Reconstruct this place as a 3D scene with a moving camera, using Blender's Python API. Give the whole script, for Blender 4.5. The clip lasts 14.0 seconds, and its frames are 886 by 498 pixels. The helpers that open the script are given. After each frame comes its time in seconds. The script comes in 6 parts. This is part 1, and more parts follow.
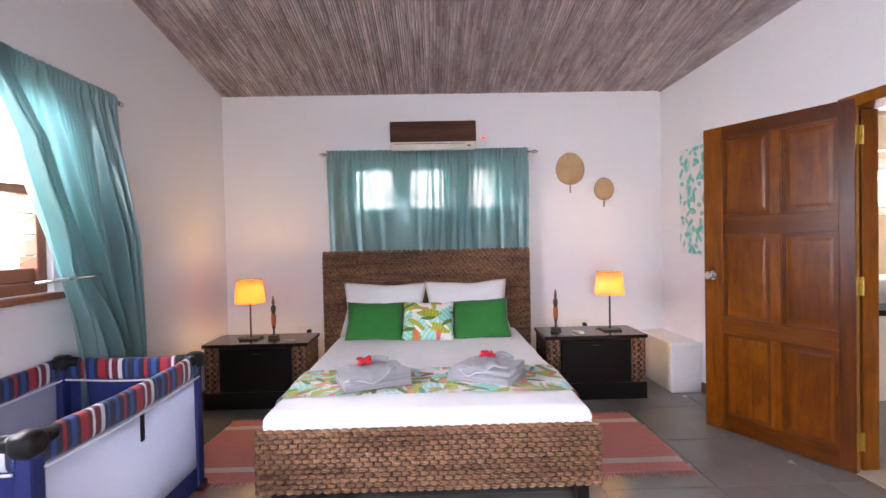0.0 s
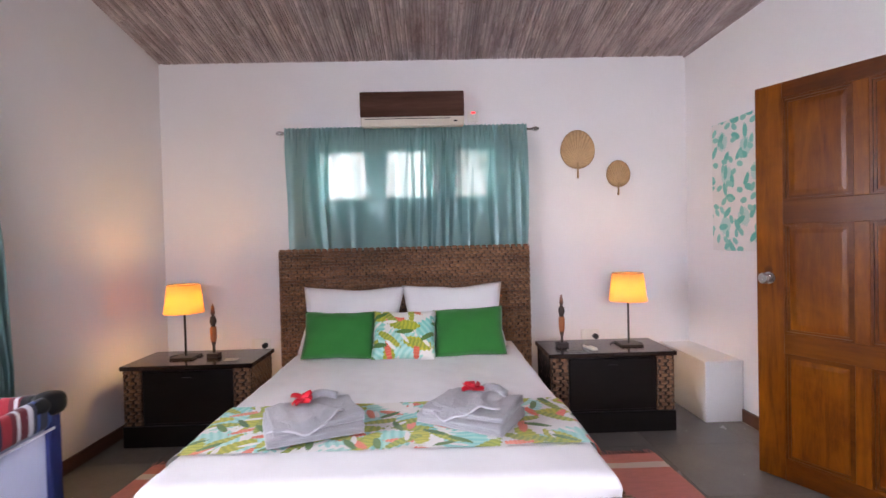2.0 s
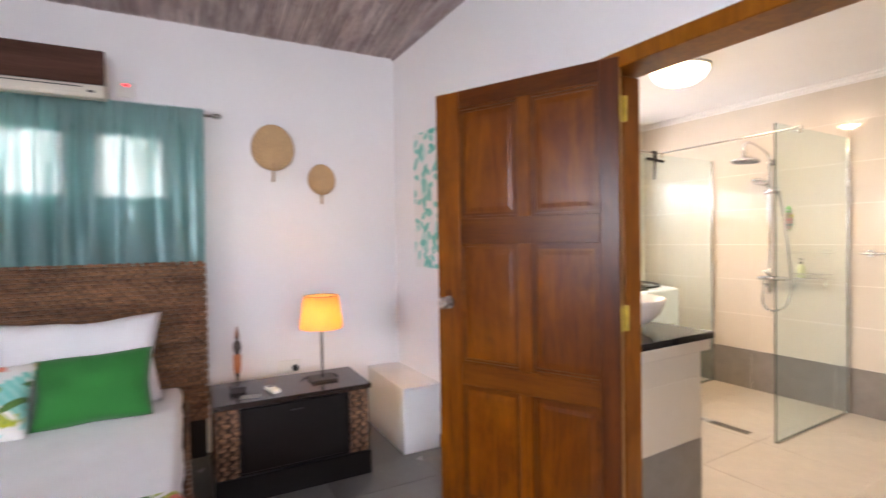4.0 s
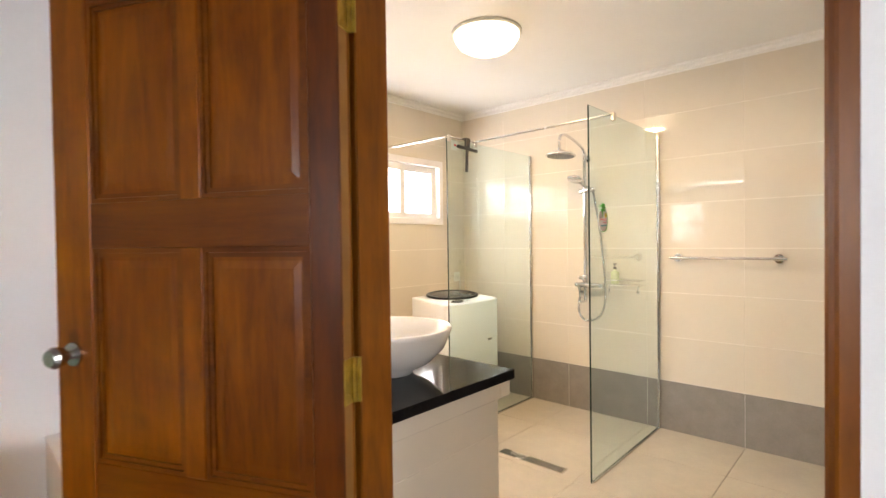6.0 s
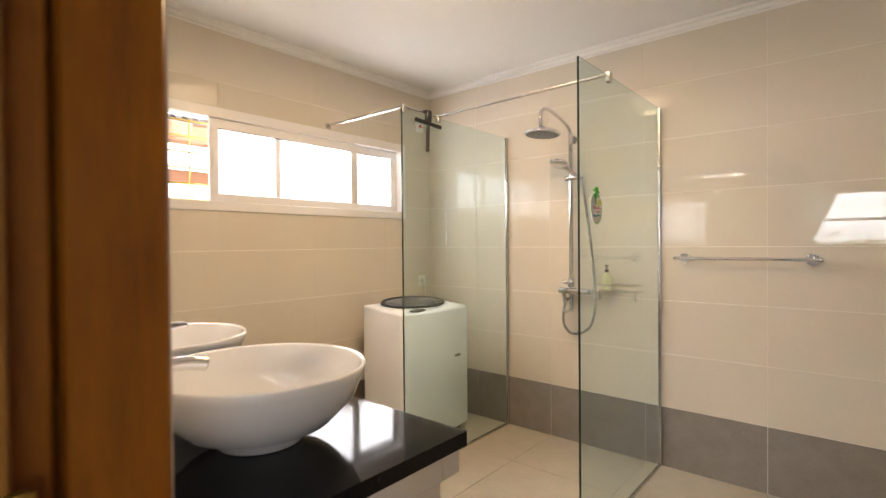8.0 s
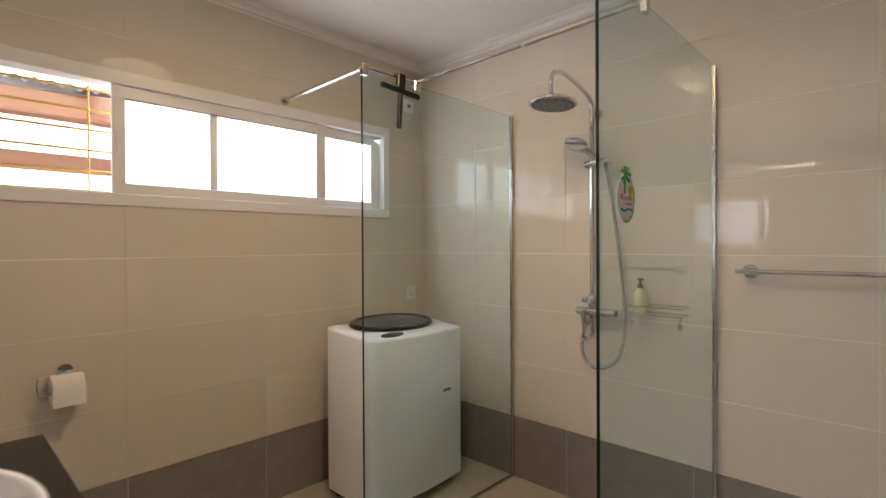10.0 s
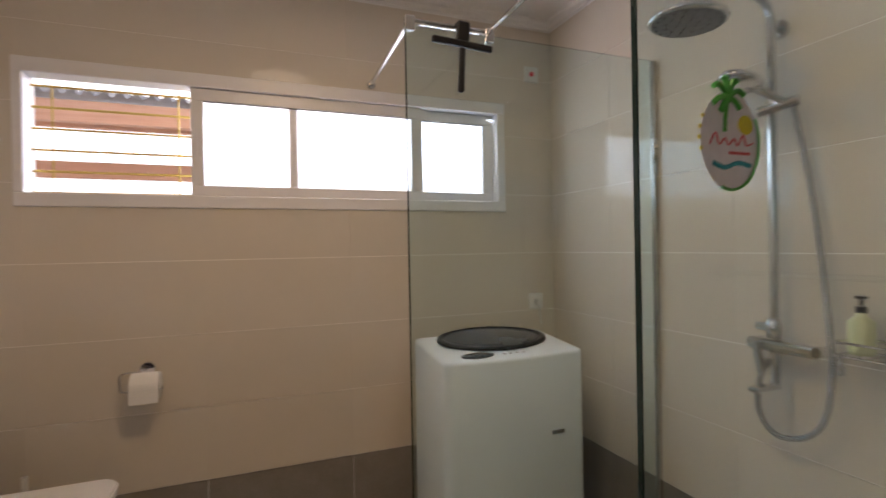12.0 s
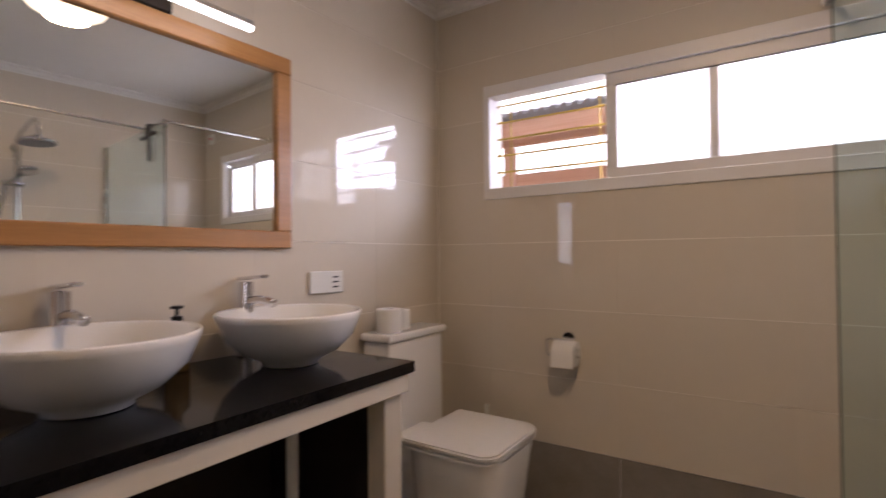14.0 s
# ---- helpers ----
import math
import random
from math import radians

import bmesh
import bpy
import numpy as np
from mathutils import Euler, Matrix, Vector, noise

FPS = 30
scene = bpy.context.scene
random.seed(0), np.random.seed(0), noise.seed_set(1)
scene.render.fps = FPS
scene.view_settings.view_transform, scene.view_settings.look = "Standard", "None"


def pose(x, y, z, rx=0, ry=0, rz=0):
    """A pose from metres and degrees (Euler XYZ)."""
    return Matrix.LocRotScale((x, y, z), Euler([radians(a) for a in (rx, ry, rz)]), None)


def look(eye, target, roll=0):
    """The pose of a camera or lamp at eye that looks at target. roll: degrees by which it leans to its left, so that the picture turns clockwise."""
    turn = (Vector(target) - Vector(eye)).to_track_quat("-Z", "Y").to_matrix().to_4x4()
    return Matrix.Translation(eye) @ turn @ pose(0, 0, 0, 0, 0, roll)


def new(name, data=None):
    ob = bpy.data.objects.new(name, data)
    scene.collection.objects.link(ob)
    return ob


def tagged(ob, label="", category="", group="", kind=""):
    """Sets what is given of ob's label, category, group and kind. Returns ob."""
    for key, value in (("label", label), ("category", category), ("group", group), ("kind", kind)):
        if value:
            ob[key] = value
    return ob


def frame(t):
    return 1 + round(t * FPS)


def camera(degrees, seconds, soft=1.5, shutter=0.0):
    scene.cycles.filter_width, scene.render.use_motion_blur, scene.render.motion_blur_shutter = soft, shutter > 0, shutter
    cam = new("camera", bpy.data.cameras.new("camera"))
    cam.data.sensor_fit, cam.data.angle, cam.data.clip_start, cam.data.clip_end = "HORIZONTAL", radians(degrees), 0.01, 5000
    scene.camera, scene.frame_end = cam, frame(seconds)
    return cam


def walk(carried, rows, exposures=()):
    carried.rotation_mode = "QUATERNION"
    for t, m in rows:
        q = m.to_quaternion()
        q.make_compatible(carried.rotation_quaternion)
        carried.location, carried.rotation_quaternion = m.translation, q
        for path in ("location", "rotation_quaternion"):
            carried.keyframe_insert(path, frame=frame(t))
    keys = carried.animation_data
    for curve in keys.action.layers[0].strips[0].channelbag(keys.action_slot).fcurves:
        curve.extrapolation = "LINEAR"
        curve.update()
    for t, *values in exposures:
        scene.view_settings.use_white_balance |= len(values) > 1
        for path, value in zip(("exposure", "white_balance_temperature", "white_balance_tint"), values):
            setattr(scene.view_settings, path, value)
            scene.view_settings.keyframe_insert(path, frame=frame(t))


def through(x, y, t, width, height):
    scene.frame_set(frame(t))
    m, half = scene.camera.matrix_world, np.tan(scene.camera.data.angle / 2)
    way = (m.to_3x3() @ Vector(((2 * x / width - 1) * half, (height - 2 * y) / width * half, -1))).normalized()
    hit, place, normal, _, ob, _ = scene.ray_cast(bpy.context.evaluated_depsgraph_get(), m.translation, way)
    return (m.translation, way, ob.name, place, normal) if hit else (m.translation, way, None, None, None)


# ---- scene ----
cam = camera(84.1, 14.0, shutter=0.5)
PATH = [
    (0, (-0.211, -0.166, 1.329), (-0.076, 1.829, 1.291), -1.2),
    (0.5, (-0.236, 0.02, 1.318), (-0.095, 2.014, 1.282), -1.2),
    (1, (-0.21, 0.21, 1.299), (-0.069, 2.205, 1.267), -1.4),
    (1.5, (-0.127, 0.42, 1.285), (0.008, 2.415, 1.252), -1.4),
    (2, (-0.021, 0.608, 1.287), (0.115, 2.603, 1.25), -1.4),
    (2.5, (0.123, 0.735, 1.297), (0.326, 2.725, 1.265), -1.4),
    (3, (0.281, 0.853, 1.313), (0.788, 2.787, 1.278), -1.1),
    (3.5, (0.448, 0.934, 1.33), (1.187, 2.793, 1.297), -1.1),
    (4, (0.631, 1.036, 1.348), (1.648, 2.758, 1.31), -0.9),
    (4.2, (0.704, 1.072, 1.35), (1.84, 2.717, 1.308), -0.9),
    (6.3, (1.658, 1.479, 1.332), (3.135, 2.826, 1.301), -0.8),
    (6.5, (1.714, 1.493, 1.33), (3.189, 2.844, 1.3), -0.8),
    (7, (1.862, 1.581, 1.3), (3.343, 2.925, 1.275), -0.7),
    (7.5, (1.984, 1.681, 1.286), (3.486, 3.001, 1.267), -0.5),
    (8, (2.142, 1.769, 1.294), (3.665, 3.065, 1.271), -0.5),
    (8.5, (2.301, 1.853, 1.293), (3.824, 3.149, 1.274), -0.7),
    (8.7, (2.369, 1.888, 1.29), (3.891, 3.185, 1.273), -0.4),
    (11, (3.198, 2.097, 1.321), (4.444, 3.661, 1.306), -1.0),
    (11.5, (3.4, 2.102, 1.315), (4.444, 3.808, 1.3), -1.1),
    (12, (3.573, 2.148, 1.3), (4.301, 4.011, 1.293), -1.0),
    (12.5, (3.716, 2.19, 1.282), (3.992, 4.171, 1.297), -1.2),
    (13, (3.844, 2.196, 1.272), (3.575, 4.178, 1.296), -1.1),
    (13.5, (3.868, 2.243, 1.250), (3.185, 4.123, 1.275), -0.9),
    (14, (3.927, 2.279, 1.2), (2.821, 3.945, 1.232), -0.5),
]
EXPOSURES = [(0.0, 0.22, 6400, 26), (2.0, 0.10, 6450, 26), (3.0, 0.30, 6450, 25), (4.2, 0.17, 6450, 20), (6.3, 0.08, 6800, 14), (7.0, -0.05, 6800, 14), (8.7, -0.86, 6500, 16), (10.8, -1.40, 6200, 18), (14.0, -1.68, 6100, 27)]
walk(cam, [(t, look(eye, target, roll)) for t, eye, target, roll in PATH], EXPOSURES)

# ---- world and light ----
BED = Matrix.Rotation(radians(-2.7), 4, "Z")      # the bedroom's axes
world = bpy.data.worlds.new("sky")
scene.world = world
world.use_nodes = True
wn = world.node_tree
sky = wn.nodes.new("ShaderNodeTexSky")
sky.sky_type, sky.sun_disc = "NISHITA", False
sky.sun_elevation, sky.sun_rotation = radians(48), radians(200)
wn.links.new(sky.outputs[0], wn.nodes["Background"].inputs[0])
wn.nodes["Background"].inputs[1].default_value = 0.12

sun = new("sun", bpy.data.lights.new("sun", "SUN"))
sun.data.energy, sun.data.angle, sun.data.color = 4.5, radians(0.5), (1.0, 0.95, 0.87)
sun.matrix_world = look((14.0, -12.0, 22.0), (2.0, 3.0, 0.0))


def area_lamp(name, eye, target, w, h, watts, color, spread=180):
    lamp = new(name, bpy.data.lights.new(name, "AREA"))
    lamp.data.shape, lamp.data.size, lamp.data.size_y = "RECTANGLE", w, h
    lamp.data.energy, lamp.data.color = watts, color
    lamp.data.spread = radians(spread)
    lamp.matrix_world = look(eye, target)
    return lamp


def bulb(name, place, watts, radius, color):
    lamp = new(name, bpy.data.lights.new(name, "POINT"))
    lamp.data.energy, lamp.data.shadow_soft_size, lamp.data.color = watts, radius, color
    lamp.location = place
    return lamp


DAY = (0.86, 0.93, 1.0)
area_lamp("bedroom_window_daylight", BED @ Vector((-3.05, 1.25, 1.75)), BED @ Vector((0.9, 3.1, 0.55)), 3.0, 1.7, 235, DAY, 140)
# fill lamp added behind the camera to brighten the bed and back wall
area_lamp("front_fill_lamp", BED @ Vector((0.1, -1.99, 1.62)), BED @ Vector((0.2, 3.0, 0.80)), 2.4, 1.2, 62, DAY, 125)
area_lamp("bathroom_window_daylight", (4.08, 4.56, 1.76), (3.90, 2.0, 1.1), 1.40, 0.42, 44, (0.90, 0.945, 1.0))
area_lamp("open_sash_daylight", (4.10, 5.22, 2.10), (2.46, 4.03, 1.46), 0.85, 0.60, 20, (0.82, 0.88, 1.0), 80)
WARM = (1.0, 0.64, 0.22)
bulb("bedside_bulb_left", BED @ Vector((-1.75, 3.98, 0.935)), 14.0, 0.085, WARM)
bulb("bedside_bulb_right", BED @ Vector((1.30, 3.99, 0.935)), 10.0, 0.085, WARM)
bulb("ceiling_bulb", (3.775, 3.125, 2.362), 5.0, 0.014, (1.0, 0.68, 0.34))
glow = area_lamp("dome_glow", (3.775, 3.125, 2.3775), (3.775, 3.126, 0.0), 0.17, 0.17, 29.0, (1.0, 0.70, 0.37))
glow.data.shape = "DISK"

# ---- materials ----


def nodes_of(name):
    m = bpy.data.materials.new(name)
    m.use_nodes = True
    t = m.node_tree
    return m, t, t.nodes["Principled BSDF"]


def add_node(t, kind, **values):
    n = t.nodes.new(kind)
    for key, value in values.items():
        n.inputs[key].default_value = value
    return n


def object_coords(t, stretch=(1, 1, 1)):
    c = t.nodes.new("ShaderNodeTexCoord")
    mp = t.nodes.new("ShaderNodeMapping")
    mp.inputs["Scale"].default_value = stretch
    t.links.new(c.outputs["Object"], mp.inputs["Vector"])
    return mp.outputs["Vector"]


def ramp(t, source, stops):
    r = t.nodes.new("ShaderNodeValToRGB")
    els = r.color_ramp.elements
    while len(els) < len(stops):
        els.new(0.5)
    for e, (at, col) in zip(els, stops):
        e.position, e.color = at, (*col, 1)
    t.links.new(source, r.inputs["Fac"])
    return r.outputs["Color"]


def mixed(t, fac, a, b, kind="MIX"):
    n = t.nodes.new("ShaderNodeMix")
    n.data_type, n.blend_type = "RGBA", kind
    for slot, value in ((0, fac), (6, a), (7, b)):
        if hasattr(value, "links"):
            t.links.new(value, n.inputs[slot])
        elif slot == 0:
            n.inputs[0].default_value = value
        else:
            n.inputs[slot].default_value = (*value, 1)
    return n.outputs[2]


def tone(c, k):
    return tuple(min(1.0, v * k) for v in c)


def surface(name, color, rough=0.5, metal=0.0, vary=0.12, scale=3.0, grain=60.0, bump=0.05, stretch=(1, 1, 1), random_tone=0.0, coat=0.0, sheen=0.0, spec=None):
    """A plain material with stains at a large scale, grain at a small one, and fine relief."""
    m, t, p = nodes_of(name)
    vec = object_coords(t, stretch)
    big = add_node(t, "ShaderNodeTexNoise", Scale=scale, Detail=4.0, Roughness=0.6)
    fine = add_node(t, "ShaderNodeTexNoise", Scale=grain, Detail=3.0, Roughness=0.6)
    for n in (big, fine):
        t.links.new(vec, n.inputs["Vector"])
    col = ramp(t, big.outputs["Fac"], [(0.3, tone(color, 1 - vary)), (0.7, tone(color, 1 + vary))])
    col = mixed(t, 0.35, col, ramp(t, fine.outputs["Fac"], [(0.3, tone(color, 1 - vary)), (0.7, tone(color, 1 + vary))]))
    if random_tone:
        info = t.nodes.new("ShaderNodeObjectInfo")
        shade = ramp(t, info.outputs["Random"], [(0.0, (1 - random_tone,) * 3), (1.0, (1.0, 1.0, 1.0))])
        col = mixed(t, 1.0, col, shade, "MULTIPLY")
    t.links.new(col, p.inputs["Base Color"])
    p.inputs["Metallic"].default_value = metal
    p.inputs["Coat Weight"].default_value = coat
    p.inputs["Sheen Weight"].default_value = sheen
    if spec is not None:
        p.inputs["Specular IOR Level"].default_value = spec
    rr = add_node(t, "ShaderNodeMapRange")
    rr.inputs["To Min"].default_value, rr.inputs["To Max"].default_value = rough - min(0.06, rough), min(1.0, rough + min(0.08, rough))
    t.links.new(big.outputs["Fac"], rr.inputs["Value"])
    t.links.new(rr.outputs["Result"], p.inputs["Roughness"])
    if bump:
        b = add_node(t, "ShaderNodeBump", Strength=bump, Distance=0.01)
        t.links.new(fine.outputs["Fac"], b.inputs["Height"])
        t.links.new(b.outputs["Normal"], p.inputs["Normal"])
    return m


def wood(name, dark, mid, light, rough=0.4, along="z", coat=0.0, scale=1.0, random_tone=0.0, stretch=None):
    """Wood with a drawn-out grain along one axis."""
    m, t, p = nodes_of(name)
    stretch = stretch or {"x": (0.6, 9, 9), "y": (9, 0.6, 9), "z": (9, 9, 0.6)}[along]
    vec = object_coords(t, tuple(scale * v for v in stretch))
    a = add_node(t, "ShaderNodeTexNoise", Scale=1.6, Detail=6.0, Roughness=0.65, Distortion=0.8)
    b = add_node(t, "ShaderNodeTexNoise", Scale=9.0, Detail=4.0, Roughness=0.7)
    c = add_node(t, "ShaderNodeTexNoise", Scale=0.35, Detail=2.0)
    for n in (a, b, c):
        t.links.new(vec, n.inputs["Vector"])
    col = ramp(t, a.outputs["Fac"], [(0.28, dark), (0.5, mid), (0.74, light)])
    col = mixed(t, 0.3, col, ramp(t, b.outputs["Fac"], [(0.35, dark), (0.65, light)]))
    col = mixed(t, 0.35, col, ramp(t, c.outputs["Fac"], [(0.35, dark), (0.65, light)]))
    if random_tone:
        info = t.nodes.new("ShaderNodeNewGeometry")
        shade = ramp(t, info.outputs["Random Per Island"], [(0.0, (1 - random_tone,) * 3), (1.0, (1.0, 1.0, 1.0))])
        col = mixed(t, 1.0, col, shade, "MULTIPLY")
    t.links.new(col, p.inputs["Base Color"])
    p.inputs["Roughness"].default_value = rough
    p.inputs["Coat Weight"].default_value = coat
    p.inputs["Coat Roughness"].default_value = 0.25
    bp = add_node(t, "ShaderNodeBump", Strength=0.12, Distance=0.004)
    t.links.new(b.outputs["Fac"], bp.inputs["Height"])
    t.links.new(bp.outputs["Normal"], p.inputs["Normal"])
    return m


def varnished(name, dark, mid, light, along, rough=0.30):
    """Clear-varnished softwood: broad blotches, drawn-out grain, dark knots, and a tone of its own for every board."""
    m, t, p = nodes_of(name)
    plain = object_coords(t)
    info = t.nodes.new("ShaderNodeObjectInfo")
    shift = t.nodes.new("ShaderNodeVectorMath")
    shift.operation = "ADD"
    t.links.new(plain, shift.inputs[0])
    t.links.new(info.outputs["Random"], shift.inputs[1])
    grained = t.nodes.new("ShaderNodeMapping")
    grained.inputs["Scale"].default_value = {"x": (0.7, 6, 6), "z": (6, 6, 0.7)}[along]
    t.links.new(shift.outputs[0], grained.inputs["Vector"])
    blotch = add_node(t, "ShaderNodeTexNoise", Scale=3.2, Detail=4.0, Roughness=0.55, Distortion=0.6)
    t.links.new(shift.outputs[0], blotch.inputs["Vector"])
    grain = add_node(t, "ShaderNodeTexNoise", Scale=2.6, Detail=7.0, Roughness=0.62, Distortion=1.4)
    fine = add_node(t, "ShaderNodeTexNoise", Scale=16.0, Detail=3.0, Roughness=0.7)
    for n in (grain, fine):
        t.links.new(grained.outputs["Vector"], n.inputs["Vector"])
    knots = add_node(t, "ShaderNodeTexVoronoi", Scale=3.4)
    t.links.new(shift.outputs[0], knots.inputs["Vector"])
    col = ramp(t, grain.outputs["Fac"], [(0.30, dark), (0.48, mid), (0.72, light)])
    col = mixed(t, 0.45, col, ramp(t, blotch.outputs["Fac"], [(0.30, dark), (0.48, mid), (0.68, light)]))
    col = mixed(t, 0.12, col, ramp(t, fine.outputs["Fac"], [(0.35, dark), (0.65, light)]))
    knot = ramp(t, knots.outputs["Distance"], [(0.0, (0.30, 0.22, 0.20)), (0.05, (0.55, 0.48, 0.45)), (0.10, (1, 1, 1))])
    col = mixed(t, 0.8, col, knot, "MULTIPLY")
    board = ramp(t, info.outputs["Random"], [(0.0, (0.72, 0.64, 0.60)), (1.0, (1.0, 1.0, 1.0))])
    col = mixed(t, 1.0, col, board, "MULTIPLY")
    t.links.new(col, p.inputs["Base Color"])
    p.inputs["Roughness"].default_value = rough
    p.inputs["Specular IOR Level"].default_value = 0.26
    bp = add_node(t, "ShaderNodeBump", Strength=0.10, Distance=0.004)
    t.links.new(grain.outputs["Fac"], bp.inputs["Height"])
    t.links.new(bp.outputs["Normal"], p.inputs["Normal"])
    return m


def cloth(name, color, through=0.5, vary=0.1, rough=0.6, weave=700.0, color_through=None, sheer=0.0, blur=0.3, metal=0.0):
    """Cloth that lets light through."""
    m, t, p = nodes_of(name)
    vec = object_coords(t)
    big = add_node(t, "ShaderNodeTexNoise", Scale=4.0, Detail=3.0)
    fine = add_node(t, "ShaderNodeTexNoise", Scale=weave * 0.25, Detail=2.0)
    for n in (big, fine):
        t.links.new(vec, n.inputs["Vector"])
    col = ramp(t, big.outputs["Fac"], [(0.3, tone(color, 1 - vary)), (0.7, tone(color, 1 + vary))])
    t.links.new(col, p.inputs["Base Color"])
    p.inputs["Roughness"].default_value = rough
    p.inputs["Metallic"].default_value = metal
    p.inputs["Sheen Weight"].default_value = 0.25
    b = add_node(t, "ShaderNodeBump", Strength=0.08, Distance=0.003)
    t.links.new(fine.outputs["Fac"], b.inputs["Height"])
    t.links.new(b.outputs["Normal"], p.inputs["Normal"])
    if through:
        tr = t.nodes.new("ShaderNodeBsdfTranslucent")
        tr.inputs["Color"].default_value = (*(color_through or color), 1)
        ms = t.nodes.new("ShaderNodeMixShader")
        ms.inputs[0].default_value = through
        out = t.nodes["Material Output"]
        t.links.new(p.outputs[0], ms.inputs[1])
        t.links.new(tr.outputs[0], ms.inputs[2])
        t.links.new(ms.outputs[0], out.inputs["Surface"])
        if sheer:
            tp = t.nodes.new("ShaderNodeBsdfRefraction")
            tp.inputs["IOR"].default_value, tp.inputs["Roughness"].default_value = 1.22, blur
            m2 = t.nodes.new("ShaderNodeMixShader")
            m2.inputs[0].default_value = sheer
            t.links.new(ms.outputs[0], m2.inputs[1])
            t.links.new(tp.outputs[0], m2.inputs[2])
            t.links.new(m2.outputs[0], out.inputs["Surface"])
    return m


def printed(name, base, layers, rough=0.8, upright=False):
    """Cloth with a print of leaves: every layer scatters turned ellipses with veins (scale, length, width, colour a, colour b, seed)."""
    m, t, p = nodes_of(name)
    vec = object_coords(t)
    if upright:
        turn = t.nodes.new("ShaderNodeMapping")
        turn.inputs["Rotation"].default_value = (radians(-90), 0, 0)
        t.links.new(vec, turn.inputs["Vector"])
        vec = turn.outputs["Vector"]
    wash = add_node(t, "ShaderNodeTexNoise", Scale=5.0, Detail=3.0)
    t.links.new(vec, wash.inputs["Vector"])
    col = ramp(t, wash.outputs["Fac"], [(0.35, tone(base, 0.92)), (0.65, base)])
    for scale, long, wide, a, b, seed in layers:
        off = t.nodes.new("ShaderNodeVectorMath")
        off.operation = "ADD"
        off.inputs[1].default_value = (seed * 3.7, seed * 1.3, 0)
        t.links.new(vec, off.inputs[0])
        flat = t.nodes.new("ShaderNodeVectorMath")
        flat.operation = "MULTIPLY"
        flat.inputs[1].default_value = (1, 1, 0)
        t.links.new(off.outputs[0], flat.inputs[0])
        v = add_node(t, "ShaderNodeTexVoronoi", Scale=scale, Randomness=0.85)
        v.voronoi_dimensions = "2D"
        t.links.new(flat.outputs[0], v.inputs["Vector"])
        sub = t.nodes.new("ShaderNodeVectorMath")
        sub.operation = "SUBTRACT"
        t.links.new(flat.outputs[0], sub.inputs[0])
        t.links.new(v.outputs["Position"], sub.inputs[1])
        sep = t.nodes.new("ShaderNodeSeparateColor")
        t.links.new(v.outputs["Color"], sep.inputs[0])
        ang = t.nodes.new("ShaderNodeMath")
        ang.operation = "MULTIPLY"
        ang.inputs[1].default_value = 6.28
        t.links.new(sep.outputs[0], ang.inputs[0])
        rot = t.nodes.new("ShaderNodeVectorRotate")
        rot.rotation_type = "Z_AXIS"
        t.links.new(sub.outputs[0], rot.inputs["Vector"])
        t.links.new(ang.outputs[0], rot.inputs["Angle"])
        sc = t.nodes.new("ShaderNodeVectorMath")
        sc.operation = "MULTIPLY"
        sc.inputs[1].default_value = (1 / long, 1 / wide, 0)
        t.links.new(rot.outputs[0], sc.inputs[0])
        ln = t.nodes.new("ShaderNodeVectorMath")
        ln.operation = "LENGTH"
        t.links.new(sc.outputs[0], ln.inputs[0])
        ragged = add_node(t, "ShaderNodeTexNoise", Scale=24.0, Detail=3.0)
        t.links.new(vec, ragged.inputs["Vector"])
        veins = add_node(t, "ShaderNodeTexWave", Scale=1.9, Distortion=2.5)
        t.links.new(sc.outputs[0], veins.inputs["Vector"])
        first = t.nodes.new("ShaderNodeMath")
        first.operation = "MULTIPLY_ADD"
        first.inputs[1].default_value = 0.11
        t.links.new(veins.outputs["Fac"], first.inputs[0])
        t.links.new(ln.outputs["Value"], first.inputs[2])
        add = t.nodes.new("ShaderNodeMath")
        add.operation = "MULTIPLY_ADD"
        add.inputs[1].default_value = 0.34
        t.links.new(ragged.outputs["Fac"], add.inputs[0])
        t.links.new(first.outputs[0], add.inputs[2])
        mask = ramp(t, add.outputs[0], [(0.0, (1, 1, 1)), (0.84, (1, 1, 1)), (0.88, (0, 0, 0))])
        leaf = mixed(t, veins.outputs["Fac"], a, b)
        leaf = mixed(t, 0.5, leaf, mixed(t, sep.outputs[1], a, b))
        col = mixed(t, mask, col, leaf)
    t.links.new(col, p.inputs["Base Color"])
    p.inputs["Roughness"].default_value = rough
    p.inputs["Sheen Weight"].default_value = 0.2
    return m


def clear_glass(name, color, rough=0.0):
    m, t, p = nodes_of(name)
    p.inputs["Base Color"].default_value = (*color, 1)
    p.inputs["Transmission Weight"].default_value = 1.0
    p.inputs["Roughness"].default_value = rough
    p.inputs["IOR"].default_value = 1.45
    return m


def glowing(name, color, strength):
    m, t, p = nodes_of(name)
    p.inputs["Base Color"].default_value = (*color, 1)
    p.inputs["Emission Color"].default_value = (*color, 1)
    p.inputs["Emission Strength"].default_value = strength
    return m


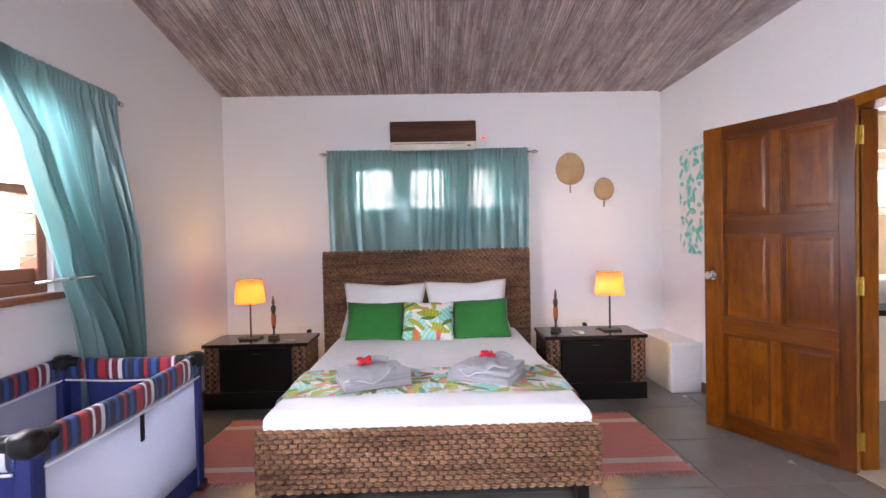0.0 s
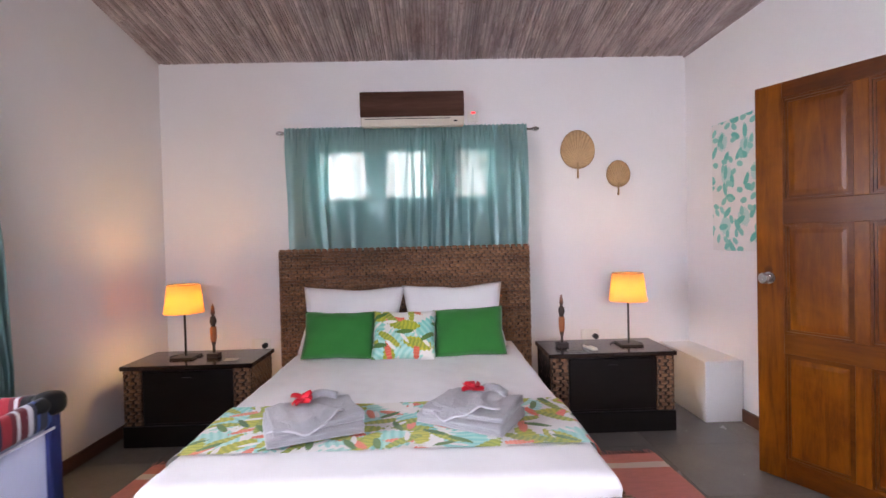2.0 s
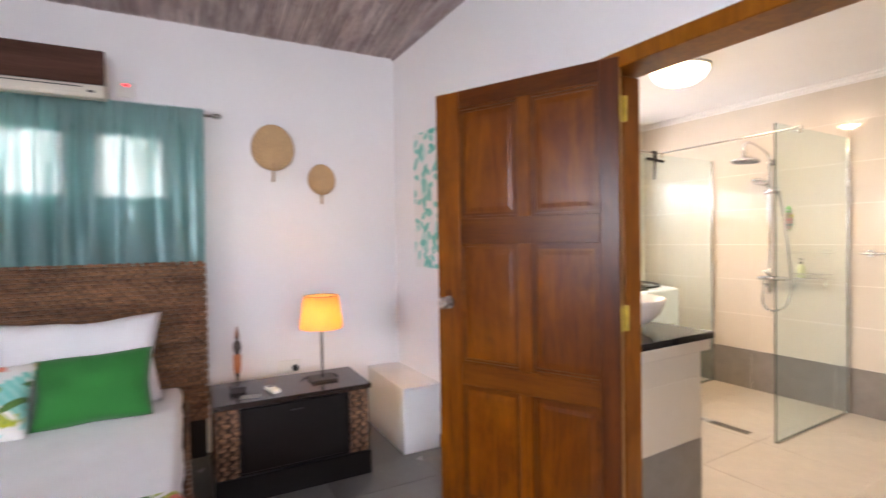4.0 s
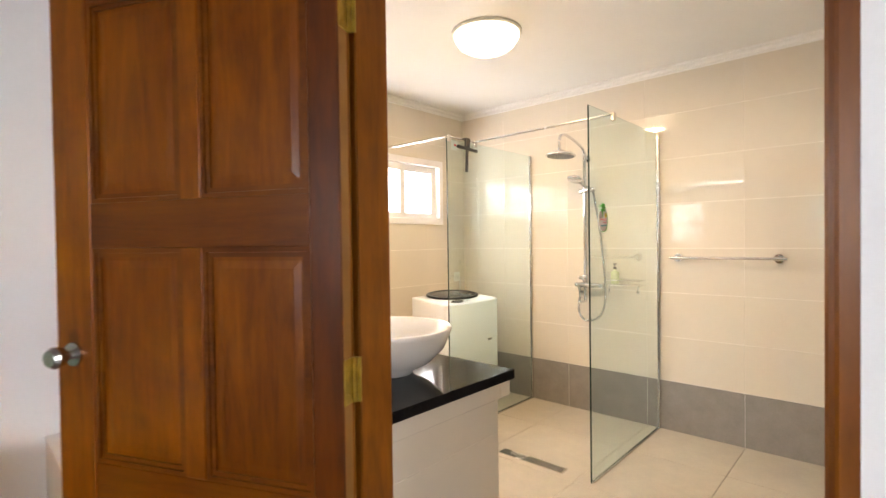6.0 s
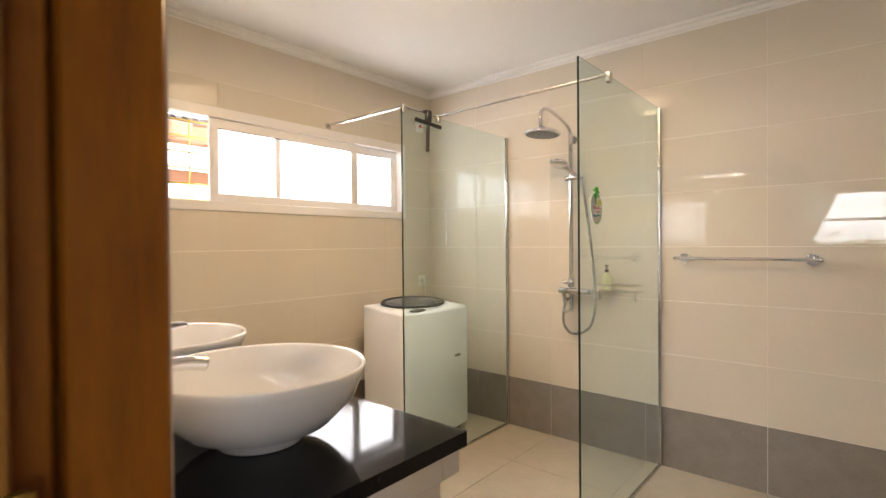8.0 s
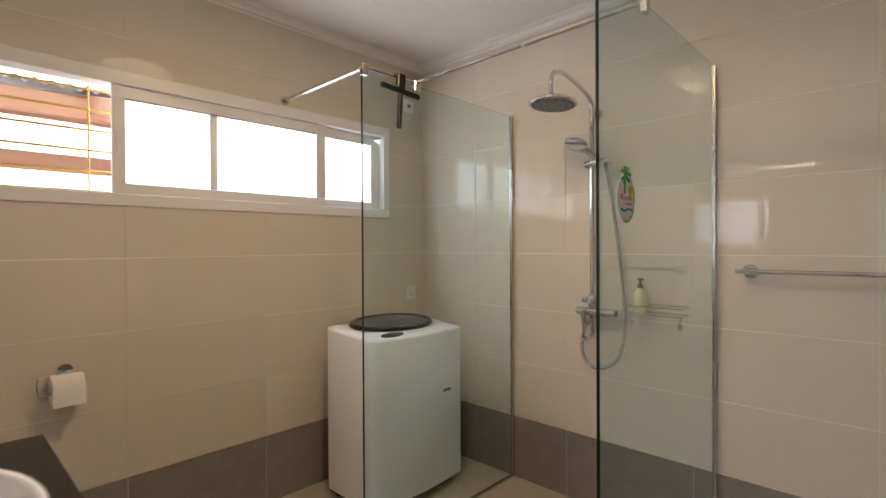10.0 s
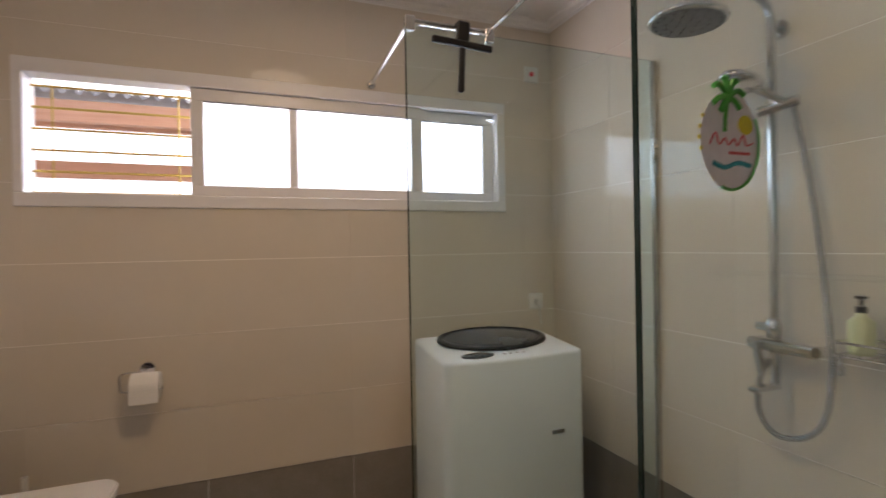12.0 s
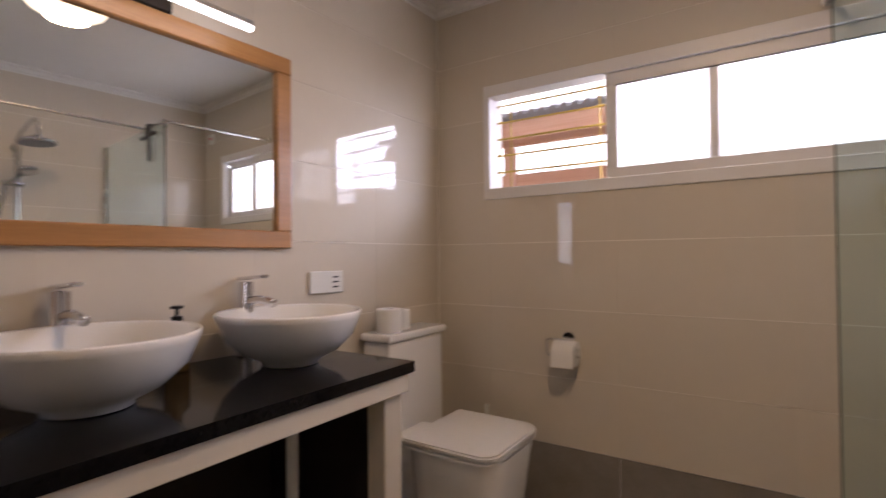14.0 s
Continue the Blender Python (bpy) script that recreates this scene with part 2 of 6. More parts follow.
WALL = surface("white_wall_paint", (0.80, 0.78, 0.78), 0.7, vary=0.03, scale=1.5, grain=90, bump=0.06)
PLASTER = surface("white_plaster_casing", (0.80, 0.80, 0.80), 0.6, vary=0.04, scale=4, grain=60, bump=0.12)
CEILING_PAINT = surface("bathroom_ceiling_paint", (0.76, 0.745, 0.71), 0.6, vary=0.03)
SKIRT = wood("skirting_wood", (0.05, 0.018, 0.01), (0.10, 0.035, 0.018), (0.15, 0.055, 0.03), 0.45, "y")
DOORWOOD = varnished("varnished_door_wood", (0.052, 0.0085, 0.0005), (0.165, 0.040, 0.0008), (0.31, 0.096, 0.0016), "z")
DOORRAIL = varnished("varnished_rail_wood", (0.0493, 0.00812, 0.00058), (0.1276, 0.03132, 0.00116), (0.2088, 0.0638, 0.00232), "x")
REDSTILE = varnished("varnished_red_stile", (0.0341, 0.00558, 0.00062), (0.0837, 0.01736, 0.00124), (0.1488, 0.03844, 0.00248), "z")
FRAMEWOOD = varnished("door_frame_wood", (0.115, 0.026, 0.001), (0.25, 0.078, 0.003), (0.38, 0.135, 0.006), "z", 0.36)
PALEWOOD = varnished("bare_door_edge", (0.22, 0.09, 0.015), (0.36, 0.17, 0.035), (0.48, 0.25, 0.06), "z", 0.5)
WINWOOD = wood("window_red_wood", (0.16, 0.045, 0.022), (0.26, 0.085, 0.04), (0.36, 0.13, 0.06), 0.45, "x")
OAK = wood("mirror_frame_wood", (0.26, 0.11, 0.025), (0.42, 0.19, 0.05), (0.54, 0.27, 0.08), 0.4, "y", coat=0.2)
REED = wood("whitewashed_reed", (0.23, 0.15, 0.14), (0.47, 0.37, 0.365), (0.82, 0.74, 0.73), 0.7, "y", scale=2.0, random_tone=0.40, stretch=(16, 2.2, 16))
BRAID = wood("water_hyacinth_braid", (0.07, 0.024, 0.009), (0.22, 0.092, 0.040), (0.52, 0.29, 0.155), 0.30, "x", scale=5.0, random_tone=0.45)
BACKING = surface("braid_backing", (0.022, 0.010, 0.005), 0.8)
DECK = surface("ceiling_boards", (0.26, 0.19, 0.18), 0.8)
BLACKWOOD = surface("black_stained_wood", (0.007, 0.005, 0.0045), 0.34, vary=0.25, stretch=(1, 1, 8), bump=0.03, spec=0.25)
TOPWOOD = surface("dark_table_top", (0.022, 0.012, 0.009), 0.18, vary=0.3, stretch=(1, 6, 6), bump=0.02)
BEDTILE = surface("grey_floor_tile", (0.21, 0.20, 0.185), 0.24, vary=0.10, scale=5, grain=80, bump=0.02, random_tone=0.12)
GROUT = surface("dark_grout", (0.09, 0.085, 0.08), 0.8)
CREAM = surface("cream_wall_tile", (0.655, 0.592, 0.495), 0.02, vary=0.02, scale=2, grain=20, bump=0.0, random_tone=0.03, spec=0.5)
CREAMGROUT = surface("pale_grout", (0.86, 0.81, 0.73), 0.6)
GREYTILE = surface("grey_skirting_tile", (0.25, 0.225, 0.20), 0.45, vary=0.16, scale=9, grain=120, bump=0.04, random_tone=0.08)
BATHTILE = surface("beige_floor_tile", (0.47, 0.42, 0.34), 0.42, vary=0.10, scale=8, grain=110, bump=0.04, random_tone=0.08)
BATHGROUT = surface("brown_grout", (0.16, 0.12, 0.08), 0.8)
SHEET = cloth("white_cotton", (0.80, 0.79, 0.80), 0.0, vary=0.03, rough=0.8)
GREEN = cloth("green_cotton", (0.010, 0.165, 0.020), 0.0, vary=0.12, rough=0.85)
TEAL = cloth("teal_satin", (0.26, 0.40, 0.395), 0.34, vary=0.06, rough=0.30, color_through=(0.20, 0.56, 0.55), sheer=0.10, blur=0.62, metal=0.40)
GREYTOWEL = surface("grey_terry", (0.36, 0.355, 0.375), 0.95, vary=0.14, scale=22, grain=180, bump=0.9, sheen=0.5)
RED = surface("red_petal", (0.62, 0.012, 0.03), 0.55, vary=0.2, scale=30)
PINK = surface("pink_cotton_rug", (0.64, 0.25, 0.22), 0.95, vary=0.12, scale=12, grain=180, bump=0.5, stretch=(1, 4, 1))
RUGWHITE = surface("white_cotton_rug", (0.72, 0.62, 0.58), 0.95, vary=0.08, scale=12, grain=180, bump=0.5, stretch=(1, 4, 1))
SHADE = cloth("yellow_lamp_shade", (0.74, 0.56, 0.30), 0.60, vary=0.12, color_through=(0.76, 0.44, 0.16))
IRON = surface("dark_iron", (0.03, 0.026, 0.024), 0.4, metal=0.7)
CHROME = surface("chrome", (0.75, 0.75, 0.77), 0.08, metal=1.0, vary=0.03, bump=0.0)
STEEL = surface("brushed_steel", (0.60, 0.59, 0.57), 0.25, metal=1.0, vary=0.05, bump=0.02)
BRASS = surface("worn_brass", (0.46, 0.32, 0.06), 0.36, metal=1.0, vary=0.25, scale=30)
PALM = surface("dried_palm_leaf", (0.50, 0.33, 0.17), 0.8, vary=0.15, scale=8)
PALMSTEM = surface("palm_stem", (0.40, 0.25, 0.12), 0.7)
PLASTIC = surface("white_plastic", (0.76, 0.75, 0.70), 0.35, vary=0.03, bump=0.0)
DARKPLASTIC = surface("dark_grey_plastic", (0.045, 0.05, 0.055), 0.25, vary=0.1, bump=0.0)
BLACKPLASTIC = surface("black_plastic", (0.010, 0.010, 0.011), 0.32, vary=0.1, bump=0.0, spec=0.3)
ACWOOD = wood("ac_wood_film", (0.030, 0.011, 0.007), (0.065, 0.026, 0.017), (0.13, 0.060, 0.040), 0.16, "x", scale=1.5)
ACSHELL = surface("yellowed_plastic", (0.66, 0.60, 0.50), 0.4, vary=0.05, bump=0.0)
ENAMEL = surface("white_enamel", (0.80, 0.81, 0.82), 0.3, vary=0.02, bump=0.0)
CERAMIC = surface("white_ceramic", (0.82, 0.81, 0.79), 0.05, vary=0.02, bump=0.0, coat=0.4)
GRANITE = surface("black_granite", (0.007, 0.0065, 0.007), 0.07, vary=0.5, scale=60, grain=300, bump=0.0, spec=0.2)
PAPER = surface("white_paper", (0.82, 0.81, 0.78), 0.9, vary=0.03, grain=120, bump=0.2)
ALU = surface("white_aluminium", (0.78, 0.76, 0.75), 0.35, vary=0.02, bump=0.0)
GLASS = clear_glass("greenish_glass", (0.80, 0.94, 0.965))
GLASSEDGE = surface("glass_edge", (0.012, 0.03, 0.024), 0.15, bump=0.0)
LOUVRE = clear_glass("louvre_glass", (0.95, 0.98, 0.97))
FROST = cloth("frosted_pane", (0.9, 0.9, 0.9), 0.85, vary=0.01, rough=0.3, color_through=(0.97, 0.97, 0.97))
MIRROR = surface("mirror_silver", (0.86, 0.88, 0.87), 0.0, metal=1.0, vary=0.0, bump=0.0)
DOME = glowing("lit_opal_dome", (1.0, 0.80, 0.52), 7.0)
LED = glowing("lit_led_tube", (1.0, 0.96, 0.90), 22.0)
REDLED = glowing("red_led", (1.0, 0.02, 0.02), 4.0)
SKYGLOW = glowing("bright_hazy_sky", (1.0, 0.99, 0.97), 6.0)
TROPICS = [
    (3.8, 0.20, 0.14, (0.16, 0.55, 0.48), (0.50, 0.76, 0.68), 1), (4.6, 0.165, 0.060, (0.22, 0.31, 0.012), (0.62, 0.56, 0.03), 2),
    (5.6, 0.10, 0.030, (0.72, 0.07, 0.03), (0.80, 0.30, 0.18), 3), (5.0, 0.15, 0.036, (0.09, 0.22, 0.02), (0.52, 0.50, 0.05), 4),
    (7.0, 0.07, 0.018, (0.80, 0.77, 0.72), (0.80, 0.78, 0.74), 9), (6.0, 0.09, 0.024, (0.03, 0.12, 0.02), (0.12, 0.25, 0.04), 12)]
TROPIC = printed("tropical_leaf_print", (0.80, 0.78, 0.74), TROPICS)
TROPICUSH = printed("tropical_cushion_print", (0.80, 0.78, 0.74), TROPICS, upright=True)
SEAPRINT = printed("seaweed_print", (0.78, 0.76, 0.74), [
    (4.2, 0.10, 0.085, (0.40, 0.62, 0.58), (0.52, 0.69, 0.64), 5), (7.5, 0.075, 0.034, (0.08, 0.44, 0.37), (0.16, 0.52, 0.46), 6),
    (10.0, 0.05, 0.030, (0.14, 0.50, 0.43), (0.26, 0.58, 0.52), 7)])
LEAFTHIN = cloth("backlit_leaf", (0.10, 0.21, 0.03), 0.55, vary=0.4, rough=0.5, color_through=(0.42, 0.66, 0.10))
LEAF = surface("garden_leaf", (0.09, 0.16, 0.03), 0.6, vary=0.4, scale=6, random_tone=0.4)
EARTH = surface("garden_earth", (0.42, 0.36, 0.27), 0.95, vary=0.3, scale=1.5, bump=0.4)
# base lightened to carry the sunlight that the roof sheet keeps off the beams
ORANGE = wood("red_timber_sun_in_colour", (0.70, 0.36, 0.22), (0.82, 0.48, 0.32), (0.88, 0.60, 0.44), 0.6, "x")
YELLOW = surface("yellow_bar_paint", (0.62, 0.42, 0.08), 0.5)
SHEETROOF = surface("weathered_roof_sheet", (0.32, 0.32, 0.33), 0.6, vary=0.2)

# ---- building helpers ----


def box(bm, x0, x1, y0, y1, z0, z1, bevel=0.0, seg=1):
    made = bmesh.ops.create_cube(bm, size=1.0)["verts"]
    for v in made:
        v.co = Vector((x0 + (v.co.x + 0.5) * (x1 - x0), y0 + (v.co.y + 0.5) * (y1 - y0), z0 + (v.co.z + 0.5) * (z1 - z0)))
    if bevel:
        edges = list({e for v in made for e in v.link_edges})
        bmesh.ops.bevel(bm, geom=edges, offset=bevel, segments=seg, profile=0.5, affect="EDGES", clamp_overlap=True)
    return bm


def boxed(*a, **k):
    return box(bmesh.new(), *a, **k)


def prism(points, z0, z1):
    """An upright block on a footprint."""
    bm = bmesh.new()
    low = [bm.verts.new((x, y, z0)) for x, y in points]
    high = [bm.verts.new((x, y, z1)) for x, y in points]
    bm.faces.new(low[::-1]), bm.faces.new(high)
    for i in range(len(points)):
        j = (i + 1) % len(points)
        bm.faces.new((low[i], low[j], high[j], high[i]))
    bmesh.ops.recalc_face_normals(bm, faces=bm.faces)
    return bm


def rod(bm, a, b, r, sides=12, r2=None, caps=True):
    """A round bar between two points."""
    a, b = Vector(a), Vector(b)
    way = b - a
    turn = way.to_track_quat("Z", "Y").to_matrix().to_4x4()
    bmesh.ops.create_cone(bm, cap_ends=caps, segments=sides, radius1=r, radius2=r if r2 is None else r2, depth=way.length,
                          matrix=Matrix.Translation((a + b) / 2) @ turn)
    return bm


def rodded(*a, **k):
    return rod(bmesh.new(), *a, **k)


def turned(profile, sides=32, cap=False):
    """A body turned about z from rows of (radius, height)."""
    bm = bmesh.new()
    rings = [[bm.verts.new((r * math.cos(2 * math.pi * i / sides), r * math.sin(2 * math.pi * i / sides), z)) for i in range(sides)] for r, z in profile]
    for lo, hi in zip(rings, rings[1:]):
        for i in range(sides):
            j = (i + 1) % sides
            bm.faces.new((lo[i], lo[j], hi[j], hi[i]))
    if cap:
        bm.faces.new(rings[0][::-1]), bm.faces.new(rings[-1])
    bmesh.ops.remove_doubles(bm, verts=bm.verts, dist=1e-5)
    bmesh.ops.recalc_face_normals(bm, faces=bm.faces)
    return bm


def tube(points, r, sides=8, smooth_steps=6):
    """A round tube through points, bent smoothly."""
    pts = [Vector(p) for p in points]
    path = []
    for i in range(len(pts) - 1):
        p0, p1, p2, p3 = pts[max(i - 1, 0)], pts[i], pts[i + 1], pts[min(i + 2, len(pts) - 1)]
        for k in range(smooth_steps):
            s = k / smooth_steps
            path.append(0.5 * (2 * p1 + (p2 - p0) * s + (2 * p0 - 5 * p1 + 4 * p2 - p3) * s * s + (3 * p1 - p0 - 3 * p2 + p3) * s ** 3))
    path.append(pts[-1])
    bm = bmesh.new()
    rings, side = [], None
    for i, p in enumerate(path):
        way = (path[min(i + 1, len(path) - 1)] - path[max(i - 1, 0)]).normalized()
        if side is None:
            side = way.orthogonal().normalized()
        side = (side - way * side.dot(way)).normalized()
        up = way.cross(side)
        rings.append([bm.verts.new(p + r * (math.cos(2 * math.pi * k / sides) * side + math.sin(2 * math.pi * k / sides) * up)) for k in range(sides)])
    for lo, hi in zip(rings, rings[1:]):
        for k in range(sides):
            j = (k + 1) % sides
            bm.faces.new((lo[k], lo[j], hi[j], hi[k]))
    bm.faces.new(rings[0][::-1]), bm.faces.new(rings[-1])
    return bm


def sheet(nu, nv, at):
    """A surface from at(s, t), s and t from 0 to 1."""
    bm = bmesh.new()
    grid = [[bm.verts.new(at(i / nu, j / nv)) for i in range(nu + 1)] for j in range(nv + 1)]
    for j in range(nv):
        for i in range(nu):
            bm.faces.new((grid[j][i], grid[j][i + 1], grid[j + 1][i + 1], grid[j + 1][i]))
    return bm


def mesh_of(name, bm, material, smooth=False):
    me = bpy.data.meshes.new(name)
    bm.to_mesh(me)
    bm.free()
    me.materials.append(material)
    if smooth:
        me.polygons.foreach_set("use_smooth", [True] * len(me.polygons))
    return me


def part(name, bm, material, parent, label="", smooth=False, at=None):
    ob = new(name, mesh_of(name, bm, material, smooth))
    ob.parent = parent
    if at is not None:
        ob.matrix_local = at
    if label:
        ob["label"] = label
    return ob


def thing(name, m, label, category, group=""):
    """An empty at a thing's base, which its parts hang from."""
    ob = new(name)
    ob.empty_display_size = 0.1
    ob.matrix_world = m
    return tagged(ob, label, category, group)


def solid(name, bm, material, m=None, label="", category="", kind="", smooth=False, group=""):
    ob = new(name, mesh_of(name, bm, material, smooth))
    if m is not None:
        ob.matrix_world = m
    return tagged(ob, label, category, group, kind)


def structure(name, bm, material, m=None, label=""):
    return solid(name, bm, material, m, label, kind="structure")


def minus(rect, hole):
    """What is left of a rectangle (a0, a1, b0, b1) outside a hole."""
    a0, a1, b0, b1 = rect
    c0, c1, d0, d1 = hole
    if c0 >= a1 or c1 <= a0 or d0 >= b1 or d1 <= b0:
        return [rect]
    out = []
    if a0 < c0:
        out.append((a0, c0, b0, b1))
    if c1 < a1:
        out.append((c1, a1, b0, b1))
    m0, m1 = max(a0, c0), min(a1, c1)
    if b0 < d0:
        out.append((m0, m1, b0, d0))
    if d1 < b1:
        out.append((m0, m1, d1, b1))
    return out


PIECES = {}


def lay_tiles(parent, place, a_joints, b_joints, material, thick=0.006, gap=0.0016, holes=(), name="tile", side_gap=None):
    """Lays tiles between joints on a plane; place(a, b, depth) gives the world point. Alike tiles share a mesh."""
    for a0, a1 in zip(a_joints, a_joints[1:]):
        for b0, b1 in zip(b_joints, b_joints[1:]):
            ga = gap if side_gap is None else side_gap
            rects = [(a0 + ga, a1 - ga, b0 + gap, b1 - gap)]
            for h in holes:
                rects = [r for q in rects for r in minus(q, h)]
            for r in rects:
                w, h = r[1] - r[0], r[3] - r[2]
                if w < 0.012 or h < 0.012:
                    continue
                o, ea, eb, ed = (Vector(place(*p)) for p in ((0, 0, 0), (1, 0, 0), (0, 1, 0), (0, 0, 1)))
                turn = Matrix((ea - o, eb - o, ed - o)).transposed().to_4x4()
                flip = turn.determinant() < 0
                key = (name, material.name, round(w, 3), round(h, 3), flip)
                if key not in PIECES:
                    bm = boxed(-w / 2, w / 2, -h / 2, h / 2, 0, thick)
                    top = [e for e in bm.edges if all(v.co.z > thick / 2 for v in e.verts)]
                    bmesh.ops.bevel(bm, geom=top, offset=min(0.0015, thick / 6), segments=1, affect="EDGES")
                    if flip:
                        bmesh.ops.scale(bm, vec=(-1, 1, 1), verts=bm.verts)
                        bmesh.ops.reverse_faces(bm, faces=bm.faces)
                    PIECES[key] = mesh_of(name, bm, material)
                ob = new(name, PIECES[key])
                if flip:
                    turn = turn @ Matrix.Diagonal((-1, 1, 1, 1))
                ob.parent = parent
                c = Vector(place((r[0] + r[1]) / 2, (r[2] + r[3]) / 2, 0))
                ob.matrix_world = Matrix.Translation(c) @ turn


def spaced(a, b, step, start=None):
    """Joints from a to b every step, in phase with start."""
    start = a if start is None else start
    k = math.ceil((a - start) / step + 1e-6)
    xs = [a]
    while start + k * step < b - 0.01:
        if start + k * step > a + 0.01:
            xs.append(start + k * step)
        k += 1
    return xs + [b]

# ---- the large structure ----


def bed_xy(u, v):
    p = BED @ Vector((u, v, 0))
    return p.x, p.y


UL, UR, VB, VF = -2.18, 2.04, 4.56, -1.75      # bedroom: left, right, back, front
BX0, BX1, BY0, BY1, BZ = 2.47, 5.11, 0.75, 4.43, 2.50      # bathroom

structure("bedroom_floor", boxed(UL - 0.2, UR + 0.13, VF - 0.2, VB + 0.2, -0.12, -0.004), GROUT, BED, "grey tiled bedroom floor")
# back wall with the high window over the headboard
bw = bmesh.new()
WIN = (-0.98, 0.50, 1.60, 2.06)
for r in minus((UL - 0.2, UR + 0.25, -0.1, 3.9), WIN):
    box(bw, r[0], r[1], VB, VB + 0.2, r[2], r[3])
structure("wall_north", bw, WALL, BED, "white plastered bedroom wall with a small window")
# left wall with the louvre window
LW = (0.25, 2.42, 1.10, 2.10)
lw = bmesh.new()
for r in minus((VF - 0.2, VB, -0.1, 3.9), LW):
    box(lw, UL - 0.2, UL, r[0], r[1], r[2], r[3])
structure("wall_west", lw, WALL, BED, "white plastered bedroom wall with a louvre window")
# front wall, behind the camera, with an opening added for the fill lamp
FW = (-1.1, 1.3, 1.0, 2.2)
fw = bmesh.new()
for r in minus((UL, UR + 0.25, -0.1, 3.9), FW):
    box(fw, r[0], r[1], VF - 0.2, VF, r[2], r[3])
structure("wall_south", fw, WALL, BED, "white plastered bedroom wall")
# wall between the rooms, with the door opening
DY0, DY1, DZ = 1.47, 2.41, 2.05


def back_x(y):
    """x of the bathroom's face of the same wall."""
    return 2.375 + (y - 2.4) * 0.0472


MW = pose(2.375 - 2.4 * 0.0472, 0, 0, 0, 0, -2.7)      # runs along that face


def face_x(y):
    """x of the bedroom's right wall face at a world y."""
    return 2.200 + (y - 2.4) * 0.0175


mid = bmesh.new()
for y0, y1, z0, z1 in ((-1.9, DY0, -0.1, 3.9), (DY1, 4.62, -0.1, 3.9), (DY0, DY1, DZ, 3.9)):
    foot = [(face_x(y0), y0), (back_x(y0), y0), (back_x(y1), y1), (face_x(y1), y1)]
    blk = prism(foot, z0, z1)
    tmp = bpy.data.meshes.new("wall_piece")
    blk.to_mesh(tmp)
    blk.free()
    mid.from_mesh(tmp)
structure("wall_east", mid, WALL, None, "white wall with a doorway between bedroom and bathroom")
# ceiling of thin whitewashed reeds, rising from the headboard wall
SLOPE, CZ = 0.178, 2.722
rng = random.Random(4)
reeds = bmesh.new()
verts, faces = [], []
u = UL + 0.002
while u < UR + 0.1:
    w = rng.uniform(0.012, 0.030)
    v = VB - 0.002
    while v > VF:
        l = rng.uniform(0.12, 0.75)
        v2 = max(VF, v - l)
        dz, w2 = rng.uniform(0.0, 0.006), w - 0.0012
        k = len(verts)
        lean = rng.uniform(-0.004, 0.004)
        for vv, sway in ((v, 0.0), (v2 + 0.002, lean)):
            z = CZ + (VB - vv) * SLOPE + dz
            verts += [(u + sway + a * w2, vv, z + b) for a, b in ((0, 0.011), (0.14, 0.001), (0.5, -0.003), (0.86, 0.001), (1, 0.011))]
        faces += [(k + i, k + 5 + i, k + 6 + i, k + 1 + i) for i in range(4)]
        v = v2
    u += w
me = bpy.data.meshes.new("ceiling")
me.from_pydata(verts, [], faces)
me.materials.append(REED)
ceil = tagged(new("ceiling", me), "ceiling of whitewashed thin reeds rising from the back wall", kind="structure")
ceil.matrix_world = BED
cv = [(UL - 0.2, VB + 0.2), (UR + 0.25, VB + 0.2), (UR + 0.25, VF - 0.2), (UL - 0.2, VF - 0.2)]
deck = bmesh.new()
lo = [deck.verts.new((a, b, CZ + (VB - b) * SLOPE + 0.022)) for a, b in cv]
hi = [deck.verts.new((a, b, CZ + (VB - b) * SLOPE + 0.12)) for a, b in cv]
deck.faces.new(lo[::-1]), deck.faces.new(hi)
for i in range(4):
    deck.faces.new((lo[i], lo[(i + 1) % 4], hi[(i + 1) % 4], hi[i]))
bmesh.ops.recalc_face_normals(deck, faces=deck.faces)
structure("ceiling_deck", deck, DECK, BED, "dark boards above the reed ceiling")
# wooden infill between the level top of the right wall and the rising ceiling
inf = bmesh.new()
tri = [(4.55, CZ - 0.012), (-1.8, CZ + 0.10), (-1.8, CZ + 6.4 * SLOPE + 0.04), (4.55, CZ + 0.02)]
f0 = [inf.verts.new((face_x(a) - 0.012, a, b)) for a, b in tri]
f1 = [inf.verts.new((face_x(a) + 0.01, a, b)) for a, b in tri]
inf.faces.new(f0), inf.faces.new(f1[::-1])
for i in range(4):
    inf.faces.new((f0[i], f1[i], f1[(i + 1) % 4], f0[(i + 1) % 4]))
bmesh.ops.recalc_face_normals(inf, faces=inf.faces)
structure("gable_trim", inf, REED, None, "whitewashed board closing the gap under the ceiling")
# skirting boards
for nm, a in (("baseboard_1", (UL, UL + 0.015, VF, VB, 0, 0.085)), ("baseboard_3", (UL + 0.015, -1.3, VB - 0.015, VB, 0, 0.085)), ("baseboard_4", (0.8, 1.77, VB - 0.015, VB, 0, 0.085))):
    structure(nm, boxed(*a, bevel=0.004), SKIRT, BED, "dark brown wooden skirting board")

structure("baseboard_2", prism([(face_x(2.46) - 0.015, 2.46), (face_x(2.46), 2.46), (face_x(3.79), 3.79), (face_x(3.79) - 0.015, 3.79)], 0, 0.085), SKIRT, None, "dark brown wooden skirting board")

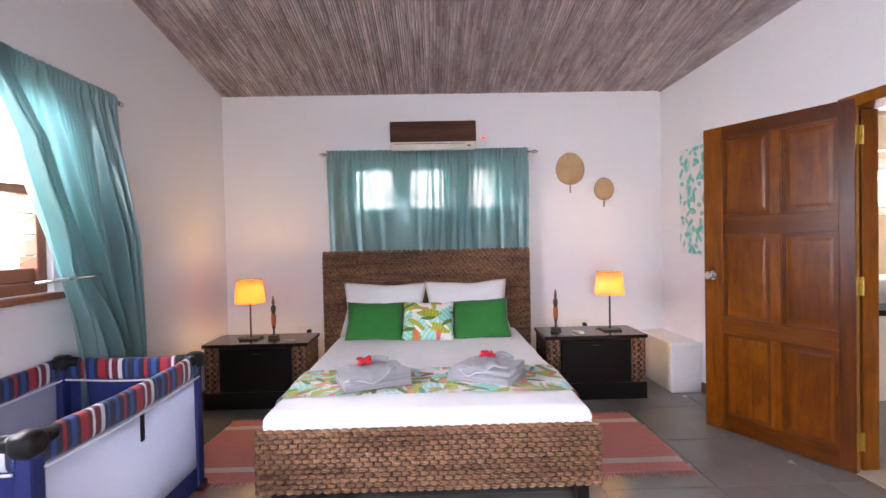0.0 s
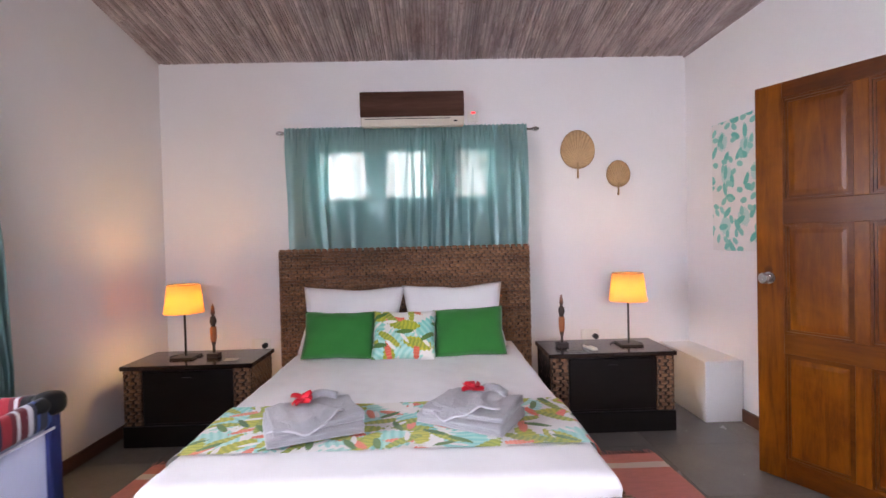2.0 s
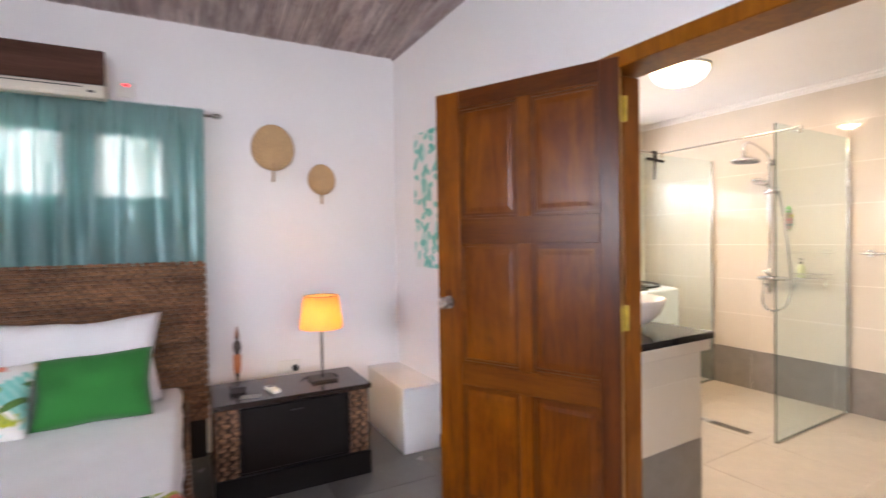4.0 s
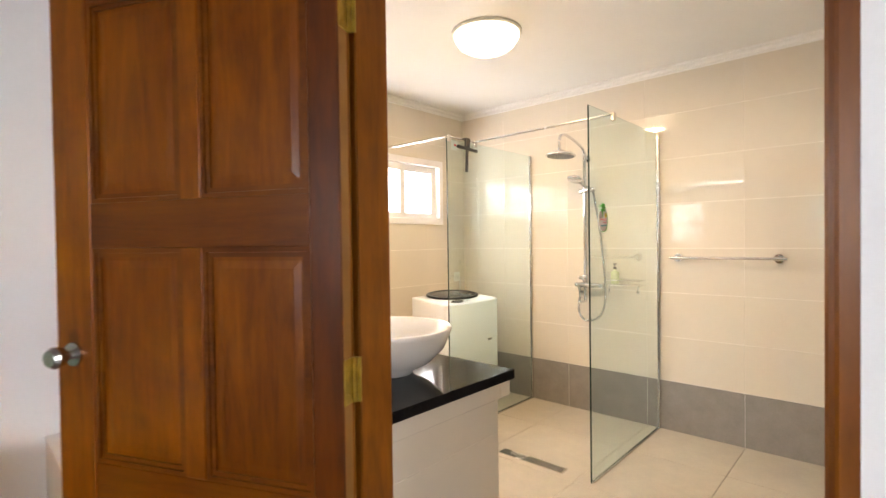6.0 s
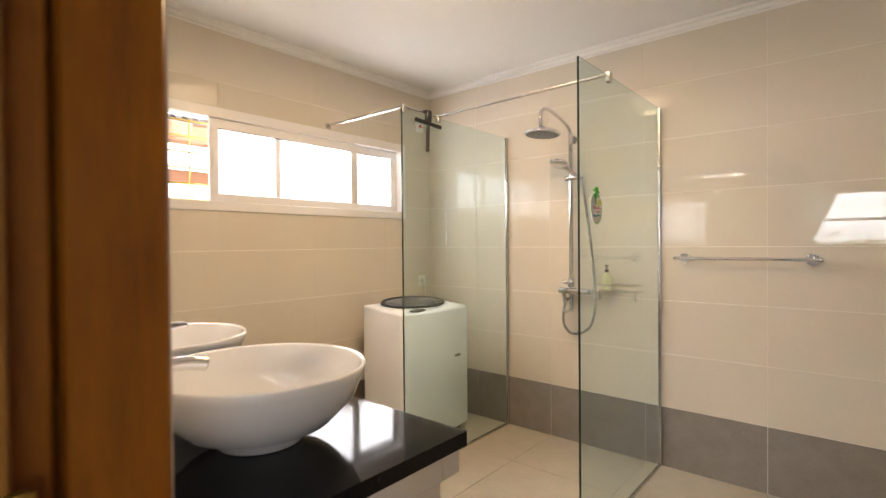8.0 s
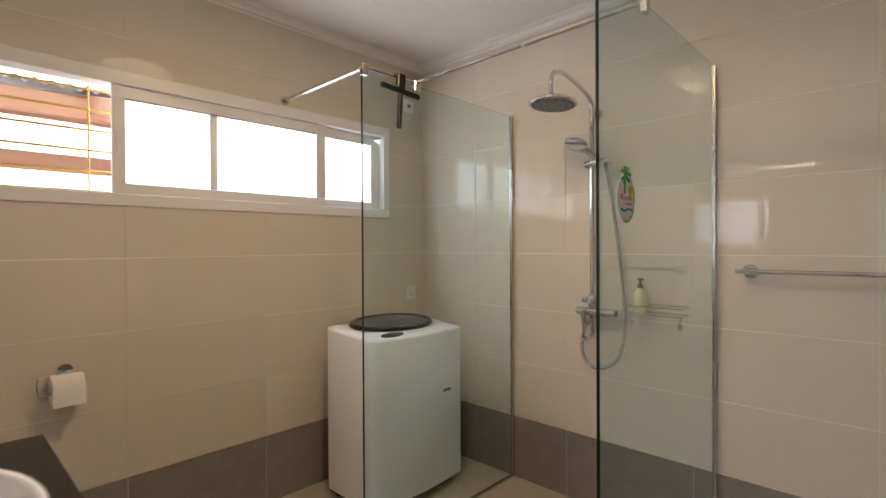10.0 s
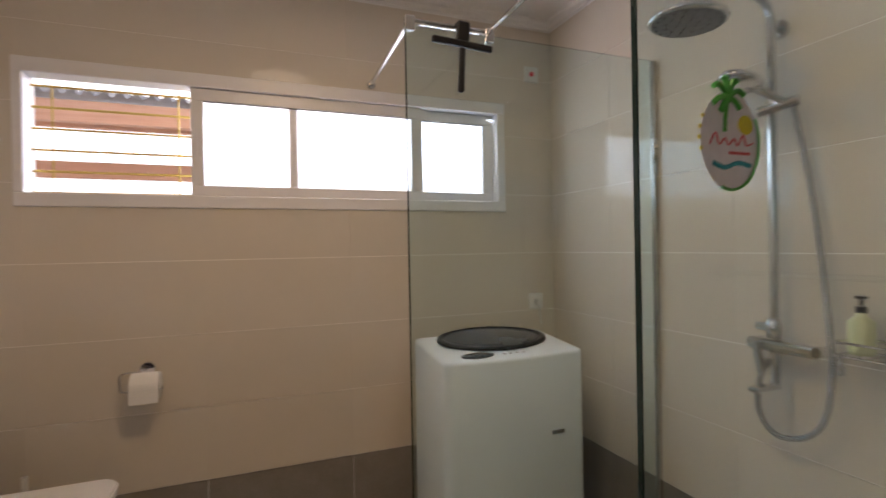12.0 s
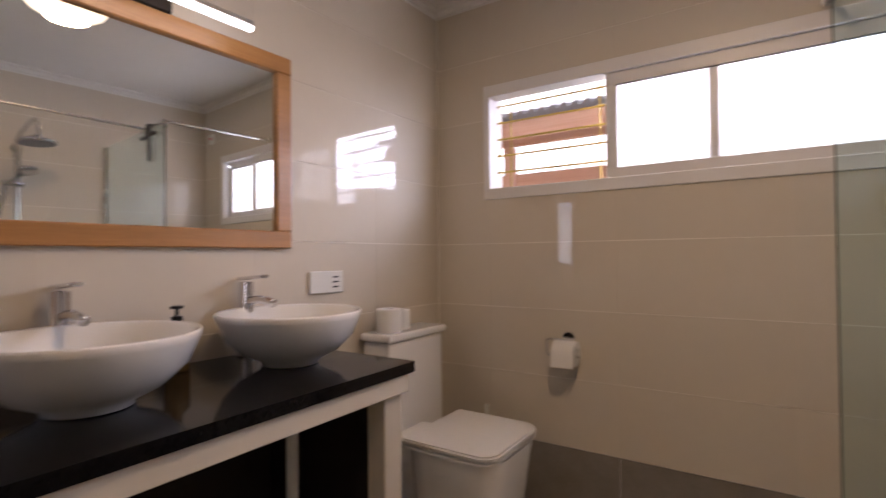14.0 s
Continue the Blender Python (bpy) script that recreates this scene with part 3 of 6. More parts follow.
# bathroom shell
structure("bathroom_floor", boxed(BX0 - 0.33, BX1 + 0.2, BY0 - 0.2, BY1 + 0.2, -0.12, -0.0035), BATHGROUT, None, "beige tiled bathroom floor")
structure("bathroom_ceiling", boxed(2.25, BX1 + 0.2, BY0 - 0.2, BY1 + 0.2, BZ, BZ + 0.1), CEILING_PAINT, None, "plain cream-white bathroom ceiling")
BWIN = (2.77, 4.80, 1.50, 2.03)
nb = bmesh.new()
for r in minus((2.36, BX1 + 0.2, -0.1, BZ + 0.1), BWIN):
    box(nb, r[0], r[1], BY1 - 0.004, BY1 + 0.16, r[2], r[3])
wall_bn = structure("bathroom_wall_north", nb, CREAMGROUT, None, "glossy cream tiled bathroom wall with a sliding window")
wall_be = structure("bathroom_wall_east", boxed(BX1 - 0.004, BX1 + 0.2, BY0 - 0.2, BY1 + 0.2, -0.1, BZ + 0.1), CREAMGROUT, None, "glossy cream tiled shower wall")
wall_bs = structure("bathroom_wall_south", boxed(2.25, BX1, BY0 - 0.2, BY0 + 0.004, -0.1, BZ + 0.1), CREAMGROUT, None, "glossy cream tiled bathroom wall")
wall_bw = structure("bathroom_wall_west", prism([(back_x(DY1) - 0.002, DY1), (back_x(DY1) + 0.004, DY1), (back_x(BY1) + 0.004, BY1), (back_x(BY1) - 0.002, BY1)], 0, BZ), CREAMGROUT, None, "glossy cream tiled bathroom wall")
wall_bw2 = structure("bathroom_wall_southwest", prism([(back_x(BY0) - 0.002, BY0), (back_x(BY0) + 0.004, BY0), (back_x(DY0) + 0.004, DY0), (back_x(DY0) - 0.002, DY0)], 0, BZ), CREAMGROUT, None, "glossy cream tiled bathroom wall")
# cornice
CP = [(0.0, -0.050), (0.0, -0.038), (0.009, -0.034), (0.017, -0.017), (0.034, -0.010), (0.038, 0.001)]


def cornice(name, at):
    bm = bmesh.new()
    rows = [[bm.verts.new(at(s, d, z)) for d, z in CP] for s in (0, 1)]
    for i in range(len(CP) - 1):
        bm.faces.new((rows[0][i], rows[1][i], rows[1][i + 1], rows[0][i + 1]))
    structure(name, bm, CEILING_PAINT, None, "white plaster cornice")


cornice("trim_1", lambda s, d, z: (BX0 + 0.011 + s * (BX1 - BX0 - 0.022), BY1 - 0.0105 - d, BZ + z))
cornice("trim_2", lambda s, d, z: (BX1 - 0.0105 - d, BY0 + s * (BY1 - BY0 - 0.011), BZ + z))
cornice("trim_3", lambda s, d, z: (back_x(BY0 + s * (BY1 - BY0 - 0.011)) + 0.0065 + d, BY0 + s * (BY1 - BY0 - 0.011), BZ + z))

# ---- doorway and door ----
frame_thing = thing("door_frame", pose(0, 0, 0), "varnished brown wooden door frame in the bathroom doorway", "door frame")
FX0, FX1 = 2.197, 2.365


def jamb(y_in, side):
    """A post with a stop: side +1 where the hinges are."""
    bm = bmesh.new()
    box(bm, FX0 + 0.068, FX1, min(y_in, y_in + side * 0.062), max(y_in, y_in + side * 0.062), 0, 1.995, bevel=0.004)
    box(bm, FX0 - 0.005, FX0 + 0.0645, min(y_in + side * 0.014, y_in + side * 0.075), max(y_in + side * 0.014, y_in + side * 0.070), 0, 2.0, bevel=0.004)
    return bm


part("jamb", jamb(2.365, 1), FRAMEWOOD, frame_thing)
part("jamb", jamb(1.505, -1), FRAMEWOOD, frame_thing)
part("head", boxed(FX0 - 0.010, FX1, 1.43, 2.436, 2.0, 2.062, bevel=0.004), FRAMEWOOD, frame_thing)

DW, DH, DT = 0.865, 2.035, 0.042
door = thing("door", pose(2.204, 2.330, 0.008, 0, 0, 114.6), "open six-panel door of varnished brown wood", "door")


dcols = ((0.078, 0.376), (0.436, 0.734))
drows = ((0.105, 0.655), (0.757, 1.318), (1.436, 1.955))
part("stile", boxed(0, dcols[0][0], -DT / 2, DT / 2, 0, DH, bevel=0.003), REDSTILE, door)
part("stile", boxed(dcols[1][1], DW, -DT / 2, DT / 2, 0, DH, bevel=0.003), DOORWOOD, door)
for z0, z1 in drows:
    part("muntin", boxed(dcols[0][1], dcols[1][0], -DT / 2 + 0.0006, DT / 2 - 0.0006, z0, z1, bevel=0.002), DOORWOOD, door)
zs = [0, *[z for r in drows for z in r], DH]
for z0, z1 in zip(zs[::2], zs[1::2]):
    part("rail", boxed(dcols[0][0], dcols[1][1], -DT / 2 + 0.0003, DT / 2 - 0.0003, z0, z1, bevel=0.002), DOORRAIL, door)
part("edge_strip", boxed(-0.0007, 0.0004, -DT / 2 + 0.004, DT / 2 - 0.004, 0.01, DH - 0.01), PALEWOOD, door, "bare pale wood of the door's edge")
for x0, x1 in dcols:
    for z0, z1 in drows:
        bm = boxed(x0, x1, -0.006, 0.006, z0, z1)
        for s in (-1, 1):
            # raised field and the moulding round it
            ins = 0.05
            a = [(x0 + ins, z0 + ins), (x1 - ins, z0 + ins), (x1 - ins, z1 - ins), (x0 + ins, z1 - ins)]
            b = [(x0 + ins - 0.022, z0 + ins - 0.022), (x1 - ins + 0.022, z0 + ins - 0.022), (x1 - ins + 0.022, z1 - ins + 0.022), (x0 + ins - 0.022, z1 - ins + 0.022)]
            va = [bm.verts.new((p, s * 0.0085, q)) for p, q in a]
            vb = [bm.verts.new((p, s * 0.0055, q)) for p, q in b]
            bm.faces.new(va)
            for i in range(4):
                bm.faces.new((va[i], va[(i + 1) % 4], vb[(i + 1) % 4], vb[i]))
        bmesh.ops.recalc_face_normals(bm, faces=bm.faces)
        pn = part("panel", bm, DOORWOOD, door)
        mo = bmesh.new()
        for s in (-1, 1):
            for k, (w, d) in enumerate(((0.0, 0.017), (0.012, 0.012))):
                for p0, p1, q0, q1 in ((x0 + w, x1 - w, z0 + w, z0 + w + 0.011), (x0 + w, x1 - w, z1 - w - 0.011, z1 - w), (x0 + w, x0 + w + 0.011, z0 + w + 0.011, z1 - w - 0.011), (x1 - w - 0.011, x1 - w, z0 + w + 0.011, z1 - w - 0.011)):
                    box(mo, p0, p1, min(s * 0.0065, s * d), max(s * 0.0065, s * d), q0, q1)
        part("moulding", mo, DOORRAIL, pn)
knob = bmesh.new()
for s in (-1, 1):
    rod(knob, (0.800, s * DT / 2, 1.04), (0.800, s * (DT / 2 + 0.008), 1.04), 0.031, 20)
    rod(knob, (0.800, s * (DT / 2 + 0.008), 1.04), (0.800, s * (DT / 2 + 0.035), 1.04), 0.013, 14)
    rod(knob, (0.800, s * (DT / 2 + 0.033), 1.04), (0.800, s * (DT / 2 + 0.055), 1.04), 0.024, 20, 0.029)
    rod(knob, (0.800, s * (DT / 2 + 0.055), 1.04), (0.800, s * (DT / 2 + 0.066), 1.04), 0.029, 20, 0.021)
part("door_knob", knob, STEEL, door, "round brushed steel door knob", smooth=False)
for z in (0.17, 1.02, 1.84):
    hb = rodded((-0.006, -0.020, z - 0.05), (-0.006, -0.020, z + 0.05), 0.006, 10)
    box(hb, -0.0035, -0.0008, -0.018, 0.019, z - 0.05, z + 0.05)
    for q in (-0.032, 0.0, 0.032):
        rod(hb, (-0.0035, 0.006, z + q), (-0.005, 0.006, z + q), 0.004, 8)
    box(hb, -0.020, -0.004, -0.026, -0.0225, z - 0.05, z + 0.05)
    part("hinge", hb, BRASS, door, "worn brass hinge")

# ---- bedroom: windows and curtains ----
w1 = thing("window_1", BED @ pose(UL, 0, 0), "louvre window with reddish wooden frame and glass slats", "window")
w1["kind"] = "structure"
wf = bmesh.new()
for a in ((LW[0], LW[1], LW[2], LW[2] + 0.06), (LW[0], LW[1], LW[3] - 0.06, LW[3]), (LW[0], LW[0] + 0.06, LW[2] + 0.06, LW[3] - 0.06), (LW[1] - 0.06, LW[1], LW[2] + 0.06, LW[3] - 0.06),
          (1.30, 1.37, LW[2] + 0.06, LW[3] - 0.06)):
    box(wf, -0.13, -0.03, a[0], a[1], a[2], a[3], bevel=0.005)
box(wf, -0.12, -0.05, LW[0] + 0.06, LW[1] - 0.06, 1.60, 1.645)
part("window_frame", wf, WINWOOD, w1, "reddish varnished timber frame")
part("window_sill", boxed(-0.03, 0.05, LW[0] - 0.03, LW[1] + 0.03, LW[2] - 0.035, LW[2] - 0.001, bevel=0.006), WINWOOD, w1)
part("transom", boxed(-0.125, -0.045, LW[0] + 0.062, LW[1] - 0.062, LW[2] + 0.0615, LW[2] + 0.13, bevel=0.005), WINWOOD, w1)
for y0, y1 in ((LW[0] + 0.065, 1.297), (1.373, LW[1] - 0.065)):
    z = LW[2] + 0.17
    while z < LW[3] - 0.1:
        if abs(z - 1.62) > 0.07:
            bm = boxed(-0.05, 0.05, y0, y1, -0.003, 0.003)
            ob = part("glass_slat", bm, LOUVRE, w1, at=pose(-0.08, 0, z, 0, -28, 0))
            ob.visible_shadow = False
        z += 0.105

# unseen window, added round the opening that the fill lamp shines through
w4 = thing("fill_window", BED @ pose(0, VF, 0), "added louvre window behind the camera, with reddish wooden frame", "window")
w4["kind"] = "structure"
wf = bmesh.new()
for a in ((FW[0], FW[1], FW[2], FW[2] + 0.06), (FW[0], FW[1], FW[3] - 0.06, FW[3]), (FW[0], FW[0] + 0.06, FW[2] + 0.06, FW[3] - 0.06), (FW[1] - 0.06, FW[1], FW[2] + 0.06, FW[3] - 0.06),
          (-0.33, -0.26, FW[2] + 0.06, FW[3] - 0.06), (0.46, 0.53, FW[2] + 0.06, FW[3] - 0.06)):
    box(wf, a[0], a[1], -0.13, -0.03, a[2], a[3], bevel=0.005)
part("window_frame", wf, WINWOOD, w4, "reddish varnished timber frame")
for x0, x1 in ((FW[0] + 0.065, -0.333), (-0.257, 0.457), (0.533, FW[1] - 0.065)):
    for k in range(10):
        part("glass_slat", boxed(x0, x1, -0.05, 0.05, -0.003, 0.003), LOUVRE, w4, at=pose(0, -0.08, FW[2] + 0.11 + 0.105 * k, 28, 0, 0)).visible_shadow = False

w2 = thing("window_2", BED @ pose(0, VB, 0), "small bright window behind the headboard curtain", "window")
w2["kind"] = "structure"
wf = bmesh.new()
for a in ((WIN[0], WIN[1], WIN[2], WIN[2] + 0.04), (WIN[0], WIN[1], WIN[3] - 0.04, WIN[3]), (WIN[0], WIN[0] + 0.05, WIN[2] + 0.04, WIN[3] - 0.04), (WIN[1] - 0.05, WIN[1], WIN[2] + 0.04, WIN[3] - 0.04),
          (-0.60, -0.39, WIN[2] + 0.04, WIN[3] - 0.04), (-0.05, 0.17, WIN[2] + 0.04, WIN[3] - 0.04)):
    box(wf, a[0], a[1], 0.03, 0.10, a[2], a[3], bevel=0.004)
part("window_frame", wf, WINWOOD, w2)
for a, b in ((WIN[0] + 0.05, -0.60), (-0.39, -0.05), (0.17, WIN[1] - 0.05)):
    part("pane", boxed(a, b, 0.06, 0.064, WIN[2] + 0.04, WIN[3] - 0.04), LOUVRE, w2).visible_shadow = False


# gathered curtain over the headboard
crod = thing("curtain_rod", BED @ pose(0, VB - 0.055, 2.152), "thin steel curtain rod with ball ends over the bed", "curtain rod")
part("rod", rodded((-1.20, 0, 0), (0.76, 0, 0), 0.009, 12), STEEL, crod)
for x, s in ((-1.20, -1), (0.76, 1)):
    part("finial", rodded((x, 0, 0), (x + s * 0.03, 0, 0), 0.013, 14, 0.020), STEEL, crod)
    part("finial", rodded((x + s * 0.03, 0, 0), (x + s * 0.055, 0, 0), 0.020, 14, 0.010), STEEL, crod)
for x in (-1.17, -0.2, 0.73):
    part("bracket", rodded((x, 0, 0), (x, 0.054, 0), 0.006, 8), STEEL, crod)


def pleats(s, t, count, seed):
    """Soft hanging pleats of uneven width, from 0 to about 1, with fine gathers at the heading."""
    ph = 2 * math.pi * (count * s + 0.55 * math.sin(6.1 * s + seed) + 0.30 * math.sin(14.7 * s + 2 * seed)) + 0.5 * math.sin(3.0 * t + 8 * s)
    deep = 0.40 + 0.60 * (0.5 + 0.5 * noise.noise(Vector((s * count * 0.6, t * 0.7, seed))) ) ** 1.2 * 1.6
    main = (0.5 + 0.5 * math.cos(ph)) ** 1.4 * deep
    second = 0.20 * (0.5 + 0.5 * math.cos(2.37 * ph + seed + 1.5 * t))
    return main * min(1, 0.04 + 2.4 * t) + second * math.exp(-1.2 * t) * min(1, 6 * t)


def gathers(s, t, count, seed):
    return math.sin(s * count * 2 * math.pi + 3 * math.sin(s * 37 + seed)) * math.exp(-(t / 0.10) ** 1.3)


def back_curtain(s, t):
    x = -1.185 + s * 1.897 - (s - 0.5) * 0.03 * t
    z = 2.188 - t * 1.12
    g = gathers(s, t, 58, 1.0)
    pocket = 0.011 * math.exp(-((t - 0.033) / 0.016) ** 2)
    frill = 0.006 * math.sin(s * 58 * 2 * math.pi + 1.0) if t == 0 else 0.0
    room = 0.115 - 0.065 * min(1, max(0, (t - 0.62) / 0.22))      # the headboard holds the folds back
    out = room * math.tanh(0.135 * pleats(s, t, 9.5, 2.0) / room)
    return (x + 0.004 * noise.noise(Vector((s * 30, t * 3, 0))), -0.012 - out - 0.009 * g - pocket, z + frill)


cb = solid("headboard_curtain", sheet(460, 44, back_curtain), TEAL, BED @ pose(0, VB - 0.055, 0), "teal satin curtain gathered on a rod over the bed", "curtain", smooth=True)

# tied-back curtain at the louvre window
lrod = thing("window_curtain_rod", BED @ pose(UL + 0.07, 0, 2.205), "curtain rod with a knob end over the louvre window", "curtain rod")
part("rod", rodded((0, 0.05, 0), (0, 2.88, 0), 0.010, 12), STEEL, lrod)
part("finial", rodded((0, 2.88, 0), (0, 2.93, 0), 0.018, 14, 0.012), STEEL, lrod)
for y in (0.1, 2.84):
    part("bracket", rodded((0, y, 0), (-0.069, y, 0), 0.006, 8), STEEL, lrod)


def side_curtain(s, t):
    """A front flap swept to the tie, turned back under itself, and a rear part that hangs straight."""
    z = 2.24 - t * 2.175
    tie = 1.165
    k = min(1, max(0, (2.2 - z) / (2.2 - tie)))
    q = max(0, tie - z) / tie
    left = 1.92 + 0.42 * k ** 1.3 + 0.06 * min(1, 3 * q)
    fold = 2.08 + 0.40 * k ** 1.45 + 0.24 * min(1, 2.7 * q)
    right = 2.853 + 0.085 * min(1, max(0, 2.2 - z) / 0.9)
    gather = math.exp(-((z - tie) / 0.15) ** 2)
    proud = min(1, 0.10 + max(0, 2.2 - z) / 0.40)
    head = 0.009 * gathers(s, t, 46, 4.0) + 0.012 * math.exp(-((t - 0.018) / 0.009) ** 2)
    if s < 0.42:
        p = s / 0.42
        y = left + (fold - left) * p
        rib = (0.5 + 0.5 * math.cos(2 * math.pi * (2.6 * p + 0.10 * math.sin(4 * t)) + 0.6)) ** 1.2
        rib += 0.22 * math.cos(2 * math.pi * 6.3 * p + 5 * t)
        x = 0.014 + proud * (0.020 + 0.050 * p + (0.075 - 0.035 * gather) * rib) - 0.02 * gather * (1 - p)
    elif s < 0.5:
        p = (s - 0.42) / 0.08
        y = fold + 0.014 * math.sin(math.pi * p) - 0.07 * p
        x = 0.014 + proud * (0.110 * (1 - p) ** 0.7 + 0.004)
    else:
        p = (s - 0.5) / 0.5
        y = fold - 0.07 + (right - fold + 0.07) * p
        x = 0.016 + 0.115 * pleats(p, t, 5.4, 7.0) * min(1, 5 * p)
    return (max(0.013, x) + head, y, z)


solid("window_curtain", sheet(320, 90, side_curtain), TEAL, BED @ pose(UL + 0.07, 0, 0), "teal satin curtain tied back beside the louvre window", "curtain", smooth=True)
tie = thing("curtain_tie", BED @ pose(UL + 0.08, 2.42, 1.165), "dark cord tie-back round a teal curtain", "tie-back")
tb = tube([(-0.075, -0.12, -0.01), (0.0, -0.10, 0.0), (0.07, -0.05, 0.008), (0.10, 0.02, 0.012), (0.09, 0.10, 0.016), (0.03, 0.14, 0.012)], 0.009)
part("cord", tb, STEEL, tie)

# ---- bedroom: bed ----


def braid_row(length, h, depth, seed):
    """One plait of a woven panel: a row of twisted lumps along x."""
    r = random.Random(seed)
    n = max(2, round(length / 0.045))
    off = r.uniform(-0.003, 0.003) + (seed % 2) * 0.0225
    vs, fs = [], []
    for i in range(-1, n + 1):
        c0 = (i + 0.5) * length / n + off + r.uniform(-0.002, 0.002)
        swell = r.uniform(0.86, 1.10)
        for lift in (-1, 1):
            # two strands lie over one another in every lump
            k = len(vs)
            a, b = 0.0235 * swell, h * 0.35 * r.uniform(0.9, 1.1)
            c, up = c0, lift * h * 0.19
            tilt = -lift * 0.16 + r.uniform(-0.08, 0.08)
            for jj in range(5):
                th = math.pi * jj / 4
                for ii in range(6):
                    ph = 2 * math.pi * ii / 6
                    lx = -a * math.cos(th)
                    ly = b * math.sin(th) * math.cos(ph)
                    ld = depth * swell * math.sin(th) * math.sin(ph)
                    px = c + lx * math.cos(tilt) - ly * math.sin(tilt)
                    pz = up + lx * math.sin(tilt) * 0.6 + ly * math.cos(tilt)
                    vs.append((min(max(px, 0), length), -ld, pz))
            for jj in range(4):
                for ii in range(6):
                    i2 = (ii + 1) % 6
                    fs.append((k + jj * 6 + ii, k + jj * 6 + i2, k + jj * 6 + 6 + i2, k + jj * 6 + 6 + ii))
    me = bpy.data.meshes.new("plait")
    me.from_pydata(vs, [], fs)
    me.materials.append(BRAID)
    me.polygons.foreach_set("use_smooth", [True] * len(me.polygons))
    return me


def woven(parent, m, length, height, row=0.023, depth=0.014):
    """Rows of plaits covering a panel whose lower left corner is at m, facing -y."""
    n = round(height / row)
    bm = bmesh.new()
    for k in range(n):
        me = braid_row(length, row, depth, k + int(length * 100) * 4)
        me.transform(pose(0, 0, (k + 0.5) * height / n))
        bm.from_mesh(me)
        bpy.data.meshes.remove(me)
    ob = part("plaited_fibre", bm, BRAID, parent, smooth=True, at=m)
    ob["kind"] = "stuff"


def plait(parent, name, m, length, height, depth):
    ob = new(name, braid_row(length, height, depth, int(length * 1000)))
    ob.parent = parent
    ob.matrix_local = m


bed = thing("bed", BED @ pose(-0.245, 2.15, 0), "double bed with frame and headboard of woven water hyacinth", "bed")
hbp = part("headboard", boxed(-0.970, 0.930, 2.215, 2.285, 0.05, 1.222, bevel=0.01), BACKING, bed, "tall headboard of brown plaited fibre")
woven(hbp, pose(-0.975, 2.215, 0.28), 1.910, 0.945, 0.024)
plait(hbp, "cap_plait", pose(-0.975, 2.25, 1.225), 1.91, 0.034, 0.028)
for x in (-0.972, 0.932):
    plait(hbp, "edge_plait", pose(x, 2.25, 0.28, 0, -90, 0), 0.945, 0.030, 0.026)
fb = part("footboard", boxed(-0.815, 0.825, 0.012, 0.07, 0.135, 0.415, bevel=0.01), BACKING, bed, "low footboard of brown plaited fibre")
woven(fb, pose(-0.825, 0.012, 0.130), 1.660, 0.292, 0.0242, 0.015)
for z in (0.135, 0.42):
    plait(fb, "edge_plait", pose(-0.825, 0.025, z), 1.66, 0.026, 0.020)
woven(fb, pose(-0.828, 0.07, 0.415, -90, 0, 0) @ pose(0, 0, -0.06), 1.665, 0.06, 0.03, 0.008)
for x, turn in ((-0.812, -90), (0.822, 90)):
    sr = part("side_rail", boxed(min(x, x * 0.96), max(x, x * 0.96), 0.072, 2.213, 0.135, 0.40), BACKING, bed)
    if turn < 0:
        woven(sr, pose(x, 2.21, 0.13, 0, 0, -90), 2.14, 0.285, 0.0242, 0.013)
    else:
        woven(sr, pose(x, 0.07, 0.13, 0, 0, 90), 2.14, 0.285, 0.0242, 0.013)
for x in (-0.76, 0.72):
    for y in (0.03, 2.1):
        part("leg", boxed(x, x + 0.06, y, y + 0.06, 0, 0.134, bevel=0.004), BLACKWOOD, bed)


def crumple(p, amp, scale, seed=0.0):
    return amp * noise.noise(Vector((p[0] * scale + seed, p[1] * scale, p[2] * scale)))


def mattress(s, t):
    """The made mattress: a rounded top that falls to the frame at the sides."""
    hx, hy = 0.800, 1.09
    a, b = (s - 0.5) * 2, (t - 0.5) * 2
    def edge(q):
        k = abs(q)
        if k < 0.80:
            return q / 0.80 * 0.955, 0.0
        w = (k - 0.80) / 0.20
        ang = min(1, w * 2.2) * math.pi / 2
        drop = (1 - math.cos(ang)) * 0.05 + max(0, w - 0.4545) / 0.5455 * 0.09
        return math.copysign(0.955 + 0.045 * math.sin(ang), q), drop
    ea, da = edge(a)
    eb, db = edge(b)
    x, y = ea * hx, 1.14 + eb * hy
    z = 0.500 - max(da, db)
    top = 0.006 * (1 - a * a)
    wr = crumple((x, y, 0), 0.006, 4.0) + crumple((x, y, 0), 0.003, 13.0)
    wr += 0.004 * max(0.0, noise.noise(Vector((x * 3 + y * 7, y * 2 - x * 9, 5.0)))) * (y < 0.27)
    side = max(da, db) > 0.04
    rip = 0.012 * noise.noise(Vector((x * 5 + z * 6, y * 5 + z * 6, 3.0))) + 0.006 * noise.noise(Vector((x * 14 + z * 25, y * 14, 7.0))) + 0.010 * max(0.0, noise.noise(Vector((x * 9 + 22 * (z - 0.4) * (1 if x > 0 else -1), 2.0, y * 3)))) if side else 0.0
    return (x + (rip if da > db else 0), y + (rip if db >= da else 0), z + top + wr)


solid("mattress", sheet(110, 150, mattress), SHEET, BED @ pose(-0.245, 2.15, 0), "mattress made up with a smooth white sheet", "mattress", smooth=True)


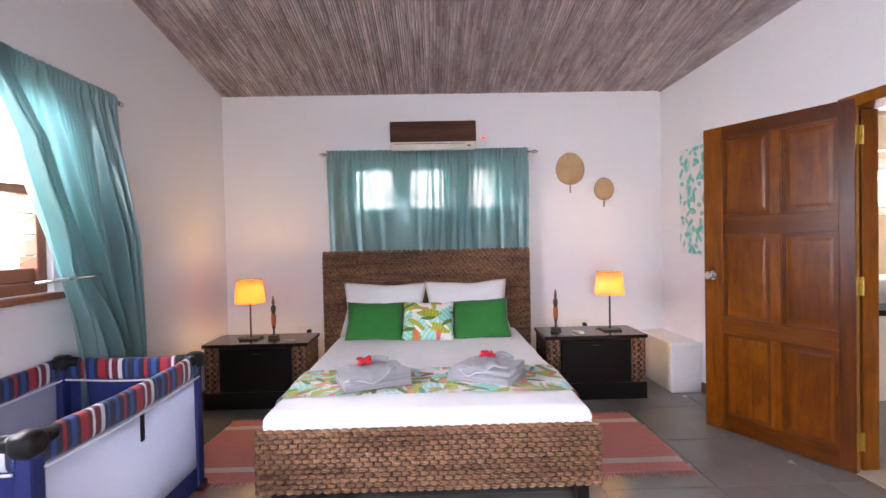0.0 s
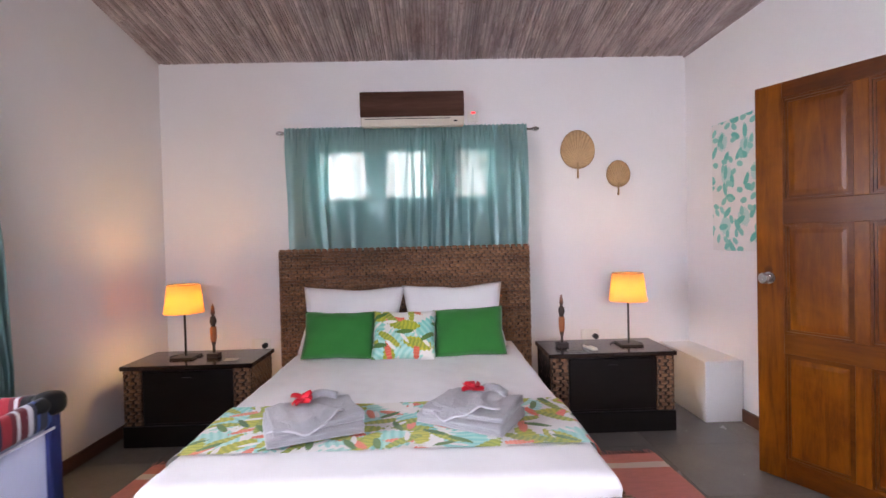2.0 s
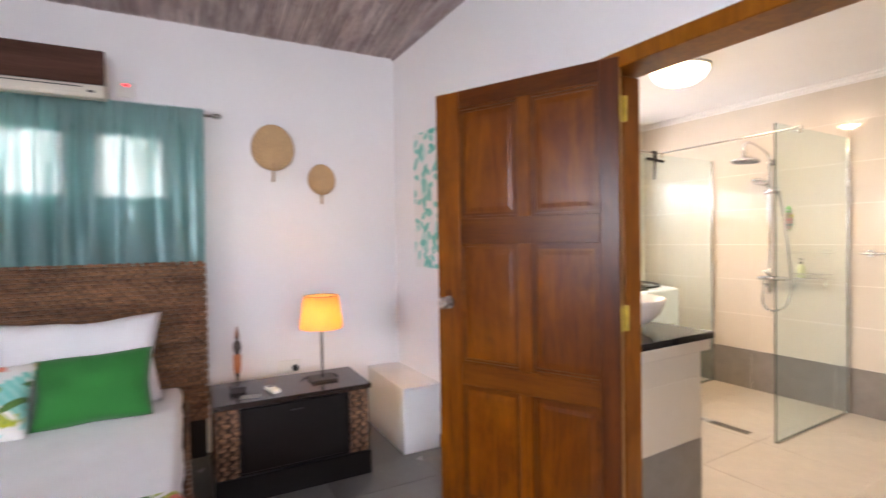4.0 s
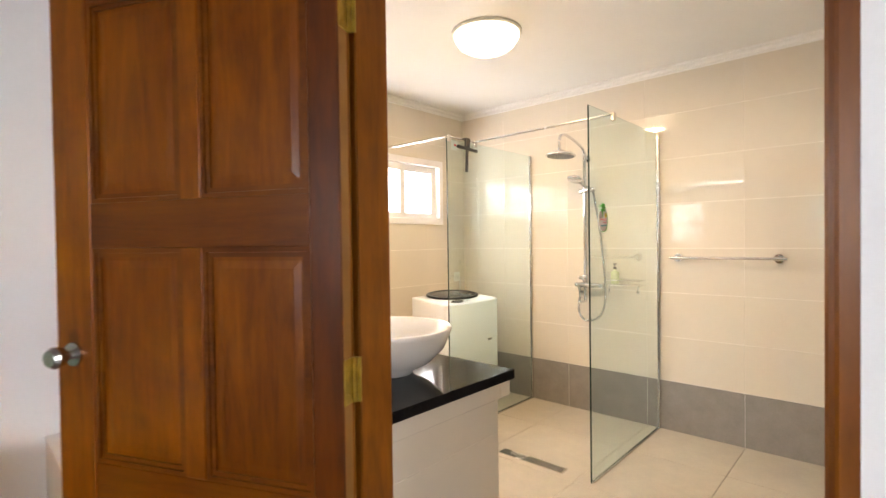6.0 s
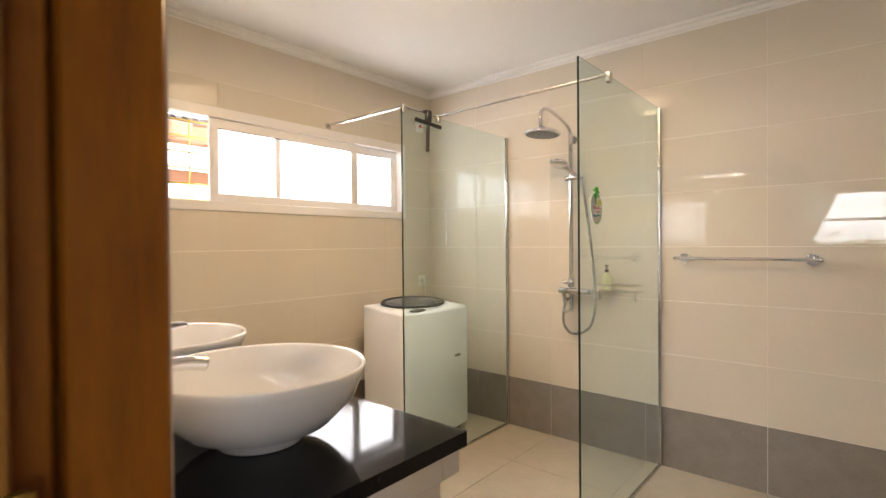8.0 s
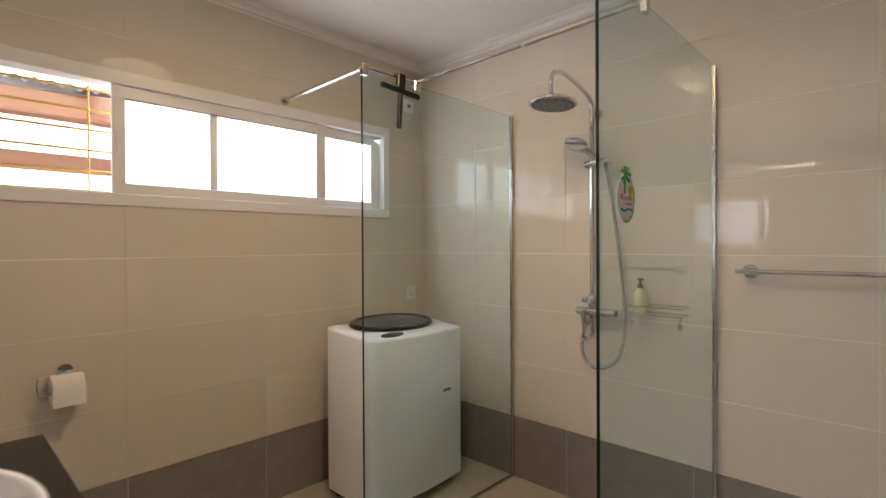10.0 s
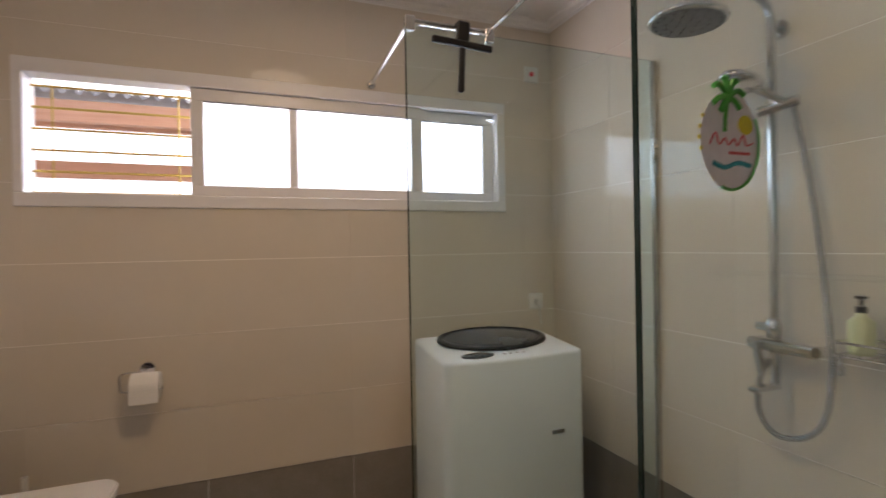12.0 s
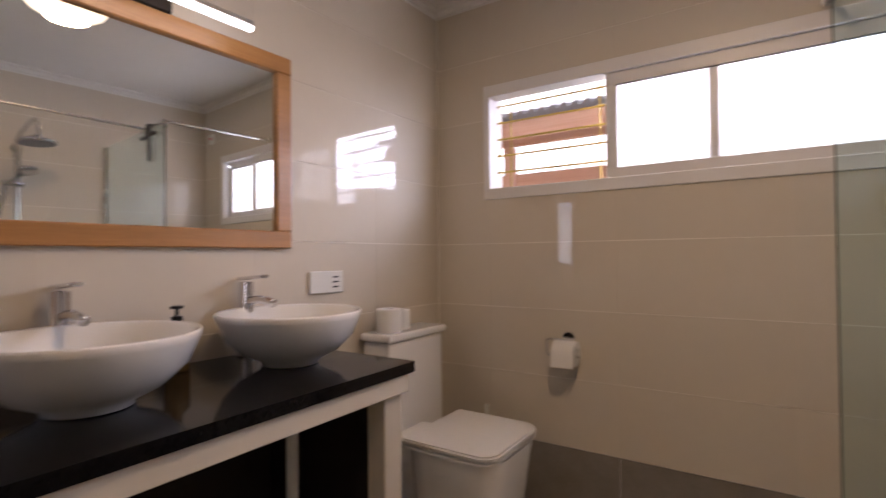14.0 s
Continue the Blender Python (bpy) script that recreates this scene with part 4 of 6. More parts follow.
def runner(s, t):
    a = (s - 0.5) * 2
    w = 0.795 * 1.0 + 0.006
    k = abs(a)
    y = 2.42 + t * 0.53 + 0.006 * math.sin(9 * s)
    if k < 0.78:
        x, z = a / 0.78 * (w - 0.035), 0.0
    else:
        q = (k - 0.78) / 0.22
        ang = min(1, q * 3) * math.pi / 2
        x = math.copysign(w - 0.035 + 0.043 * math.sin(ang) + 0.012 * max(0, q - 0.33), a)
        z = -0.043 * (1 - math.cos(ang)) - 0.20 * max(0, q - 0.33)
    wr = crumple((x, y - 2.15, 0), 0.006, 4.0) + crumple((x, y - 2.15, 0), 0.003, 13.0)
    return (x, y, 0.512 + 0.004 * (1 - a * a) + z + wr)


solid("bed_runner", sheet(120, 30, runner), TROPIC, BED @ pose(-0.245, 0, 0), "white bed runner printed with tropical green and red leaves", "bed runner", smooth=True)


def pillow_mesh(w, h, d, seed, corner=0.075):
    """A stuffed cushion lying in x and z, thick in y, with pulled-out corners."""
    bm = bmesh.new()
    n = 22
    def at(side):
        def f(s, t):
            a, b = (s - 0.5) * 2, (t - 0.5) * 2
            rim = (1 - abs(a) ** 2.6) * (1 - abs(b) ** 2.6)
            pinch = 1 - corner * (1 - abs(b)) * (abs(a) > 0.0) * abs(a) ** 3
            pinch2 = 1 - corner * (1 - abs(a)) * abs(b) ** 3
            x, z = a * w / 2 * pinch, b * h / 2 * pinch2
            y = side * d / 2 * max(0, rim) ** 0.45
            y += side * 0.010 * noise.noise(Vector((a * 2.2 + seed, b * 2.2, side))) * (rim > 0.05)
            return (x, y, z + 0.012 * noise.noise(Vector((a * 1.7 + seed, 3.1, 0))) * (b > 0.6))
        return f
    for side in (-1, 1):
        part_bm = sheet(n, n, at(side))
        tmp = bpy.data.meshes.new("pillow_half")
        part_bm.to_mesh(tmp)
        part_bm.free()
        bm.from_mesh(tmp)
    bmesh.ops.remove_doubles(bm, verts=bm.verts, dist=1e-4)
    bmesh.ops.recalc_face_normals(bm, faces=bm.faces)
    return bm


def lay_pillow(name, u, v, z, w, h, d, lean, yaw, material, label, category, seed, roll=0, group=""):
    ob = solid(name, pillow_mesh(w, h, d, seed, 0.13 if material is SHEET else 0.07), material, BED @ pose(u, v, z, lean, roll, yaw), label, category, smooth=True, group=group)
    return ob


lay_pillow("bed_pillow", -0.645, 4.19, 0.725, 0.75, 0.50, 0.15, -24, 0, SHEET, "white cotton bed pillow leaning on the headboard", "pillow", 1.0, 1, "white bed pillows")
lay_pillow("bed_pillow", 0.09, 4.19, 0.728, 0.75, 0.50, 0.15, -24, 0, SHEET, "white cotton bed pillow leaning on the headboard", "pillow", 5.0, -1, "white bed pillows")
lay_pillow("green_cushion", -0.70, 3.96, 0.655, 0.49, 0.34, 0.15, -30, 3, GREEN, "plain bright green cushion against white pillows", "cushion", 2.0, 2, "green cushions")
lay_pillow("green_cushion", 0.185, 3.96, 0.655, 0.49, 0.35, 0.15, -30, -2, GREEN, "plain bright green cushion against white pillows", "cushion", 7.0, -2, "green cushions")
lay_pillow("leaf_print_cushion", -0.255, 3.915, 0.652, 0.43, 0.35, 0.13, -32, 0, TROPICUSH, "small square cushion with tropical leaf print", "cushion", 3.0, 2)


TOWELHEM = surface("pale_towel_hem", (0.58, 0.575, 0.60), 0.9, vary=0.08, scale=30, bump=0.4)


def folded_slab(w, l, h, seed):
    """A towel folded in half: two soft layers with a groove between them and a rounded fold in front."""
    def at(s, t):
        a = s * 2 * math.pi
        ca, sa = math.cos(a), math.sin(a)
        y = l / 2 * math.copysign(abs(ca) ** 0.22, ca)
        z = h / 2 + h / 2 * math.copysign(abs(sa) ** 0.55, sa)
        if abs(ca) > 0.55:
            y -= math.copysign(0.010 * math.exp(-((z - h / 2) / (h * 0.10)) ** 2), ca)
        b = (t - 0.5) * 2
        x = w / 2 * math.copysign(1 - (1 - abs(b)) ** 1.6, b)
        p = Vector((x, y, z)) * 8
        soft = 0.011 if z > h * 0.4 else 0.003
        return (x + 0.006 * noise.noise(p + Vector((seed, 0, 0))), y + 0.006 * noise.noise(p + Vector((0, seed, 0))), max(0.0, z + soft * noise.noise(p * 1.4 + Vector((0, 0, seed)))))
    bm = sheet(48, 26, at)
    bmesh.ops.remove_doubles(bm, verts=bm.verts, dist=1e-5)
    bmesh.ops.holes_fill(bm, edges=[e for e in bm.edges if e.is_boundary])
    bmesh.ops.recalc_face_normals(bm, faces=bm.faces)
    return bm


def towel_stack(u, v, turn, seed):
    tw = thing("towel_stack", BED @ pose(u, v, 0.520, 0, 0, turn), "folded grey terry towels stacked with a red flower on top", "towels", "towels on the bed")
    part("bath_towel", folded_slab(0.37, 0.29, 0.048, seed), GREYTOWEL, tw, smooth=True)
    part("hand_towel", folded_slab(0.35, 0.275, 0.036, seed + 4), GREYTOWEL, tw, smooth=True, at=pose(0.006, 0.010, 0.044, 1, -1, 3))

    def drape(a, b):
        """The top cloth: a flap that comes to a blunt point over the front and curls up at one side."""
        x = a * 0.185
        front = -0.168 + 0.120 * abs(a + 0.25) ** 1.2
        y = 0.135 + (front - 0.135) * b
        z = 0.088 + 0.007 * noise.noise(Vector((x * 22 + seed, y * 9, 0))) + 0.004 * noise.noise(Vector((x * 55, y * 40, seed)))
        z += 0.020 * math.exp(-((a - 0.45 + 0.5 * (1 - b)) / 0.14) ** 2) * b - 0.030 * abs(a) ** 5
        z -= 0.042 * max(0.0, b - 0.86) / 0.14 * (1 - min(1.0, abs(a + 0.25)))
        return (x, y, z)
    part("face_cloth", sheet(60, 40, lambda s, t: drape((s - 0.5) * 2, t)), GREYTOWEL, tw, smooth=True)
    edge = [Vector(drape(k / 9 - 1, 1.0)) + Vector((0, -0.001, 0.001)) for k in range(19)]
    part("hem", tube(edge, 0.0045, 7, 3), TOWELHEM, tw, "pale stitched hem", smooth=True)
    rr = random.Random(seed)
    roll = tube([(-0.01, 0.10, 0.098), (0.05, 0.115, 0.115), (0.12, 0.09, 0.10)], 0.017, 8, 4)
    part("rolled_corner", roll, GREYTOWEL, tw, smooth=True)
    fl = thing("hibiscus_flower", tw.matrix_world @ pose(-0.03, 0.07, 0.095) @ Matrix.Diagonal((0.85, 0.85, 1.0, 1)), "red hibiscus flower lying on grey towels", "flower", "flowers on the towels")
    for k in range(5):
        def petal(s, t, k=k):
            w = 0.036 * math.sin(math.pi * min(1, 0.12 + 0.80 * t)) * (1 + 0.1 * math.sin(9 * s))
            x, y = (s - 0.5) * 2 * w, t * 0.060
            z = 0.010 + 0.035 * t - 0.028 * t * t + 0.008 * math.sin(s * 9 + k)
            return (x, y, z)
        part("petal", sheet(8, 6, petal), RED, fl, smooth=True, at=pose(0, 0, 0.004, rr.uniform(-10, 25), rr.uniform(-10, 10), 72 * k + rr.uniform(-9, 9)))


towel_stack(-0.56, 2.62, 22, 3)
towel_stack(0.10, 2.68, -30, 11)

# ---- bedroom: nightstands and what stands on them ----


def nightstand(u0, u1, label):
    w = u1 - u0
    ns = thing("nightstand", BED @ pose(u0, 3.775, 0), label, "nightstand", "nightstands beside the bed")
    d = 0.42
    part("plinth", boxed(-0.005, w + 0.005, -0.005, d, 0, 0.135, bevel=0.003), BLACKWOOD, ns)
    part("body", boxed(0.02, w - 0.02, 0.02, d - 0.01, 0.135, 0.498), BLACKWOOD, ns)
    part("tabletop", boxed(-0.012, w + 0.012, -0.012, d + 0.005, 0.498, 0.526, bevel=0.003), TOPWOOD, ns, "dark polished top")
    dr = part("door", boxed(0.125, w - 0.125, 0.004, 0.02, 0.15, 0.485, bevel=0.003), BLACKWOOD, ns)
    part("handle", boxed(w / 2 - 0.03, w / 2 + 0.03, -0.008, 0.004, 0.44, 0.446), IRON, dr)
    for x in (0.005, w - 0.115):
        post = part("woven_panel", boxed(x, x + 0.11, 0.008, 0.03, 0.136, 0.497), BACKING, ns, "panel of brown plaited fibre")
        woven(post, pose(x, 0.010, 0.138), 0.11, 0.358, 0.0242)
    for x, turn in ((0.0, -90), (w, 90)):
        side = part("woven_side", boxed(min(x, x * 0.97 + 0.012), max(x * 0.985, 0.012), 0.031, d - 0.02, 0.136, 0.497), BACKING, ns)
        woven(side, pose(x + (0.012 if turn < 0 else -0.012), d - 0.02 if turn < 0 else 0.02, 0.138, 0, 0, turn), d - 0.04, 0.358, 0.0242)
    return ns


nightstand(-2.055, -1.235, "black nightstand with woven fibre corners against the wall corner")
nightstand(0.700, 1.515, "black nightstand with woven fibre corners beside a white casing")


def table_lamp(u, v):
    lp = thing("table_lamp", BED @ pose(u, v, 0.526), "lit table lamp with yellow fabric shade on a nightstand", "table lamp", "bedside lamps")
    part("base", boxed(-0.075, 0.075, -0.075, 0.075, 0, 0.014, bevel=0.003), IRON, lp)
    part("pole", rodded((0, 0, 0.014), (0, 0, 0.36), 0.007, 12), IRON, lp)
    ob = part("shade", turned([(0.127, 0.308), (0.102, 0.500), (0.100, 0.500), (0.125, 0.308)], 40), SHADE, lp, "glowing yellow fabric shade", smooth=True)
    part("shade_ring", turned([(0.101, 0.498), (0.103, 0.500), (0.101, 0.502), (0.099, 0.500), (0.101, 0.498)], 40), IRON, lp)
    for k in range(3):
        a = 2 * math.pi * k / 3
        part("spoke", rodded((0, 0, 0.36), (0.118 * math.cos(a), 0.118 * math.sin(a), 0.34), 0.0025, 6), IRON, lp)
    part("cord", tube([(0.07, 0.0, 0.006), (0.10, 0.02, 0.004), (0.06, 0.09, 0.004), (-0.08, 0.08, 0.004), (-0.12, 0.02, 0.004)], 0.003), BLACKPLASTIC, lp)


table_lamp(-1.75, 3.98)
table_lamp(1.30, 3.99)


def figurine(u, v, lean):
    """A slim carved figure, as one plain turned shape on a block."""
    bm = turned([(0.0, 0.03), (0.010, 0.032), (0.008, 0.07), (0.014, 0.10), (0.020, 0.13), (0.021, 0.20), (0.014, 0.215), (0.022, 0.245), (0.018, 0.275),
                 (0.008, 0.285), (0.014, 0.305), (0.011, 0.33), (0.004, 0.36), (0.0, 0.365)], 14)
    box(bm, -0.04, 0.04, -0.03, 0.03, 0, 0.031, bevel=0.003)
    m, t, p = nodes_of("carved_painted_wood")
    c = t.nodes.new("ShaderNodeTexCoord")
    sp = t.nodes.new("ShaderNodeSeparateXYZ")
    t.links.new(c.outputs["Object"], sp.inputs[0])
    sc = t.nodes.new("ShaderNodeMath")
    sc.operation = "DIVIDE"
    sc.inputs[1].default_value = 0.37
    t.links.new(sp.outputs["Z"], sc.inputs[0])
    r = ramp(t, sc.outputs[0], [(0.0, (0.02, 0.012, 0.01)), (0.28, (0.03, 0.015, 0.01)), (0.30, (0.36, 0.10, 0.03)), (0.56, (0.40, 0.13, 0.04)), (0.58, (0.03, 0.016, 0.012)), (0.80, (0.05, 0.025, 0.016)), (0.88, (0.25, 0.09, 0.04))])
    t.links.new(r, p.inputs["Base Color"])
    p.inputs["Roughness"].default_value = 0.45
    solid("carved_figurine", bm, m, BED @ pose(u, v, 0.526, 0, lean, 0), "slim dark carved wooden figurine with orange wrap on a block", "figurine", smooth=False, group="figurines on the nightstands")


figurine(-1.555, 3.97, 0.0)
figurine(0.83, 3.98, 0.0)
solid("coaster", boxed(-0.045, 0.045, -0.035, 0.035, 0, 0.004, bevel=0.001), surface("grey_card", (0.30, 0.29, 0.28), 0.5), BED @ pose(-1.40, 3.88, 0.526, 0, 0, 8), "small grey card lying on the nightstand", "card")
solid("coaster", boxed(-0.05, 0.05, -0.03, 0.03, 0, 0.004, bevel=0.001), surface("grey_card_dark", (0.20, 0.20, 0.20), 0.4), BED @ pose(0.88, 3.85, 0.526, 0, 0, -12), "small grey card lying on the nightstand", "card")
rm = thing("remote_control", BED @ pose(1.0, 3.90, 0.526, 0, 0, 12), "small white remote control lying on the nightstand", "remote control")
part("body", boxed(-0.022, 0.022, -0.065, 0.065, 0, 0.018, bevel=0.005, seg=2), PLASTIC, rm)
part("screen", boxed(-0.014, 0.014, 0.018, 0.05, 0.0182, 0.0195), DARKPLASTIC, rm)


def socket(u, z, w):
    so = thing("wall_socket", BED @ pose(u, VB, z), "cream double wall socket with a plug behind the nightstand", "socket", "bedroom sockets")
    part("plate", boxed(-w / 2, w / 2, -0.010, 0, -0.043, 0.043, bevel=0.003), PLASTIC, so)
    for k in (-1, 1):
        part("rocker", boxed(k * w / 4 - 0.008, k * w / 4 + 0.008, -0.013, -0.010, 0.018, 0.034), PLASTIC, so)
    part("plug", rodded((w / 4, -0.010, -0.01), (w / 4, -0.045, -0.01), 0.021, 16), BLACKPLASTIC, so)


socket(-1.44, 0.49, 0.15)
socket(1.21, 0.49, 0.15)
sw = thing("wall_switch", BED @ pose(0.30, VB, 2.27), "white switch with red pilot light beside the air conditioner", "switch")
part("plate", boxed(-0.045, 0.045, -0.010, 0, -0.045, 0.045, bevel=0.003), PLASTIC, sw)
part("rocker", boxed(-0.012, 0.012, -0.015, -0.010, -0.02, 0.015, bevel=0.002), PLASTIC, sw)
part("pilot_light", boxed(-0.016, 0.016, -0.0125, -0.010, 0.022, 0.034), REDLED, sw, "small lit red lamp")
solid("switch_cable", rodded((0.32, VB - 0.006, 2.12), (0.32, VB - 0.006, 2.225), 0.004, 8), PLASTIC, BED, "thin white cable running down the wall", "cable")

# ---- bedroom: air conditioner, fans, picture, casing, rugs ----
ac = thing("air_conditioner", BED @ pose(-0.18, VB, 2.162), "wall air conditioner with dark wood-pattern front and white vent", "air conditioner")
part("casing", boxed(-0.395, 0.395, -0.175, 0, 0.01, 0.245, bevel=0.012, seg=2), ACSHELL, ac)
part("front_panel", boxed(-0.397, 0.397, -0.192, -0.165, 0.073, 0.262, bevel=0.005), ACWOOD, ac, "dark brown wood-pattern front panel")
part("lower_lip", boxed(-0.393, 0.393, -0.188, -0.127, 0.0, 0.070, bevel=0.010, seg=2), ACSHELL, ac)
part("vent_flap", boxed(-0.36, 0.285, -0.191, -0.183, 0.022, 0.052, bevel=0.002), ACSHELL, ac)
part("vent_gap", boxed(-0.365, 0.29, -0.1895, -0.1865, 0.053, 0.058), BLACKPLASTIC, ac)
part("display", boxed(0.315, 0.345, -0.1895, -0.186, 0.028, 0.040), BLACKPLASTIC, ac)


def palm_fan(u, z, w, h, stem):
    fan = thing("palm_leaf_fan", BED @ pose(u, VB - 0.012, z), "round dried palm-leaf fan hanging on the white wall", "wall fan", "palm fans on the wall")

    def outline(a):
        return Vector((math.sin(a) * w / 2 * (1 - 0.06 * math.cos(a)), 0, math.cos(a) * h / 2))

    def blade(s, t):
        a = (s - 0.5) * 2 * math.pi
        p = Vector((0, 0, -h * 0.34)).lerp(outline(a), t)
        p.y = 0.0035 * math.cos(a * 26) * t * (0.6 + 0.4 * math.cos(a)) - 0.018 * t * t
        return p
    part("blade", sheet(156, 8, blade), PALM, fan)
    rim = [outline((k / 40 - 0.5) * 2 * math.pi) + Vector((0, -0.019, 0)) for k in range(41)]
    part("rim", tube(rim, 0.003, 6, 1), PALMSTEM, fan)
    part("stem", rodded((0, -0.024, -h * 0.34), (0, -0.012, -h * 0.5 - stem), 0.006, 8, 0.008), PALMSTEM, fan)


palm_fan(1.13, 1.985, 0.272, 0.305, 0.078)
palm_fan(1.455, 1.785, 0.188, 0.21, 0.066)

canvas = thing("wall_picture", pose(face_x(4.03) - 0.027, 4.03, 1.165, 0, 0, -91), "tall canvas printed with green sea plants on the wall", "picture")
art = part("canvas", boxed(0, 0.62, 0, 0.895, 0, 0.024, bevel=0.003), SEAPRINT, canvas, at=pose(0, 0, 0, 90, 0, 0))

cas = thing("boxed_casing", BED @ pose(1.778, 3.885, 0), "low white plastered casing in the room corner", "casing")
part("body", boxed(0, UR - 1.778, 0, VB - 3.885, 0, 0.405, bevel=0.006, seg=2), PLASTER, cas)
part("lid", boxed(-0.003, UR - 1.7785, -0.003, VB - 3.8855, 0.405, 0.418, bevel=0.003), PLASTER, cas)


def rug(u0, u1, v0, v1, seed, label):
    rg = thing("rug", BED @ pose(u0, v0, 0.001), label, "rug", "rugs beside the bed")
    w, l = u1 - u0, v1 - v0
    r = random.Random(seed)

    def strip(y0, y1, name, mat):
        def at(s, t):
            y = y0 + t * (y1 - y0)
            return (s * w + 0.010 * math.sin(y * 6 + seed), y, 0.006 + 0.004 * noise.noise(Vector((s * 5, y * 6, seed))))
        bm = sheet(20, max(2, int((y1 - y0) / 0.04)), at)
        geo = bmesh.ops.extrude_face_region(bm, geom=list(bm.faces))["geom"]
        for v in geo:
            if isinstance(v, bmesh.types.BMVert):
                v.co.z = 0.0005
        bmesh.ops.recalc_face_normals(bm, faces=bm.faces)
        part(name, bm, mat, rg)
    strip(0.06, 0.17, "band", PINK)
    strip(0.17, 0.235, "stripe", RUGWHITE)
    strip(0.235, l - 0.235, "band", PINK)
    strip(l - 0.235, l - 0.17, "stripe", RUGWHITE)
    strip(l - 0.17, l - 0.06, "band", PINK)
    for y, sgn in ((0.06, -1), (l - 0.06, 1)):
        bm = bmesh.new()
        for k in range(int(w / 0.012)):
            x = k * 0.012 + r.uniform(0, 0.006)
            ln = r.uniform(0.035, 0.07)
            rod(bm, (x, y, 0.005), (x + r.uniform(-0.02, 0.02), y + sgn * ln, 0.003), 0.0025, 5, 0.0015, caps=False)
        ob = part("fringe", bm, PINK, rg)
        ob["kind"] = "stuff"


rug(-1.73, -1.02, 2.50, 3.56, 2, "faded pink cotton rug with white stripes beside the cot")
rug(0.52, 1.235, 2.47, 3.50, 5, "faded pink cotton rug with white stripes beside the bed")

# ---- bedroom: travel cot ----


def stripes(name):
    m, t, p = nodes_of(name)
    c = t.nodes.new("ShaderNodeTexCoord")
    sp = t.nodes.new("ShaderNodeSeparateXYZ")
    t.links.new(c.outputs["Object"], sp.inputs[0])
    md = t.nodes.new("ShaderNodeMath")
    md.operation = "FRACT"
    sc = t.nodes.new("ShaderNodeMath")
    sc.operation = "MULTIPLY"
    sc.inputs[1].default_value = 3.1
    t.links.new(sp.outputs["X"], sc.inputs[0])
    t.links.new(sc.outputs[0], md.inputs[0])
    navy, blue, red, dark, white = (0.008, 0.012, 0.045), (0.01, 0.06, 0.26), (0.36, 0.008, 0.02), (0.14, 0.006, 0.018), (0.62, 0.62, 0.66)
    r = t.nodes.new("ShaderNodeValToRGB")
    r.color_ramp.interpolation = "CONSTANT"
    stops = [(0.0, navy), (0.10, blue), (0.17, navy), (0.26, red), (0.31, navy), (0.38, blue), (0.46, navy), (0.52, red), (0.64, dark), (0.70, white), (0.745, dark), (0.84, white), (0.91, navy), (0.96, blue)]
    while len(r.color_ramp.elements) < len(stops):
        r.color_ramp.elements.new(0.5)
    for e, (at, col) in zip(r.color_ramp.elements, stops):
        e.position, e.color = at, (*col, 1)
    t.links.new(md.outputs[0], r.inputs["Fac"])
    t.links.new(r.outputs["Color"], p.inputs["Base Color"])
    p.inputs["Roughness"].default_value = 0.75
    p.inputs["Sheen Weight"].default_value = 0.2
    n = add_node(t, "ShaderNodeTexNoise", Scale=25.0, Detail=3.0)
    b = add_node(t, "ShaderNodeBump", Strength=0.25, Distance=0.01)
    t.links.new(c.outputs["Object"], n.inputs["Vector"])
    t.links.new(n.outputs["Fac"], b.inputs["Height"])
    t.links.new(b.outputs["Normal"], p.inputs["Normal"])
    return m


STRIPES = stripes("striped_cot_fabric")
NAVY = surface("navy_nylon", (0.012, 0.022, 0.13), 0.6, vary=0.2, scale=12, bump=0.2)
NET = cloth("white_cot_net", (0.80, 0.83, 0.97), 0.65, vary=0.02, rough=0.9, color_through=(0.82, 0.86, 1.0), sheer=0.50, blur=0.10)
PIPING = surface("white_piping", (0.70, 0.70, 0.74), 0.7)

CW, CL, CH = 0.70, 1.08, 0.755
cot = thing("travel_cot", BED @ pose(-2.165, 1.355, 0), "folding travel cot with navy striped rails and white net sides", "travel cot")


def padded_rail(length):
    """A padded rail along x: a slab rounded at the top."""
    def at(s, t):
        a = t * 2 * math.pi
        hx, hz = 0.022, 0.055
        y = hx * math.copysign(abs(math.cos(a)) ** 0.6, math.cos(a))
        z = hz * math.copysign(abs(math.sin(a)) ** 0.6, math.sin(a))
        sag = -0.014 * math.sin(math.pi * s)
        return (s * length, y, -hz + z + sag + 0.004 * noise.noise(Vector((s * 9, math.cos(a) * 2, math.sin(a) * 2))))
    return sheet(40, 16, at)


